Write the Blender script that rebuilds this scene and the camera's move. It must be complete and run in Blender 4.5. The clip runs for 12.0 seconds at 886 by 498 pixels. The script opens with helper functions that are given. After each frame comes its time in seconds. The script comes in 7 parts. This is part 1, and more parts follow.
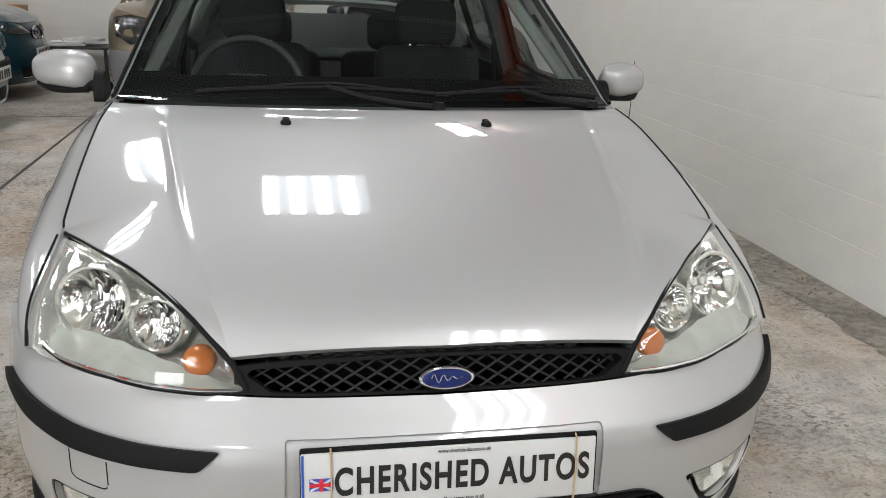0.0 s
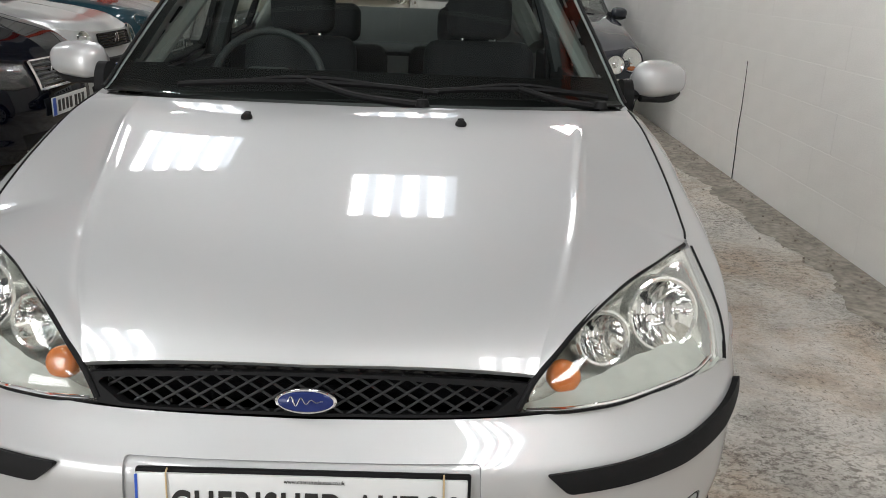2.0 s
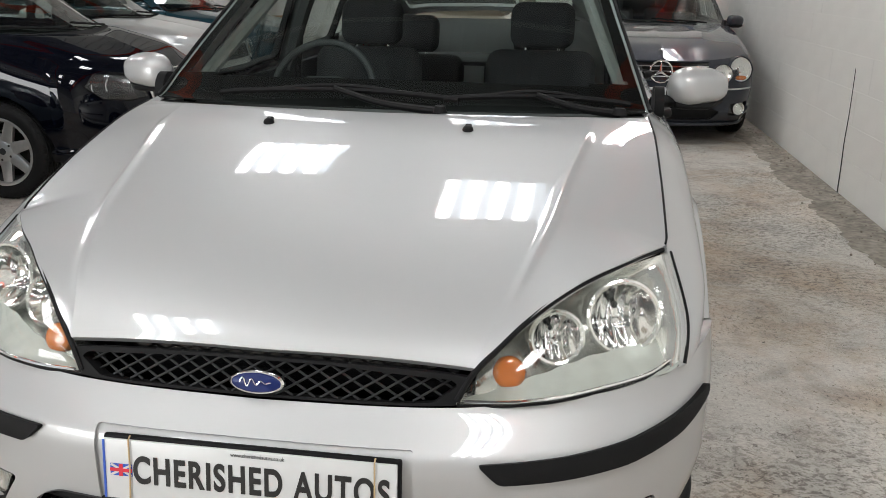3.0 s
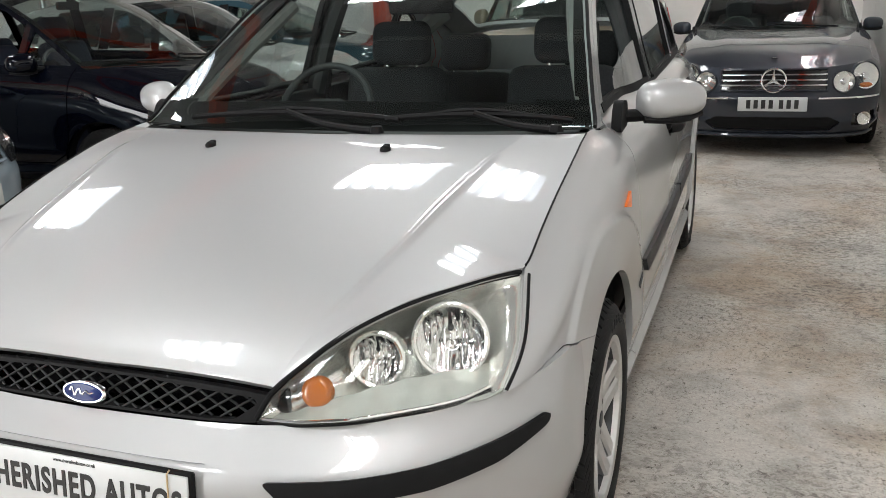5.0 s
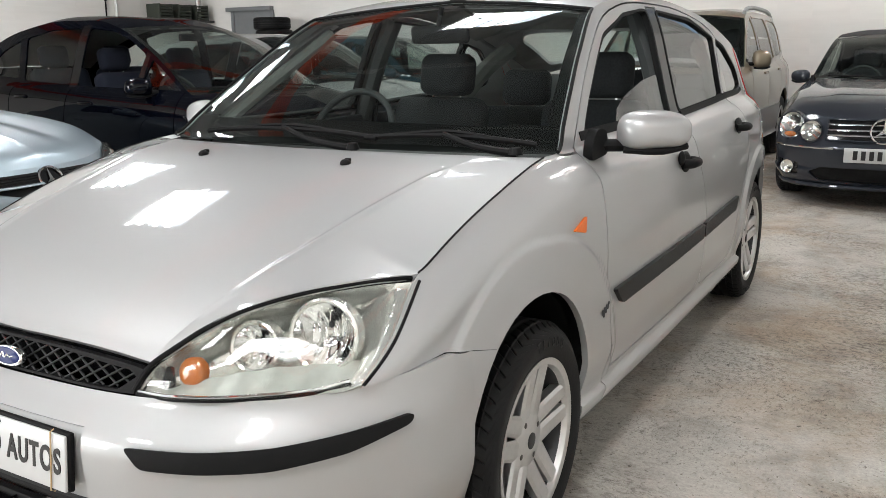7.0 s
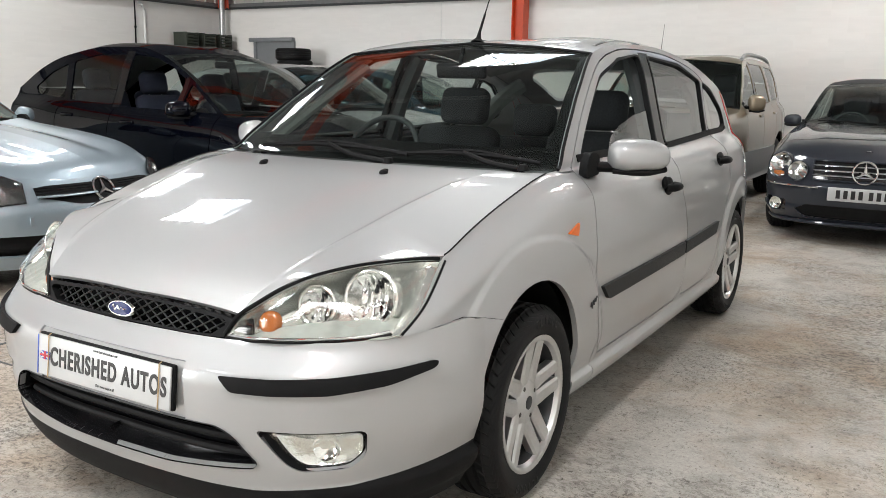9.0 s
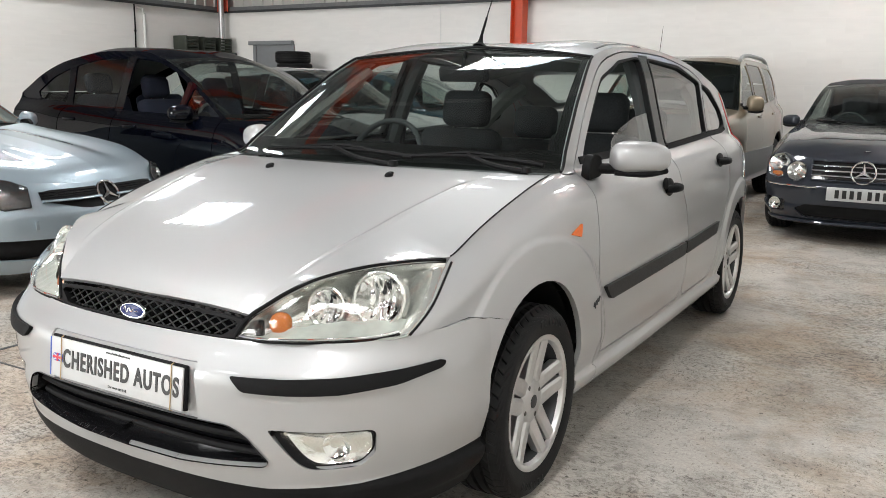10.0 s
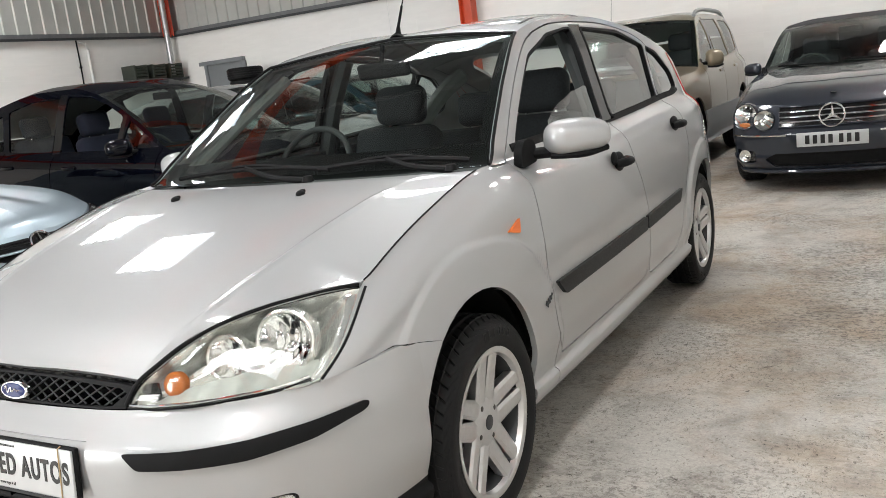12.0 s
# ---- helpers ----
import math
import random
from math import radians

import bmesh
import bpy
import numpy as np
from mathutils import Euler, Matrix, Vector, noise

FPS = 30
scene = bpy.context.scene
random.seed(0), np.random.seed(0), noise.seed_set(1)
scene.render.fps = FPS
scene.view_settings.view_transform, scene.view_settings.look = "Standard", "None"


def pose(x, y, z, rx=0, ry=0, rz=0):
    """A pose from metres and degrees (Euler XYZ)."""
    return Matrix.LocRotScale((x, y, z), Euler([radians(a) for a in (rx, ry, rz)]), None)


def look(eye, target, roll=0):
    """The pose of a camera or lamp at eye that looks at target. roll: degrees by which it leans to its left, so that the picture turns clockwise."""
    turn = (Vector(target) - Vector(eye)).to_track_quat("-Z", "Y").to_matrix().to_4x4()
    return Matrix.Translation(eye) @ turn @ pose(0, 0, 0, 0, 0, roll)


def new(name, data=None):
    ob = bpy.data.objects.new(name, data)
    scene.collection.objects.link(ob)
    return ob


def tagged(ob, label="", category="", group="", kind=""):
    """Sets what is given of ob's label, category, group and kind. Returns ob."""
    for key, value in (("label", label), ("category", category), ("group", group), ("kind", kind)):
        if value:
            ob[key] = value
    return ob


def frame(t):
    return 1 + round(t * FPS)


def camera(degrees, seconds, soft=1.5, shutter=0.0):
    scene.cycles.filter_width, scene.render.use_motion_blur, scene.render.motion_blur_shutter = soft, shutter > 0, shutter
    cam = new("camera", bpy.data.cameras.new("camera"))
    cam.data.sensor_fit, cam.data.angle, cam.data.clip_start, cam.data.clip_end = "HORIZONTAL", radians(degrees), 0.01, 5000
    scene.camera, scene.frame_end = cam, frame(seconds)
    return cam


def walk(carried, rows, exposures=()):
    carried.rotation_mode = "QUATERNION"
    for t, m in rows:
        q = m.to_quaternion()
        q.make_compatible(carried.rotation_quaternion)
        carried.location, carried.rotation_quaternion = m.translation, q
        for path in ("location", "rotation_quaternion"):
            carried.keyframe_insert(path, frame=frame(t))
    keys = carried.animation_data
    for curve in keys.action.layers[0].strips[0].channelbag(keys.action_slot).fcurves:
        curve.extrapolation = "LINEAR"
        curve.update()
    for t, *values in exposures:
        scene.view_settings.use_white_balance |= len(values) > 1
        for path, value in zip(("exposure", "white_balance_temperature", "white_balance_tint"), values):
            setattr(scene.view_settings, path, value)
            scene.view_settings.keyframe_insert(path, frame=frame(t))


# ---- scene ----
cam = camera(55.0, 12.0, soft=0.55)
PATH = [
    (0, (-0.289, -1.396, 1.347), (0.093, 0.473, 0.746), 2.4),
    (0.5, (-0.138, -1.423, 1.348), (0.063, 0.472, 0.741), 1.3),
    (1, (-0.036, -1.426, 1.341), (0.079, 0.476, 0.732), 1.3),
    (1.5, (0.081, -1.345, 1.326), (0.16, 0.557, 0.715), 1.8),
    (2, (0.19, -1.285, 1.341), (0.222, 0.617, 0.722), 2.1),
    (2.5, (0.359, -1.295, 1.339), (0.219, 0.601, 0.718), 1.2),
    (3, (0.51, -1.334, 1.345), (0.231, 0.553, 0.744), 0.8),
    (4.8, (1.052, -1.158, 1.341), (0.4, 0.643, 0.765), -1.9),
    (5, (1.13, -1.174, 1.345), (0.458, 0.625, 0.785), -2.2),
    (5.5, (1.245, -1.16, 1.335), (0.521, 0.635, 0.832), -2.8),
    (6, (1.354, -1.05, 1.308), (0.569, 0.723, 0.82), -2.0),
    (6.5, (1.48, -1.011, 1.298), (0.616, 0.727, 0.816), -2.0),
    (7, (1.618, -1.041, 1.278), (0.633, 0.64, 0.824), -0.8),
    (8.8, (1.828, -1.482, 1.277), (0.827, 0.206, 0.892), 1.3),
    (9, (1.836, -1.499, 1.272), (0.834, 0.19, 0.895), 1.1),
    (9.5, (1.837, -1.541, 1.279), (0.836, 0.149, 0.904), 0.9),
    (10, (1.839, -1.541, 1.278), (0.838, 0.15, 0.905), 0.8),
    (10.5, (1.842, -1.535, 1.276), (0.848, 0.161, 0.905), 0.6),
    (11, (1.855, -1.511, 1.277), (0.867, 0.188, 0.903), -0.9),
    (11.5, (1.889, -1.402, 1.285), (0.902, 0.294, 0.898), -5.3),
    (12, (1.87, -1.207, 1.276), (0.886, 0.49, 0.885), -6.9),
]
walk(cam, [(t, look(eye, target, roll)) for t, eye, target, roll in PATH], exposures=[(0.0, -0.34), (3.0, -0.24), (5.0, -0.06), (7.0, 0.1), (9.0, 0.12), (12.0, 0.2)])

# ---- light: daylight through the translucent roof sheets, plus an added doorway lamp ----
world = bpy.data.worlds.new("world")
scene.world = world
world.use_nodes = True
wn = world.node_tree
sky = wn.nodes.new("ShaderNodeTexSky")
sky.sky_type, sky.sun_disc = "NISHITA", False
sky.sun_elevation, sky.sun_rotation = radians(48), radians(200)
wn.links.new(sky.outputs[0], wn.nodes["Background"].inputs[0])
wn.nodes["Background"].inputs[1].default_value = 0.1
scene.view_settings.exposure = 0.15
ROOFLIGHT = 44.0      # glow of the daylight sheets
DOOR_FILL = 900.0      # strength of the fill lamp in the added, unseen shutter door
FLOOR = 0.022        # height of the floor
SOUTH_Y = -9.0       # unseen end of the unit, behind the walk


# ---- materials ----
def material(name, base=(0.5, 0.5, 0.5), rough=0.5, metal=0.0, coat=0.0, spec=0.5, spread=0.0, scale=8.0, bump=0.0, bump_scale=60.0,
             stain=0.0, stain_scale=1.5, rough_spread=0.0, emit=None, power=0.0, coords="Object", coat_rough=0.03):
    """A surface with grain (spread at scale), larger stains and fine relief."""
    m = bpy.data.materials.new(name)
    m.use_nodes = True
    nt = m.node_tree
    b = nt.nodes["Principled BSDF"]
    b.inputs["Roughness"].default_value, b.inputs["Metallic"].default_value = rough, metal
    b.inputs["Coat Weight"].default_value, b.inputs["Coat Roughness"].default_value = coat, coat_rough
    b.inputs["Specular IOR Level"].default_value = spec
    b.inputs["Base Color"].default_value = (*base, 1)
    if emit:
        b.inputs["Emission Color"].default_value, b.inputs["Emission Strength"].default_value = (*emit, 1), power
    tc = nt.nodes.new("ShaderNodeTexCoord")

    def noise_tex(sc, detail=4.0):
        n = nt.nodes.new("ShaderNodeTexNoise")
        n.inputs["Scale"].default_value, n.inputs["Detail"].default_value = sc, detail
        nt.links.new(tc.outputs[coords], n.inputs["Vector"])
        return n

    def ranged(n, lo, hi):
        r = nt.nodes.new("ShaderNodeMapRange")
        r.inputs["From Min"].default_value, r.inputs["From Max"].default_value = 0.3, 0.7
        r.inputs["To Min"].default_value, r.inputs["To Max"].default_value = lo, hi
        nt.links.new(n.outputs["Fac"], r.inputs["Value"])
        return r
    if spread or stain:
        mul = nt.nodes.new("ShaderNodeMath")
        mul.operation = "MULTIPLY"
        nt.links.new(ranged(noise_tex(scale), 1 - spread, 1 + spread).outputs[0], mul.inputs[0])
        nt.links.new(ranged(noise_tex(stain_scale, 6.0), 1 - stain, 1 + stain * 0.5).outputs[0], mul.inputs[1])
        hsv = nt.nodes.new("ShaderNodeHueSaturation")
        hsv.inputs["Color"].default_value = (*base, 1)
        nt.links.new(mul.outputs[0], hsv.inputs["Value"])
        nt.links.new(hsv.outputs[0], b.inputs["Base Color"])
    if rough_spread:
        nt.links.new(ranged(noise_tex(scale * 1.7), max(rough - rough_spread, 0.02), rough + rough_spread).outputs[0], b.inputs["Roughness"])
    if bump:
        bn = nt.nodes.new("ShaderNodeBump")
        bn.inputs["Strength"].default_value, bn.inputs["Distance"].default_value = 0.6, bump
        nt.links.new(noise_tex(bump_scale, 5.0).outputs["Fac"], bn.inputs["Height"])
        nt.links.new(bn.outputs[0], b.inputs["Normal"])
    return m


def paint(name, base, metal=0.75, rough=0.32, coat=1.0, spec=0.3):
    """Car paint: metal flake under a clear coat."""
    return material(name, base, rough, metal, coat, spec, spread=0.02, scale=900, stain=0.015, stain_scale=2.5, coat_rough=0.02)


def glass(name, tint=(0.62, 0.72, 0.68), gloss_tint=(1, 1, 1), ior=1.52, rise=4.6):
    """Thin window glass: lets light straight through, mirrors at the surface."""
    m = bpy.data.materials.new(name)
    m.use_nodes = True
    nt = m.node_tree
    nt.nodes.remove(nt.nodes["Principled BSDF"])
    t, g = nt.nodes.new("ShaderNodeBsdfTransparent"), nt.nodes.new("ShaderNodeBsdfGlossy")
    t.inputs[0].default_value, g.inputs[0].default_value = (*tint, 1), (*gloss_tint, 1)
    g.inputs["Roughness"].default_value = 0.01
    # gloss rises towards a slanting view, alike from both sides of the pane
    f, mix = nt.nodes.new("ShaderNodeLayerWeight"), nt.nodes.new("ShaderNodeMixShader")
    f.inputs["Blend"].default_value = 0.5
    bend, gain = nt.nodes.new("ShaderNodeMath"), nt.nodes.new("ShaderNodeMapRange")
    bend.operation, bend.inputs[1].default_value = "POWER", rise
    gain.inputs["To Min"].default_value, gain.inputs["To Max"].default_value = 1.5 * ((ior - 1) / (ior + 1)) ** 2, 1.0
    nt.links.new(f.outputs["Facing"], bend.inputs[0])
    nt.links.new(bend.outputs[0], gain.inputs["Value"])
    nt.links.new(gain.outputs[0], mix.inputs[0])
    nt.links.new(t.outputs[0], mix.inputs[1])
    nt.links.new(g.outputs[0], mix.inputs[2])
    nt.links.new(mix.outputs[0], nt.nodes["Material Output"].inputs[0])
    return m


SILVER = paint("silver_paint", (0.425, 0.43, 0.432), 0.42, 0.48)
NAVY = paint("navy_paint", (0.0012, 0.0017, 0.0045), 0.0, 0.5, coat=0.65, spec=0.0)
SLATE = paint("slate_grey_paint", (0.024, 0.028, 0.038), 0.3, 0.4, spec=0.1)
ICE = paint("ice_blue_silver_paint", (0.3, 0.365, 0.41), 0.45, 0.38)
GOLD = paint("champagne_paint", (0.205, 0.168, 0.115), 0.45, 0.38)
TEAL = paint("dark_teal_paint", (0.008, 0.035, 0.05), 0.2, 0.4, spec=0.1)
PALE = paint("pale_silver_paint", (0.42, 0.43, 0.43), 0.6, 0.36)
BLUE = paint("mid_blue_paint", (0.06, 0.17, 0.3), 0.45, 0.36)
GREYCLAD = material("grey_cladding_plastic", (0.3, 0.31, 0.31), 0.45, 0.3, spread=0.03, scale=40)
GLASS = glass("window_glass", (0.72, 0.8, 0.77), ior=1.5)
SIDEGLASS = glass("door_glass", (0.78, 0.84, 0.815), ior=1.6, rise=3.4)
SCREEN = glass("windscreen_glass", (0.8, 0.86, 0.84), ior=1.45)
CLEAR = glass("lamp_lens", (0.97, 0.975, 0.965), ior=1.45)
BLACK = material("black_plastic", (0.008, 0.008, 0.0085), 0.6, spec=0.12, bump=0.0006, bump_scale=400, spread=0.1, scale=30)
TRIM = material("dark_grey_moulding", (0.016, 0.017, 0.018), 0.5, spec=0.25, bump=0.0005, bump_scale=500, spread=0.06, scale=20)
GLOSSBLACK = material("gloss_black", (0.008, 0.008, 0.009), 0.12, coat=0.3)
RUBBER = material("tyre_rubber", (0.009, 0.009, 0.0095), 0.6, spec=0.2, spread=0.15, scale=14, bump=0.0008, bump_scale=160, stain=0.2, stain_scale=5)
ALLOY = material("alloy_wheel", (0.62, 0.62, 0.62), 0.3, 0.85, 0.5, spread=0.04, scale=60)
STEEL = material("brake_steel", (0.09, 0.085, 0.08), 0.45, 0.8, spread=0.2, scale=30)
CHROME = material("chrome", (0.85, 0.85, 0.86), 0.06, 1.0)
REFLECTOR = material("lamp_reflector", (0.9, 0.91, 0.9), 0.09, 1.0)
HOUSING = material("lamp_housing", (0.86, 0.87, 0.84), 0.14, 0.75, spread=0.05, scale=20, bump=0.005, bump_scale=28)
FROST = material("frosted_lamp_tray", (0.5, 0.53, 0.49), 0.3, 0.3, spread=0.08, scale=30, bump=0.0012, bump_scale=160)
ORANGELENS = material("orange_repeater_lens", (0.8, 0.16, 0.01), 0.3, coat=0.1, bump=0.0008, bump_scale=240)
AMBER = material("amber_lens", (0.45, 0.135, 0.03), 0.12, coat=0.6, spread=0.08, scale=160, bump=0.0008, bump_scale=240)
RED = material("red_lens", (0.55, 0.03, 0.03), 0.15, coat=0.6)
FABRIC = material("charcoal_seat_fabric", (0.022, 0.024, 0.027), 0.9, spread=0.2, scale=120, bump=0.001, bump_scale=300)
BLUEFABRIC = material("blue_seat_fabric", (0.006, 0.009, 0.022), 0.9, spread=0.2, scale=120)
CREAM = material("grey_pillar_trim", (0.2, 0.21, 0.2), 0.7, spread=0.05, scale=40)
DASH = material("dashboard_plastic", (0.032, 0.036, 0.037), 0.65, bump=0.0006, bump_scale=500, spread=0.06, scale=30)
SCREENBAND = material("windscreen_black_band", (0.004, 0.004, 0.004), 0.5, spec=0.05)
PLATEWHITE = material("plate_white", (0.54, 0.55, 0.55), 0.3, spread=0.02, scale=30)
PLATEBLACK = material("plate_black", (0.012, 0.012, 0.012), 0.35)
PLATEBLUE = material("plate_blue", (0.02, 0.08, 0.42), 0.35)
FLAGRED = material("flag_red", (0.55, 0.02, 0.04), 0.35)
OVALBLUE = material("badge_blue", (0.008, 0.018, 0.1), 0.35, spec=0.25, coat=0.12)
BAND = material("rubber_band_tan", (0.45, 0.33, 0.18), 0.6)
SOFTTOP = material("black_hood_canvas", (0.02, 0.02, 0.022), 0.9, spread=0.2, scale=200, bump=0.001, bump_scale=400)
WALLWHITE = material("white_block_paint", (0.84, 0.825, 0.795), 0.62, spread=0.025, scale=30, stain=0.05, stain_scale=1.1, bump=0.0016, bump_scale=30, coords="Generated")
CLADDING = material("grey_wall_cladding", (0.5, 0.5, 0.47), 0.45, 0.1, spread=0.04, scale=5, stain=0.08, stain_scale=1.2)
DECK = material("roof_sheet_grey", (0.24, 0.25, 0.26), 0.5, 0.2, spread=0.05, scale=5, stain=0.1, stain_scale=1.0)
ORANGE = material("orange_steel_paint", (0.62, 0.07, 0.018), 0.4, spread=0.06, scale=12, stain=0.08, stain_scale=2)
RAILGREY = material("grey_steel_rail", (0.16, 0.165, 0.17), 0.5, 0.3, spread=0.1, scale=15)
DARKSTEEL = material("dark_steel", (0.04, 0.042, 0.045), 0.5, 0.3, spread=0.15, scale=20)
DOORGREY = material("grey_painted_door", (0.2, 0.21, 0.22), 0.5, spread=0.04, scale=10)
WHITEPIPE = material("white_conduit", (0.72, 0.72, 0.7), 0.4)
GALV = material("galvanised_pipe", (0.5, 0.5, 0.5), 0.35, 0.8, spread=0.1, scale=25)
LAMPDARK = material("dark_lamp_housing", (0.1, 0.1, 0.105), 0.25, 0.8)
CRATE = material("dark_green_crate", (0.03, 0.036, 0.026), 0.6, spread=0.15, scale=20)
CARD = material("brown_cardboard", (0.36, 0.22, 0.11), 0.85, spread=0.06, scale=15)
PAPER = material("white_paper", (0.75, 0.75, 0.74), 0.8, spread=0.03, scale=20)
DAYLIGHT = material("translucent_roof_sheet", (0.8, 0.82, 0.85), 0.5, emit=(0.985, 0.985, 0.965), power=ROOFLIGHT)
# dimmed copy of the same sheet: rib shading put into its glow
DAYLIGHT_DIM = material("translucent_roof_sheet_dim_copy", (0.7, 0.76, 0.85), 0.5, emit=(0.8, 0.9, 1.0), power=ROOFLIGHT * 0.1)


def floor_material():
    m = material("worn_concrete_floor", (0.42, 0.4, 0.37), 0.6, spec=0.4)
    nt = m.node_tree
    b = nt.nodes["Principled BSDF"]
    tc = nt.nodes.new("ShaderNodeTexCoord")

    def noise_tex(sc, detail=6.0, rough=0.6, distort=0.0, stretch=None):
        n = nt.nodes.new("ShaderNodeTexNoise")
        n.inputs["Scale"].default_value, n.inputs["Detail"].default_value = sc, detail
        n.inputs["Roughness"].default_value, n.inputs["Distortion"].default_value = rough, distort
        if stretch:
            mp = nt.nodes.new("ShaderNodeMapping")
            mp.inputs["Scale"].default_value = stretch
            nt.links.new(tc.outputs["Object"], mp.inputs[0])
            nt.links.new(mp.outputs[0], n.inputs["Vector"])
        else:
            nt.links.new(tc.outputs["Object"], n.inputs["Vector"])
        return n

    def ramp(n, stops):
        r = nt.nodes.new("ShaderNodeValToRGB")
        r.color_ramp.elements[0].position, r.color_ramp.elements[0].color = stops[0][0], (*stops[0][1], 1)
        r.color_ramp.elements[1].position, r.color_ramp.elements[1].color = stops[-1][0], (*stops[-1][1], 1)
        for p, c in stops[1:-1]:
            r.color_ramp.elements.new(p).color = (*c, 1)
        nt.links.new(n.outputs["Fac"], r.inputs[0])
        return r

    def mix(a, c, fac, kind="MULTIPLY"):
        x = nt.nodes.new("ShaderNodeMix")
        x.data_type, x.blend_type = "RGBA", kind
        x.inputs[0].default_value = fac
        nt.links.new(a.outputs[2] if a.bl_idname == "ShaderNodeMix" else a.outputs[0], x.inputs[6])
        nt.links.new(c.outputs[0], x.inputs[7])
        return x
    def masked(pattern, where):
        """A pattern that shows only where a larger noise lets it."""
        x = nt.nodes.new("ShaderNodeMix")
        x.data_type = "RGBA"
        nt.links.new(where.outputs[0], x.inputs[0])
        x.inputs[6].default_value = (1, 1, 1, 1)
        nt.links.new(pattern.outputs[0], x.inputs[7])
        return x

    def over(a, c):
        x = nt.nodes.new("ShaderNodeMix")
        x.data_type, x.blend_type = "RGBA", "MULTIPLY"
        x.inputs[0].default_value = 1.0
        nt.links.new(a.outputs[2] if a.bl_idname == "ShaderNodeMix" else a.outputs[0], x.inputs[6])
        nt.links.new(c.outputs[2] if c.bl_idname == "ShaderNodeMix" else c.outputs[0], x.inputs[7])
        return x
    base = ramp(noise_tex(0.6, 7, 0.62), [(0.3, (0.41, 0.388, 0.353)), (0.5, (0.5, 0.476, 0.436)), (0.7, (0.575, 0.55, 0.505))])
    brown = ramp(noise_tex(1.1, 6, 0.7, 0.6), [(0.45, (1, 1, 1)), (0.64, (0.83, 0.7, 0.585))])
    clouds = ramp(noise_tex(3.2, 8, 0.72, 0.4), [(0.34, (0.66, 0.65, 0.64)), (0.52, (1, 1, 1)), (0.7, (1.08, 1.07, 1.06))])
    scratch = ramp(noise_tex(1.0, 9, 0.82, 0.5, (32, 46, 1)), [(0.45, (0.36, 0.34, 0.32)), (0.5, (1, 1, 1))])
    cross = ramp(noise_tex(1.0, 8, 0.8, 0.3, (58, 34, 1)), [(0.41, (0.42, 0.4, 0.38)), (0.47, (1, 1, 1))])
    speck = ramp(noise_tex(21, 6, 0.75, 0.2), [(0.33, (0.25, 0.23, 0.21)), (0.375, (1, 1, 1))])
    blot = ramp(noise_tex(5.5, 5, 0.6, 0.8), [(0.27, (0.38, 0.33, 0.29)), (0.33, (1, 1, 1))])
    fleck = ramp(noise_tex(64, 4, 0.7), [(0.335, (0.4, 0.37, 0.34)), (0.38, (1, 1, 1))])
    grain = ramp(noise_tex(90, 3, 0.7), [(0.3, (0.82, 0.82, 0.82)), (0.7, (1.12, 1.12, 1.12))])
    worn = ramp(noise_tex(0.85, 5, 0.65, 0.3), [(0.42, (0.12, 0.12, 0.12)), (0.6, (1, 1, 1))])
    worn_b = ramp(noise_tex(1.4, 5, 0.65, 0.5), [(0.46, (0, 0, 0)), (0.6, (0.9, 0.9, 0.9))])
    c = over(base, brown)
    c = over(c, clouds)
    c = over(c, masked(scratch, worn))
    c = over(c, masked(cross, worn_b))
    c = over(c, speck)
    c = over(c, blot)
    c = over(c, fleck)
    c = over(c, grain)
    nt.links.new(c.outputs[2], b.inputs["Base Color"])
    r = ramp(noise_tex(2.2, 6, 0.7), [(0.35, (0.42, 0.42, 0.42)), (0.65, (0.72, 0.72, 0.72))])
    nt.links.new(r.outputs[0], b.inputs["Roughness"])
    bn = nt.nodes.new("ShaderNodeBump")
    bn.inputs["Strength"].default_value, bn.inputs["Distance"].default_value = 0.5, 0.004
    nt.links.new(noise_tex(22, 8, 0.75).outputs["Fac"], bn.inputs["Height"])
    nt.links.new(bn.outputs[0], b.inputs["Normal"])
    return m


CONCRETE = floor_material()


# ---- mesh tools ----
def pchip(pts):
    """A smooth curve y(x) through a few points, with no overshoot."""
    xs, ys = np.array([p[0] for p in pts], float), np.array([p[1] for p in pts], float)
    h, d = np.diff(xs), np.diff(ys) / np.diff(xs)
    m = np.zeros(len(xs))
    if len(xs) > 2:
        w1, w2 = 2 * h[1:] + h[:-1], h[1:] + 2 * h[:-1]
        ok = d[:-1] * d[1:] > 0
        with np.errstate(divide="ignore", invalid="ignore"):
            m[1:-1] = np.where(ok, (w1 + w2) / (w1 / d[:-1] + w2 / d[1:]), 0)
    m[0], m[-1] = d[0], d[-1]

    def f(x):
        x = np.clip(np.asarray(x, float), xs[0], xs[-1])
        i = np.clip(np.searchsorted(xs, x) - 1, 0, len(xs) - 2)
        t = (x - xs[i]) / h[i]
        return ((2 * t ** 3 - 3 * t ** 2 + 1) * ys[i] + (t ** 3 - 2 * t ** 2 + t) * h[i] * m[i]
                + (-2 * t ** 3 + 3 * t ** 2) * ys[i + 1] + (t ** 3 - t ** 2) * h[i] * m[i + 1])
    return f


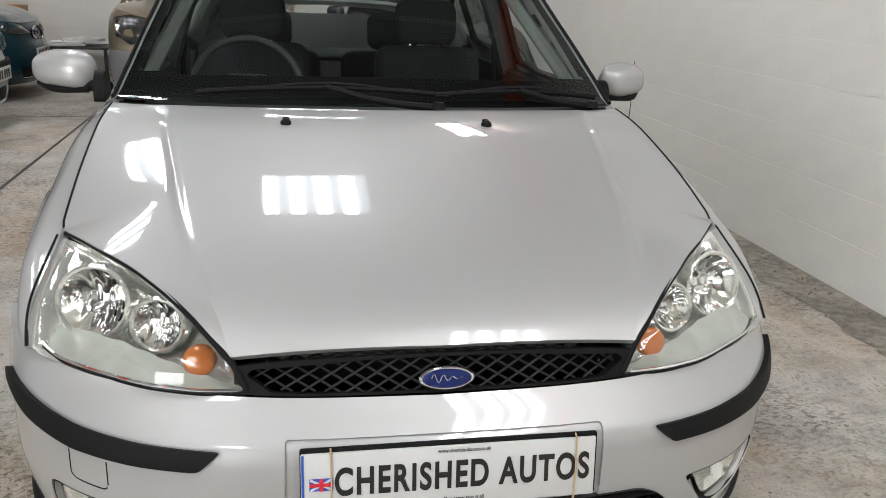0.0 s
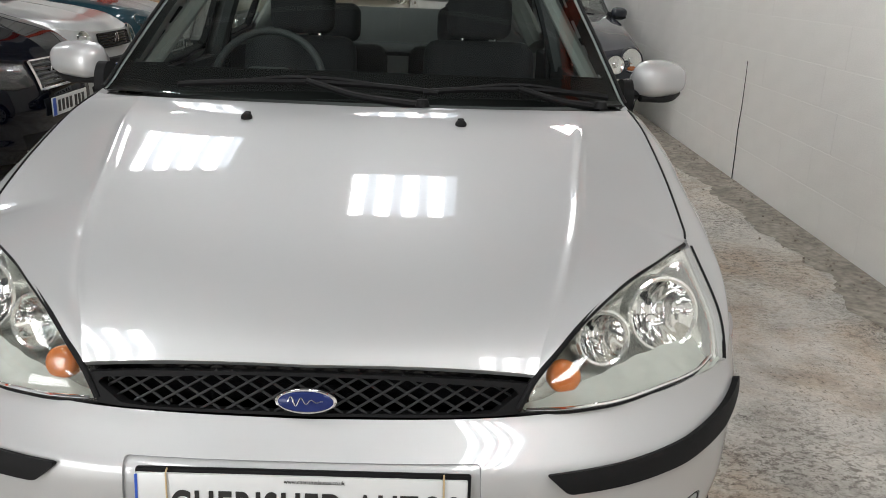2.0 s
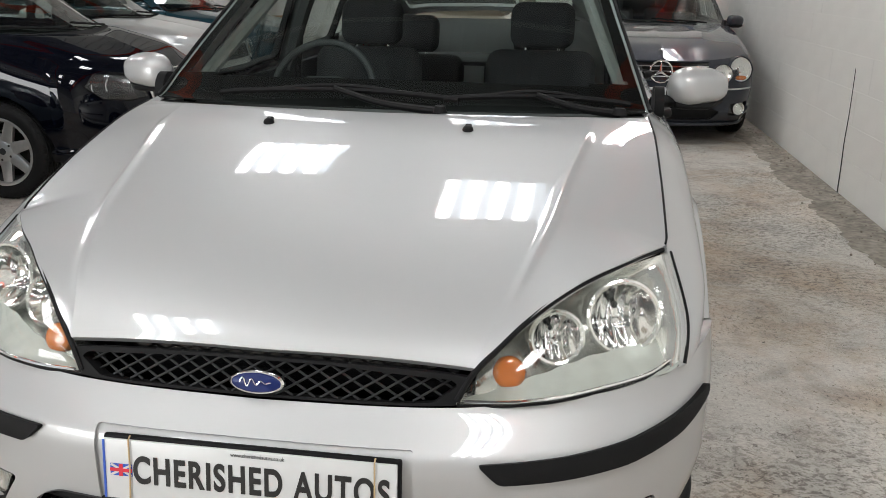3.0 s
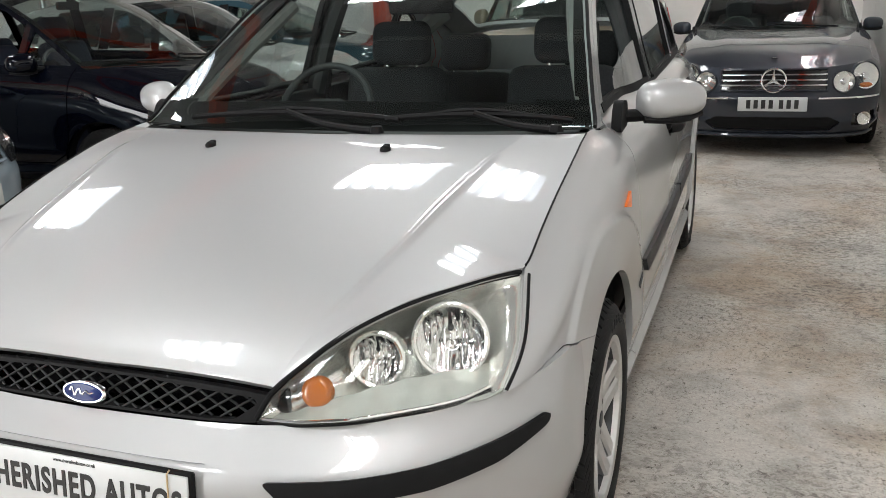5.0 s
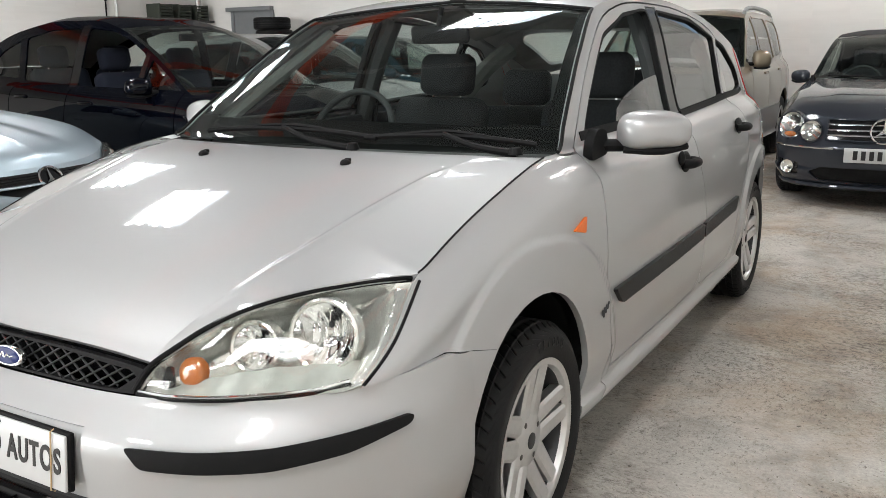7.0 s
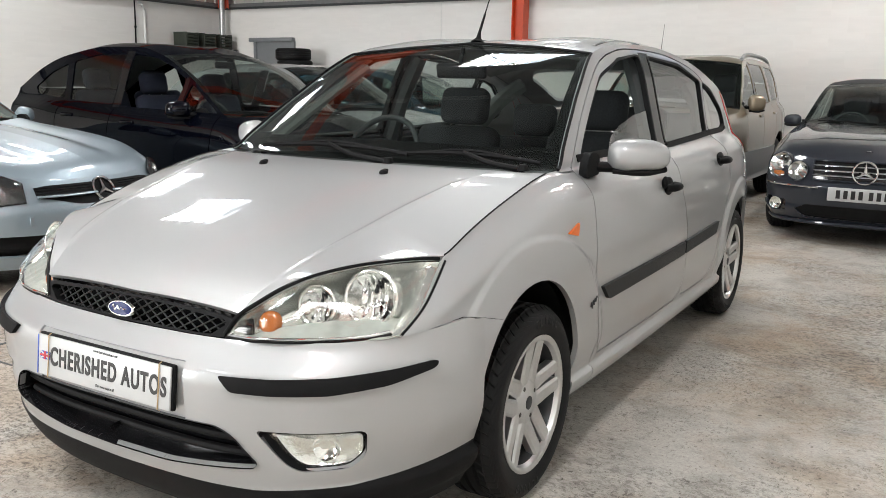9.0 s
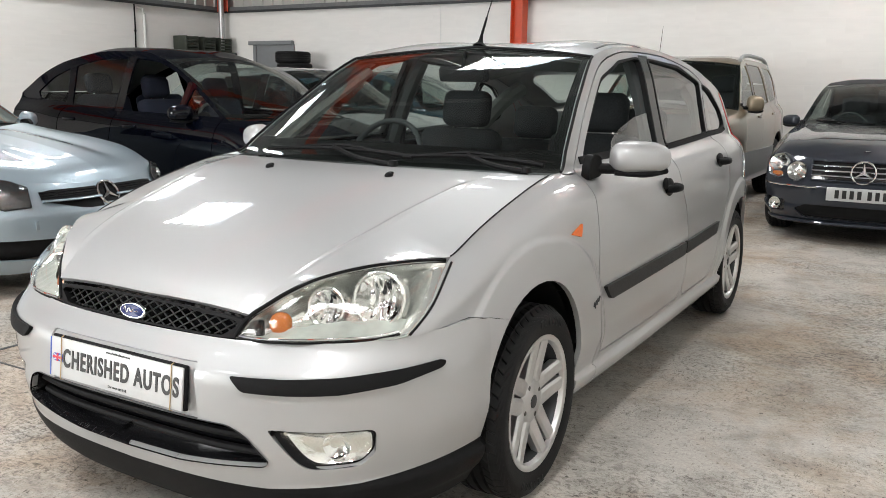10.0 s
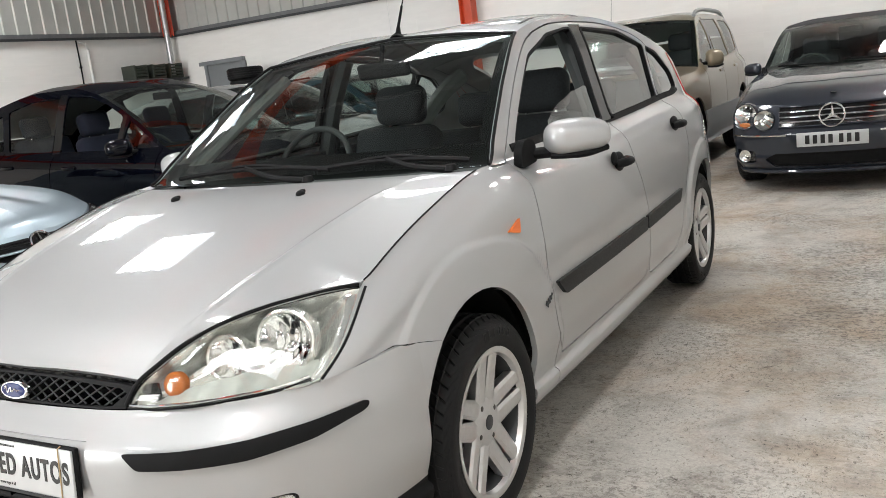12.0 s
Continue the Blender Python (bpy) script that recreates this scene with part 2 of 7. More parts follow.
def eased(pts, near=0.006, far=0.075):
    """A curve y(x) through dense points, eased so that its bend changes slowly: little at the start, more further on."""
    pts = np.array(sorted(tuple(p) for p in pts), float)
    xs = np.linspace(pts[0, 0], pts[-1, 0], 400)
    f = np.interp(xs, pts[:, 0], pts[:, 1])
    out = []
    for x in xs:
        s = near + (far - near) * min(1.0, max(0.0, (x - 0.02) / 0.25)) ** 1.3
        w = np.exp(-((xs - x) / s) ** 2)
        out.append(np.polyval(np.polyfit(xs - x, f, 2, w=np.sqrt(w) + 1e-9), 0.0))
    out = np.array(out)
    return lambda x: np.interp(np.asarray(x, float), xs, out)


def along(pts, n):
    """n points along a smooth curve through 3D points, evenly by length."""
    p = np.array(pts, float)
    s = np.r_[0, np.cumsum(np.linalg.norm(np.diff(p, axis=0), axis=1))]
    fs = [pchip(list(zip(s, p[:, k]))) for k in range(p.shape[1])]
    t = np.linspace(0, s[-1], n)
    return np.stack([f(t) for f in fs], -1)


def coons(front, back, inner, outer):
    """A patch between four curves: front and back run in u, inner and outer in v."""
    front, back, inner, outer = (np.array(c, float) for c in (front, back, inner, outer))
    u = np.linspace(0, 1, len(front))[:, None, None]
    v = np.linspace(0, 1, len(inner))[None, :, None]
    lines = (1 - v) * front[:, None] + v * back[:, None] + (1 - u) * inner[None] + u * outer[None]
    return lines - ((1 - u) * (1 - v) * front[0] + u * (1 - v) * front[-1] + (1 - u) * v * back[0] + u * v * back[-1])


def sheet(P, flip=False):
    """A bmesh from a grid of points, which keeps the smooth normals of the grid."""
    P = np.asarray(P, float)
    du, dv = np.gradient(P, axis=0), np.gradient(P, axis=1)
    N = np.cross(du, dv)
    N /= np.maximum(np.linalg.norm(N, axis=-1, keepdims=True), 1e-9)
    if flip:
        N = -N
    bm = bmesh.new()
    lay = bm.verts.layers.float_vector.new("nrm")
    vs = [[bm.verts.new(P[i, j]) for j in range(P.shape[1])] for i in range(P.shape[0])]
    for i in range(P.shape[0]):
        for j in range(P.shape[1]):
            vs[i][j][lay] = N[i, j]
    for i in range(P.shape[0] - 1):
        for j in range(P.shape[1] - 1):
            q = [vs[i][j], vs[i + 1][j], vs[i + 1][j + 1], vs[i][j + 1]]
            bm.faces.new(q[::-1] if flip else q)
    return bm


def inside(poly, a, b):
    hit = False
    for (x0, y0), (x1, y1) in zip(poly, poly[1:] + poly[:1]):
        if (y0 > b) != (y1 > b) and a < (x1 - x0) * (b - y0) / (y1 - y0) + x0:
            hit = not hit
    return hit


def rounded(pts, r, n=4):
    """A polygon with its corners rounded by about r."""
    out = []
    for i, p in enumerate(pts):
        p, a, b = Vector(p), Vector(pts[i - 1]), Vector(pts[(i + 1) % len(pts)])
        k = min(r, (a - p).length * 0.45, (b - p).length * 0.45)
        s, e = p + (a - p).normalized() * k, p + (b - p).normalized() * k
        for j in range(n + 1):
            t = j / n
            q = s * (1 - t) ** 2 + p * 2 * t * (1 - t) + e * t ** 2
            out.append((q.x, q.y))
    return out


def cut(bm, poly, ax=(1, 2), keep=None):
    """Cuts the faces along a polygon seen along the third axis, and returns the faces inside."""
    a, b = ax
    for (p0, q0), (p1, q1) in zip(poly, poly[1:] + poly[:1]):
        if abs(p1 - p0) + abs(q1 - q0) < 1e-6:
            continue
        lo, hi = (min(p0, p1) - 0.01, min(q0, q1) - 0.01), (max(p0, p1) + 0.01, max(q0, q1) + 0.01)
        near = []
        for f in bm.faces:
            xs, ys = [v.co[a] for v in f.verts], [v.co[b] for v in f.verts]
            if max(xs) >= lo[0] and min(xs) <= hi[0] and max(ys) >= lo[1] and min(ys) <= hi[1] and (keep is None or keep(f.calc_center_median())):
                near.append(f)
        if not near:
            continue
        no, co = Vector((0, 0, 0)), Vector((0, 0, 0))
        no[a], no[b], co[a], co[b] = q1 - q0, p0 - p1, p0, q0
        geom = list({g for f in near for g in (f, *f.edges, *f.verts)})
        bmesh.ops.bisect_plane(bm, geom=geom, dist=1e-5, plane_co=co, plane_no=no.normalized())
    found = []
    x0, x1 = min(p[0] for p in poly), max(p[0] for p in poly)
    y0, y1 = min(p[1] for p in poly), max(p[1] for p in poly)
    for f in bm.faces:
        c = f.calc_center_median()
        if x0 <= c[a] <= x1 and y0 <= c[b] <= y1 and (keep is None or keep(c)) and inside(poly, c[a], c[b]):
            found.append(f)
    return found


def strip(line, w):
    """The outline of a band of width w along a line."""
    p = np.array(line, float)
    d = np.gradient(p, axis=0)
    n = np.stack([-d[:, 1], d[:, 0]], -1) / np.maximum(np.linalg.norm(d, axis=1, keepdims=True), 1e-9)
    return [tuple(q) for q in p + n * w / 2] + [tuple(q) for q in (p - n * w / 2)[::-1]]


def lifted(bm, faces, remove=True):
    """A bmesh of its own from some faces, taken out of the first one."""
    out = bmesh.new()
    src, lay = bm.verts.layers.float_vector.get("nrm"), out.verts.layers.float_vector.new("nrm")
    made = {}
    for f in faces:
        for v in f.verts:
            if v not in made:
                made[v] = out.verts.new(v.co)
                if src:
                    made[v][lay] = v[src]
        out.faces.new([made[v] for v in f.verts])
    if remove:
        bmesh.ops.delete(bm, geom=list(faces), context="FACES")
    return out


def islands(bm):
    """The unconnected pieces of a bmesh, as lists of faces."""
    left, out = set(bm.faces), []
    while left:
        todo, piece = [left.pop()], []
        while todo:
            f = todo.pop()
            piece.append(f)
            for e in f.edges:
                for g in e.link_faces:
                    if g in left:
                        left.remove(g)
                        todo.append(g)
        out.append(piece)
    return out


def offset(bm, d):
    lay = bm.verts.layers.float_vector.get("nrm")
    for v in bm.verts:
        v.co += Vector(v[lay]) * d
    return bm


def rim(bm, depth):
    """Turns the open edges of a panel inwards, so that it has a thickness."""
    lay = bm.verts.layers.float_vector.get("nrm")
    done = {}
    for e in [e for e in bm.edges if len(e.link_faces) == 1]:
        f = e.link_faces[0]
        a, b = e.verts
        for lp in f.loops:
            if lp.edge == e:
                a, b = lp.vert, lp.link_loop_next.vert
        for v in (a, b):
            if v not in done:
                n = Vector(v[lay]) if lay else f.normal
                done[v] = (bm.verts.new(v.co), bm.verts.new(v.co - n * depth))
        bm.faces.new((done[b][0], done[a][0], done[a][1], done[b][1]))
    return bm


def mirrored(bm):
    out = bmesh.new()
    src, lay = bm.verts.layers.float_vector.get("nrm"), out.verts.layers.float_vector.new("nrm")
    made = {}
    for v in bm.verts:
        made[v] = out.verts.new((-v.co.x, v.co.y, v.co.z))
        if src:
            made[v][lay] = (-v[src][0], v[src][1], v[src][2])
    for f in bm.faces:
        out.faces.new([made[v] for v in reversed(f.verts)])
    return out


def joined(*bms):
    out = bmesh.new()
    lay = out.verts.layers.float_vector.new("nrm")
    for bm in bms:
        src = bm.verts.layers.float_vector.get("nrm")
        made = {}
        for v in bm.verts:
            made[v] = out.verts.new(v.co)
            if src:
                made[v][lay] = v[src]
        for f in bm.faces:
            try:
                out.faces.new([made[v] for v in f.verts])
            except ValueError:
                pass
    return out


def both(bm):
    """A half and its mirror image as one mesh."""
    out = joined(bm, mirrored(bm))
    bmesh.ops.remove_doubles(out, verts=[v for v in out.verts if abs(v.co.x) < 1e-4], dist=2e-4)
    return out


def part(name, bm, mat, parent=None, label="", smooth=40.0, kind="", category="", group=""):
    """One mesh object, under a thing or under a part."""
    me = bpy.data.meshes.new(name)
    lay = bm.verts.layers.float_vector.get("nrm")
    bm.verts.ensure_lookup_table()
    normals = [tuple(v[lay]) for v in bm.verts] if lay else None
    if not lay or not any(any(n) for n in normals):
        normals = None
        bmesh.ops.recalc_face_normals(bm, faces=bm.faces)
    bm.to_mesh(me)
    bm.free()
    me.materials.append(mat)
    me.shade_smooth()
    me.set_sharp_from_angle(angle=radians(smooth))
    if normals:
        me.normals_split_custom_set_from_vertices(normals)
    ob = new(name, me)
    if parent:
        ob.parent = parent
    return tagged(ob, label, category, group, kind)


def moved(bm, m):
    bmesh.ops.transform(bm, matrix=m, verts=bm.verts)
    lay = bm.verts.layers.float_vector.get("nrm")
    if lay:
        r = m.to_3x3()
        for v in bm.verts:
            v[lay] = (r @ Vector(v[lay])).normalized() if any(v[lay]) else (0, 0, 0)
    return bm


def block(sx, sy, sz, m=None, bevel=0.0, seg=2):
    bm = bmesh.new()
    bmesh.ops.create_cube(bm, size=1)
    bmesh.ops.scale(bm, vec=(sx, sy, sz), verts=bm.verts)
    if bevel:
        bmesh.ops.bevel(bm, geom=list(bm.edges), offset=bevel, segments=seg, affect="EDGES", profile=0.5)
    return moved(bm, m) if m else bm


def box(x0, x1, y0, y1, z0, z1, bevel=0.0, seg=2):
    return block(x1 - x0, y1 - y0, z1 - z0, pose((x0 + x1) / 2, (y0 + y1) / 2, (z0 + z1) / 2), bevel, seg)


def lathe(profile, n=48, m=None):
    """Turns (radius, height) points round the z axis."""
    bm = bmesh.new()
    rows = [[bm.verts.new((r * math.cos(2 * math.pi * k / n), r * math.sin(2 * math.pi * k / n), h)) for k in range(n)] for r, h in profile]
    for a, b in zip(rows, rows[1:]):
        for k in range(n):
            bm.faces.new((a[k], a[(k + 1) % n], b[(k + 1) % n], b[k]))
    bmesh.ops.remove_doubles(bm, verts=bm.verts, dist=1e-5)
    return moved(bm, m) if m else bm


def tube(pts, r, n=10, taper=None):
    """A round rod along points."""
    bm = bmesh.new()
    p = [Vector(q) for q in pts]
    rows = []
    for i, q in enumerate(p):
        d = (p[min(i + 1, len(p) - 1)] - p[max(i - 1, 0)]).normalized()
        s = d.orthogonal().normalized() if abs(d.z) > 0.9 else d.cross(Vector((0, 0, 1))).normalized()
        t = d.cross(s)
        rr = r if taper is None else r + (taper - r) * i / (len(p) - 1)
        rows.append([bm.verts.new(q + (s * math.cos(2 * math.pi * k / n) + t * math.sin(2 * math.pi * k / n)) * rr) for k in range(n)])
    for a, b in zip(rows, rows[1:]):
        for k in range(n):
            bm.faces.new((a[k], a[(k + 1) % n], b[(k + 1) % n], b[k]))
    bm.faces.new(rows[0][::-1])
    bm.faces.new(rows[-1])
    return bm


def prism(poly, d0, d1, m=None, bevel=0.0):
    """A flat polygon in x, y given a depth from d0 to d1 in z."""
    bm = bmesh.new()
    lo, hi = [bm.verts.new((x, y, d0)) for x, y in poly], [bm.verts.new((x, y, d1)) for x, y in poly]
    bm.faces.new(lo[::-1])
    bm.faces.new(hi)
    for i in range(len(poly)):
        j = (i + 1) % len(poly)
        bm.faces.new((lo[i], lo[j], hi[j], hi[i]))
    if bevel:
        bmesh.ops.bevel(bm, geom=[e for e in bm.edges if all(v.co.z == d1 for v in e.verts)], offset=bevel, segments=2, affect="EDGES")
    return moved(bm, m) if m else bm


def ball(rx, ry, rz, m=None, n=20):
    bm = bmesh.new()
    bmesh.ops.create_uvsphere(bm, u_segments=n, v_segments=n // 2 + 2, radius=1)
    bmesh.ops.scale(bm, vec=(rx, ry, rz), verts=bm.verts)
    return moved(bm, m) if m else bm


def words(text, size, mat, m, parent, name="lettering", label="", width=None, depth=0.001, bold=0.0, spaced=1.0):
    """Raised letters in the built-in font, turned into a mesh. width: stretches the line to that length."""
    cu = bpy.data.curves.new(name, "FONT")
    cu.body, cu.size, cu.align_x, cu.align_y, cu.extrude = text, size, "CENTER", "CENTER", depth
    cu.offset, cu.space_character = bold * size, spaced
    ob = bpy.data.objects.new(name, cu)
    scene.collection.objects.link(ob)
    me = bpy.data.meshes.new_from_object(ob.evaluated_get(bpy.context.evaluated_depsgraph_get()))
    bpy.data.objects.remove(ob)
    bm = bmesh.new()
    bm.from_mesh(me)
    xs = [v.co.x for v in bm.verts]
    if width:
        bmesh.ops.scale(bm, vec=(width / (max(xs) - min(xs)), 1, 1), verts=bm.verts)
    return part(name, moved(bm, m), mat, parent, label)


def thing(name, m, label, category, group=""):
    ob = new(name)
    ob.empty_display_size = 0.2
    ob.matrix_basis = m
    return tagged(ob, label, category, group)


# ---- the unit: floor, block walls, cladding, roof ----
EAST, WEST, NORTH = 2.31, -10.75, 11.1
RAIL_Z, EAVES, RIDGE = 2.66, 4.6, 5.8
RIDGE_Y, FALL = 1.0, 0.09
# daylight panels: middle, width, from, to
# the last two are unseen, added to brighten the east wall and flank
ROOFLIGHTS = [(-0.01, 1.04, 4.2, 5.08), (-2.35, 1.04, 5.15, 6.3), (-6.51, 1.04, 4.15, 5.3), (-8.85, 1.04, 5.6, 6.8), (-3.13, 0.52, 9.5, 10.2),
              (-2.61, 1.04, -1.8, -0.1), (-2.61, 1.04, -5.4, -4.2), (1.55, 1.04, -4.0, -1.5), (2.07, 0.52, 7.0, 10.4)]
# unseen open shutter door, added in the south wall's west end as fill light
ADDED_DOOR_X, ADDED_DOOR_Z = (-10.4, -4.9), 3.6


def floor():
    bm = bmesh.new()
    bmesh.ops.create_grid(bm, x_segments=30, y_segments=40, size=0.5, matrix=pose((EAST + WEST) / 2, (NORTH + SOUTH_Y) / 2, FLOOR) @ Matrix.Diagonal((EAST - WEST + 0.4, NORTH - SOUTH_Y + 0.4, 1, 1)))
    f = part("floor", bm, CONCRETE, None, "worn grey concrete floor with stains and scuffs", kind="structure", category="floor")
    # saw-cut joints
    for x in (-1.95,):
        part("floor_joint", box(x - 0.012, x + 0.012, SOUTH_Y, NORTH, FLOOR + 0.0005, FLOOR + 0.002), DARKSTEEL, f)
    for y in (0.62, 6.9):
        part("floor_joint", box(WEST, -1.2, y - 0.006, y + 0.006, FLOOR + 0.0005, FLOOR + 0.002), DARKSTEEL, f)
    # dusty brown edge along the wall
    rng = random.Random(4)
    edge = bmesh.new()
    ys = np.linspace(-4, 9, 900)
    a = [edge.verts.new((EAST, y, FLOOR + 0.003)) for y in ys]
    b = [edge.verts.new((EAST - 0.27 - 0.14 * noise.noise((0, y * 1.3, 3)) - 0.07 * noise.noise((2, y * 5, 3)) - 0.03 * noise.noise((5, y * 17, 3)), y, FLOOR + 0.003)) for y in ys]
    for i in range(len(ys) - 1):
        edge.faces.new((a[i], b[i], b[i + 1], a[i + 1]))
    part("floor_edge_dirt", edge, material("brown_dust", (0.25, 0.225, 0.19), 0.9, spread=0.35, scale=25, stain=0.3, stain_scale=4), f)
    grit = bmesh.new()
    for k in range(700):
        y = rng.uniform(-2, 8)
        x = EAST - abs(rng.gauss(0, 0.12)) - 0.01
        s = rng.uniform(0.002, 0.009)
        bmesh.ops.create_icosphere(grit, subdivisions=1, radius=s, matrix=pose(x, y, FLOOR + s * 0.5, rng.uniform(0, 90), rng.uniform(0, 90)))
    part("floor_grit", grit, material("grit", (0.22, 0.19, 0.16), 0.9, spread=0.4, scale=60), None, "brown grit and crumbs along the wall foot", kind="stuff", category="grit")


def block_wall(name, m, length, label, near=None, joint=0.0034):
    """A painted block wall, 2.6 m high, whose face is the plane y = 0 of m, towards -y."""
    w = part(name, moved(box(0, length, joint, 0.2, 0, RAIL_Z), m), WALLWHITE, None, label, kind="structure", category="wall")
    bl, bh, j = 0.44, 0.222, 0.005
    bm = block(bl - 0.0004, 0.016, bh - j, None)
    bmesh.ops.bevel(bm, geom=[e for e in bm.edges if abs(e.verts[0].co.x - e.verts[1].co.x) > 0.1], offset=0.0022, segments=2, affect="EDGES")
    bmesh.ops.delete(bm, geom=[f for f in bm.faces if f.normal.y > 0.9], context="FACES")
    me = bpy.data.meshes.new("block")
    bm.to_mesh(me)
    bm.free()
    me.materials.append(WALLWHITE)
    rest = bmesh.new()
    rest.from_mesh(me)
    rest.clear()
    rng = random.Random(len(name))
    for r in range(int(RAIL_Z / bh - 0.2)):
        for c in range(int(length / bl) + 1):
            x = (c + (0.5 if r % 2 else 0)) * bl
            if x + bl / 2 > length:
                continue
            at = pose(x + bl / 2 if x else bl / 2, 0.0105 + rng.uniform(-0.0009, 0.0009), (r + 0.5) * bh + 0.04)
            if near and near[0] < x < near[1]:
                ob = new("block", me)
                ob.matrix_basis = m @ at
                ob.parent = w
            else:
                k = len(rest.verts)
                rest.from_mesh(me)
                rest.verts.ensure_lookup_table()
                bmesh.ops.transform(rest, matrix=m @ at, verts=rest.verts[k:])
    part("blocks", rest, WALLWHITE, w, kind="stuff", smooth=20)
    return w


def cladding(name, m, length, z0, z1, label):
    """Ribbed steel sheets above the rail."""
    pts = []
    pitch = 0.25
    n = int(length / pitch)
    for k in range(n):
        x = k * pitch
        pts += [(x, 0.0), (x + 0.19, 0.0), (x + 0.205, -0.025), (x + 0.235, -0.025)]
    pts.append((n * pitch, 0.0))
    bm = bmesh.new()
    lo, hi = [bm.verts.new((x, y, z0)) for x, y in pts], [bm.verts.new((x, y, z1)) for x, y in pts]
    for i in range(len(pts) - 1):
        bm.faces.new((lo[i], lo[i + 1], hi[i + 1], hi[i]))
    ob = part(name, moved(bm, m), CLADDING, None, label, kind="structure", category="wall", smooth=20)
    part("cladding_backing", moved(box(0, length, 0.03, 0.1, z0, z1), m), CLADDING, ob)
    return ob


def roof_slopes():
    """Ribbed steel sheets that fall towards the north wall, with panels of daylight sheet, rafters and purlins."""
    def z_at(y):
        return EAVES + (NORTH - max(y, RIDGE_Y)) * FALL - max(0, RIDGE_Y - y) * FALL
    bm = bmesh.new()
    cuts = sorted({SOUTH_Y, RIDGE_Y, NORTH, *(q for _, _, a, b in ROOFLIGHTS for q in (a, b))})
    pitch = 0.26
    panels = {k: (bmesh.new(), bmesh.new()) for k in range(len(ROOFLIGHTS))}
    n = int((EAST - WEST + 0.3) / pitch) + 1
    for c in range(n):
        x = WEST - 0.18 + c * pitch
        for y0, y1 in zip(cuts, cuts[1:]):
            lit = next((k for k, (xc, w, a, b) in enumerate(ROOFLIGHTS) if a <= y0 < b and abs(x + pitch / 2 - xc) < w / 2), None)
            # the lowered rib faces of a panel take the dimmed copy
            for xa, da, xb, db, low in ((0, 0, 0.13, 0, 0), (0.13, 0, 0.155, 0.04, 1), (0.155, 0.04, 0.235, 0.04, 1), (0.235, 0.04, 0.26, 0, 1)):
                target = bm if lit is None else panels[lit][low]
                q = [target.verts.new((x + xx, y, z_at(y) - d)) for xx, y, d in ((xa, y0, da), (xa, y1, da), (xb, y1, db), (xb, y0, db))]
                target.faces.new(q)
    c = part("ceiling", bm, DECK, None, "grey ribbed steel roof sheets", kind="structure", category="ceiling", smooth=20)
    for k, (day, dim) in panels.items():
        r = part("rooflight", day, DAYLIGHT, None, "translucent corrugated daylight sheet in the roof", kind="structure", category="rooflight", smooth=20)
        part("rooflight_dim_ribs", dim, DAYLIGHT_DIM, r, smooth=20)
    y = SOUTH_Y + 0.6
    while y < NORTH:
        z = z_at(y) - 0.17
        if not any(a - 0.1 < y < b + 0.1 for _, _, a, b in ROOFLIGHTS):
            part("purlin", box(WEST, EAST, y - 0.03, y + 0.03, z - 0.09, z + 0.09), GALV, c)
        y += 1.45
    for x in (EAST - 0.2, -4.2, WEST + 0.2):
        for ya, yb in ((SOUTH_Y, RIDGE_Y), (RIDGE_Y, NORTH)):
            bm = bmesh.new()
            for off, w0, h0 in ((-0.16, 0.16, 0.02), (0, 0.02, 0.3), (0.16, 0.16, 0.02)):
                lo = [bm.verts.new((x + dx * w0 / 2, yy, z_at(yy) - 0.45 + off - h0 / 2)) for dx, yy in ((-1, ya), (1, ya), (1, yb), (-1, yb))]
                hi = [bm.verts.new((v.co.x, v.co.y, v.co.z + h0)) for v in lo]
                bm.faces.new(lo[::-1])
                bm.faces.new(hi)
                for i in range(4):
                    bm.faces.new((lo[i], lo[(i + 1) % 4], hi[(i + 1) % 4], hi[i]))
            part("rafter", bm, ORANGE, None, "orange painted steel rafter", kind="structure", category="beam", smooth=20)


def stanchion(x, y, z0, z1, turn=0, name="column"):
    bm = joined(box(-0.1, 0.1, -0.008, 0.008, z0, z1), box(-0.1, -0.085, -0.1, 0.1, z0, z1), box(0.085, 0.1, -0.1, 0.1, z0, z1))
    return part(name, moved(bm, pose(x, y, 0, 0, 0, turn)), ORANGE, None, "orange painted steel column", kind="structure", category="column", smooth=20)


floor()
block_wall("wall_east", pose(EAST, NORTH, 0, 0, 0, -90), NORTH - SOUTH_Y, "white painted blockwork wall with fine joints", near=(2.2, 11.5), joint=0.006)
block_wall("wall_north", pose(WEST, NORTH, 0), EAST - WEST, "white painted blockwork back wall")
block_wall("wall_west", pose(WEST, SOUTH_Y, 0, 0, 0, 90), NORTH - SOUTH_Y, "white painted blockwork side wall")
for xa, xb in ((WEST, ADDED_DOOR_X[0]), (ADDED_DOOR_X[1], EAST)):
    block_wall("wall_south", pose(xb, SOUTH_Y, 0, 0, 0, 180), xb - xa, "white painted blockwork end wall beside the shutter door")
part("shutter_box", box(ADDED_DOOR_X[0] - 0.1, ADDED_DOOR_X[1] + 0.1, SOUTH_Y - 0.2, SOUTH_Y + 0.3, ADDED_DOOR_Z, ADDED_DOOR_Z + 0.45, 0.03), RAILGREY, None, "grey roller shutter box above the doorway", kind="structure", category="door")
apron = bmesh.new()
bmesh.ops.create_grid(apron, x_segments=4, y_segments=4, size=20, matrix=pose(-1.5, SOUTH_Y - 20.2, -0.005))
part("ground", apron, CONCRETE, None, "concrete yard outside the doorway", kind="structure", category="ground")
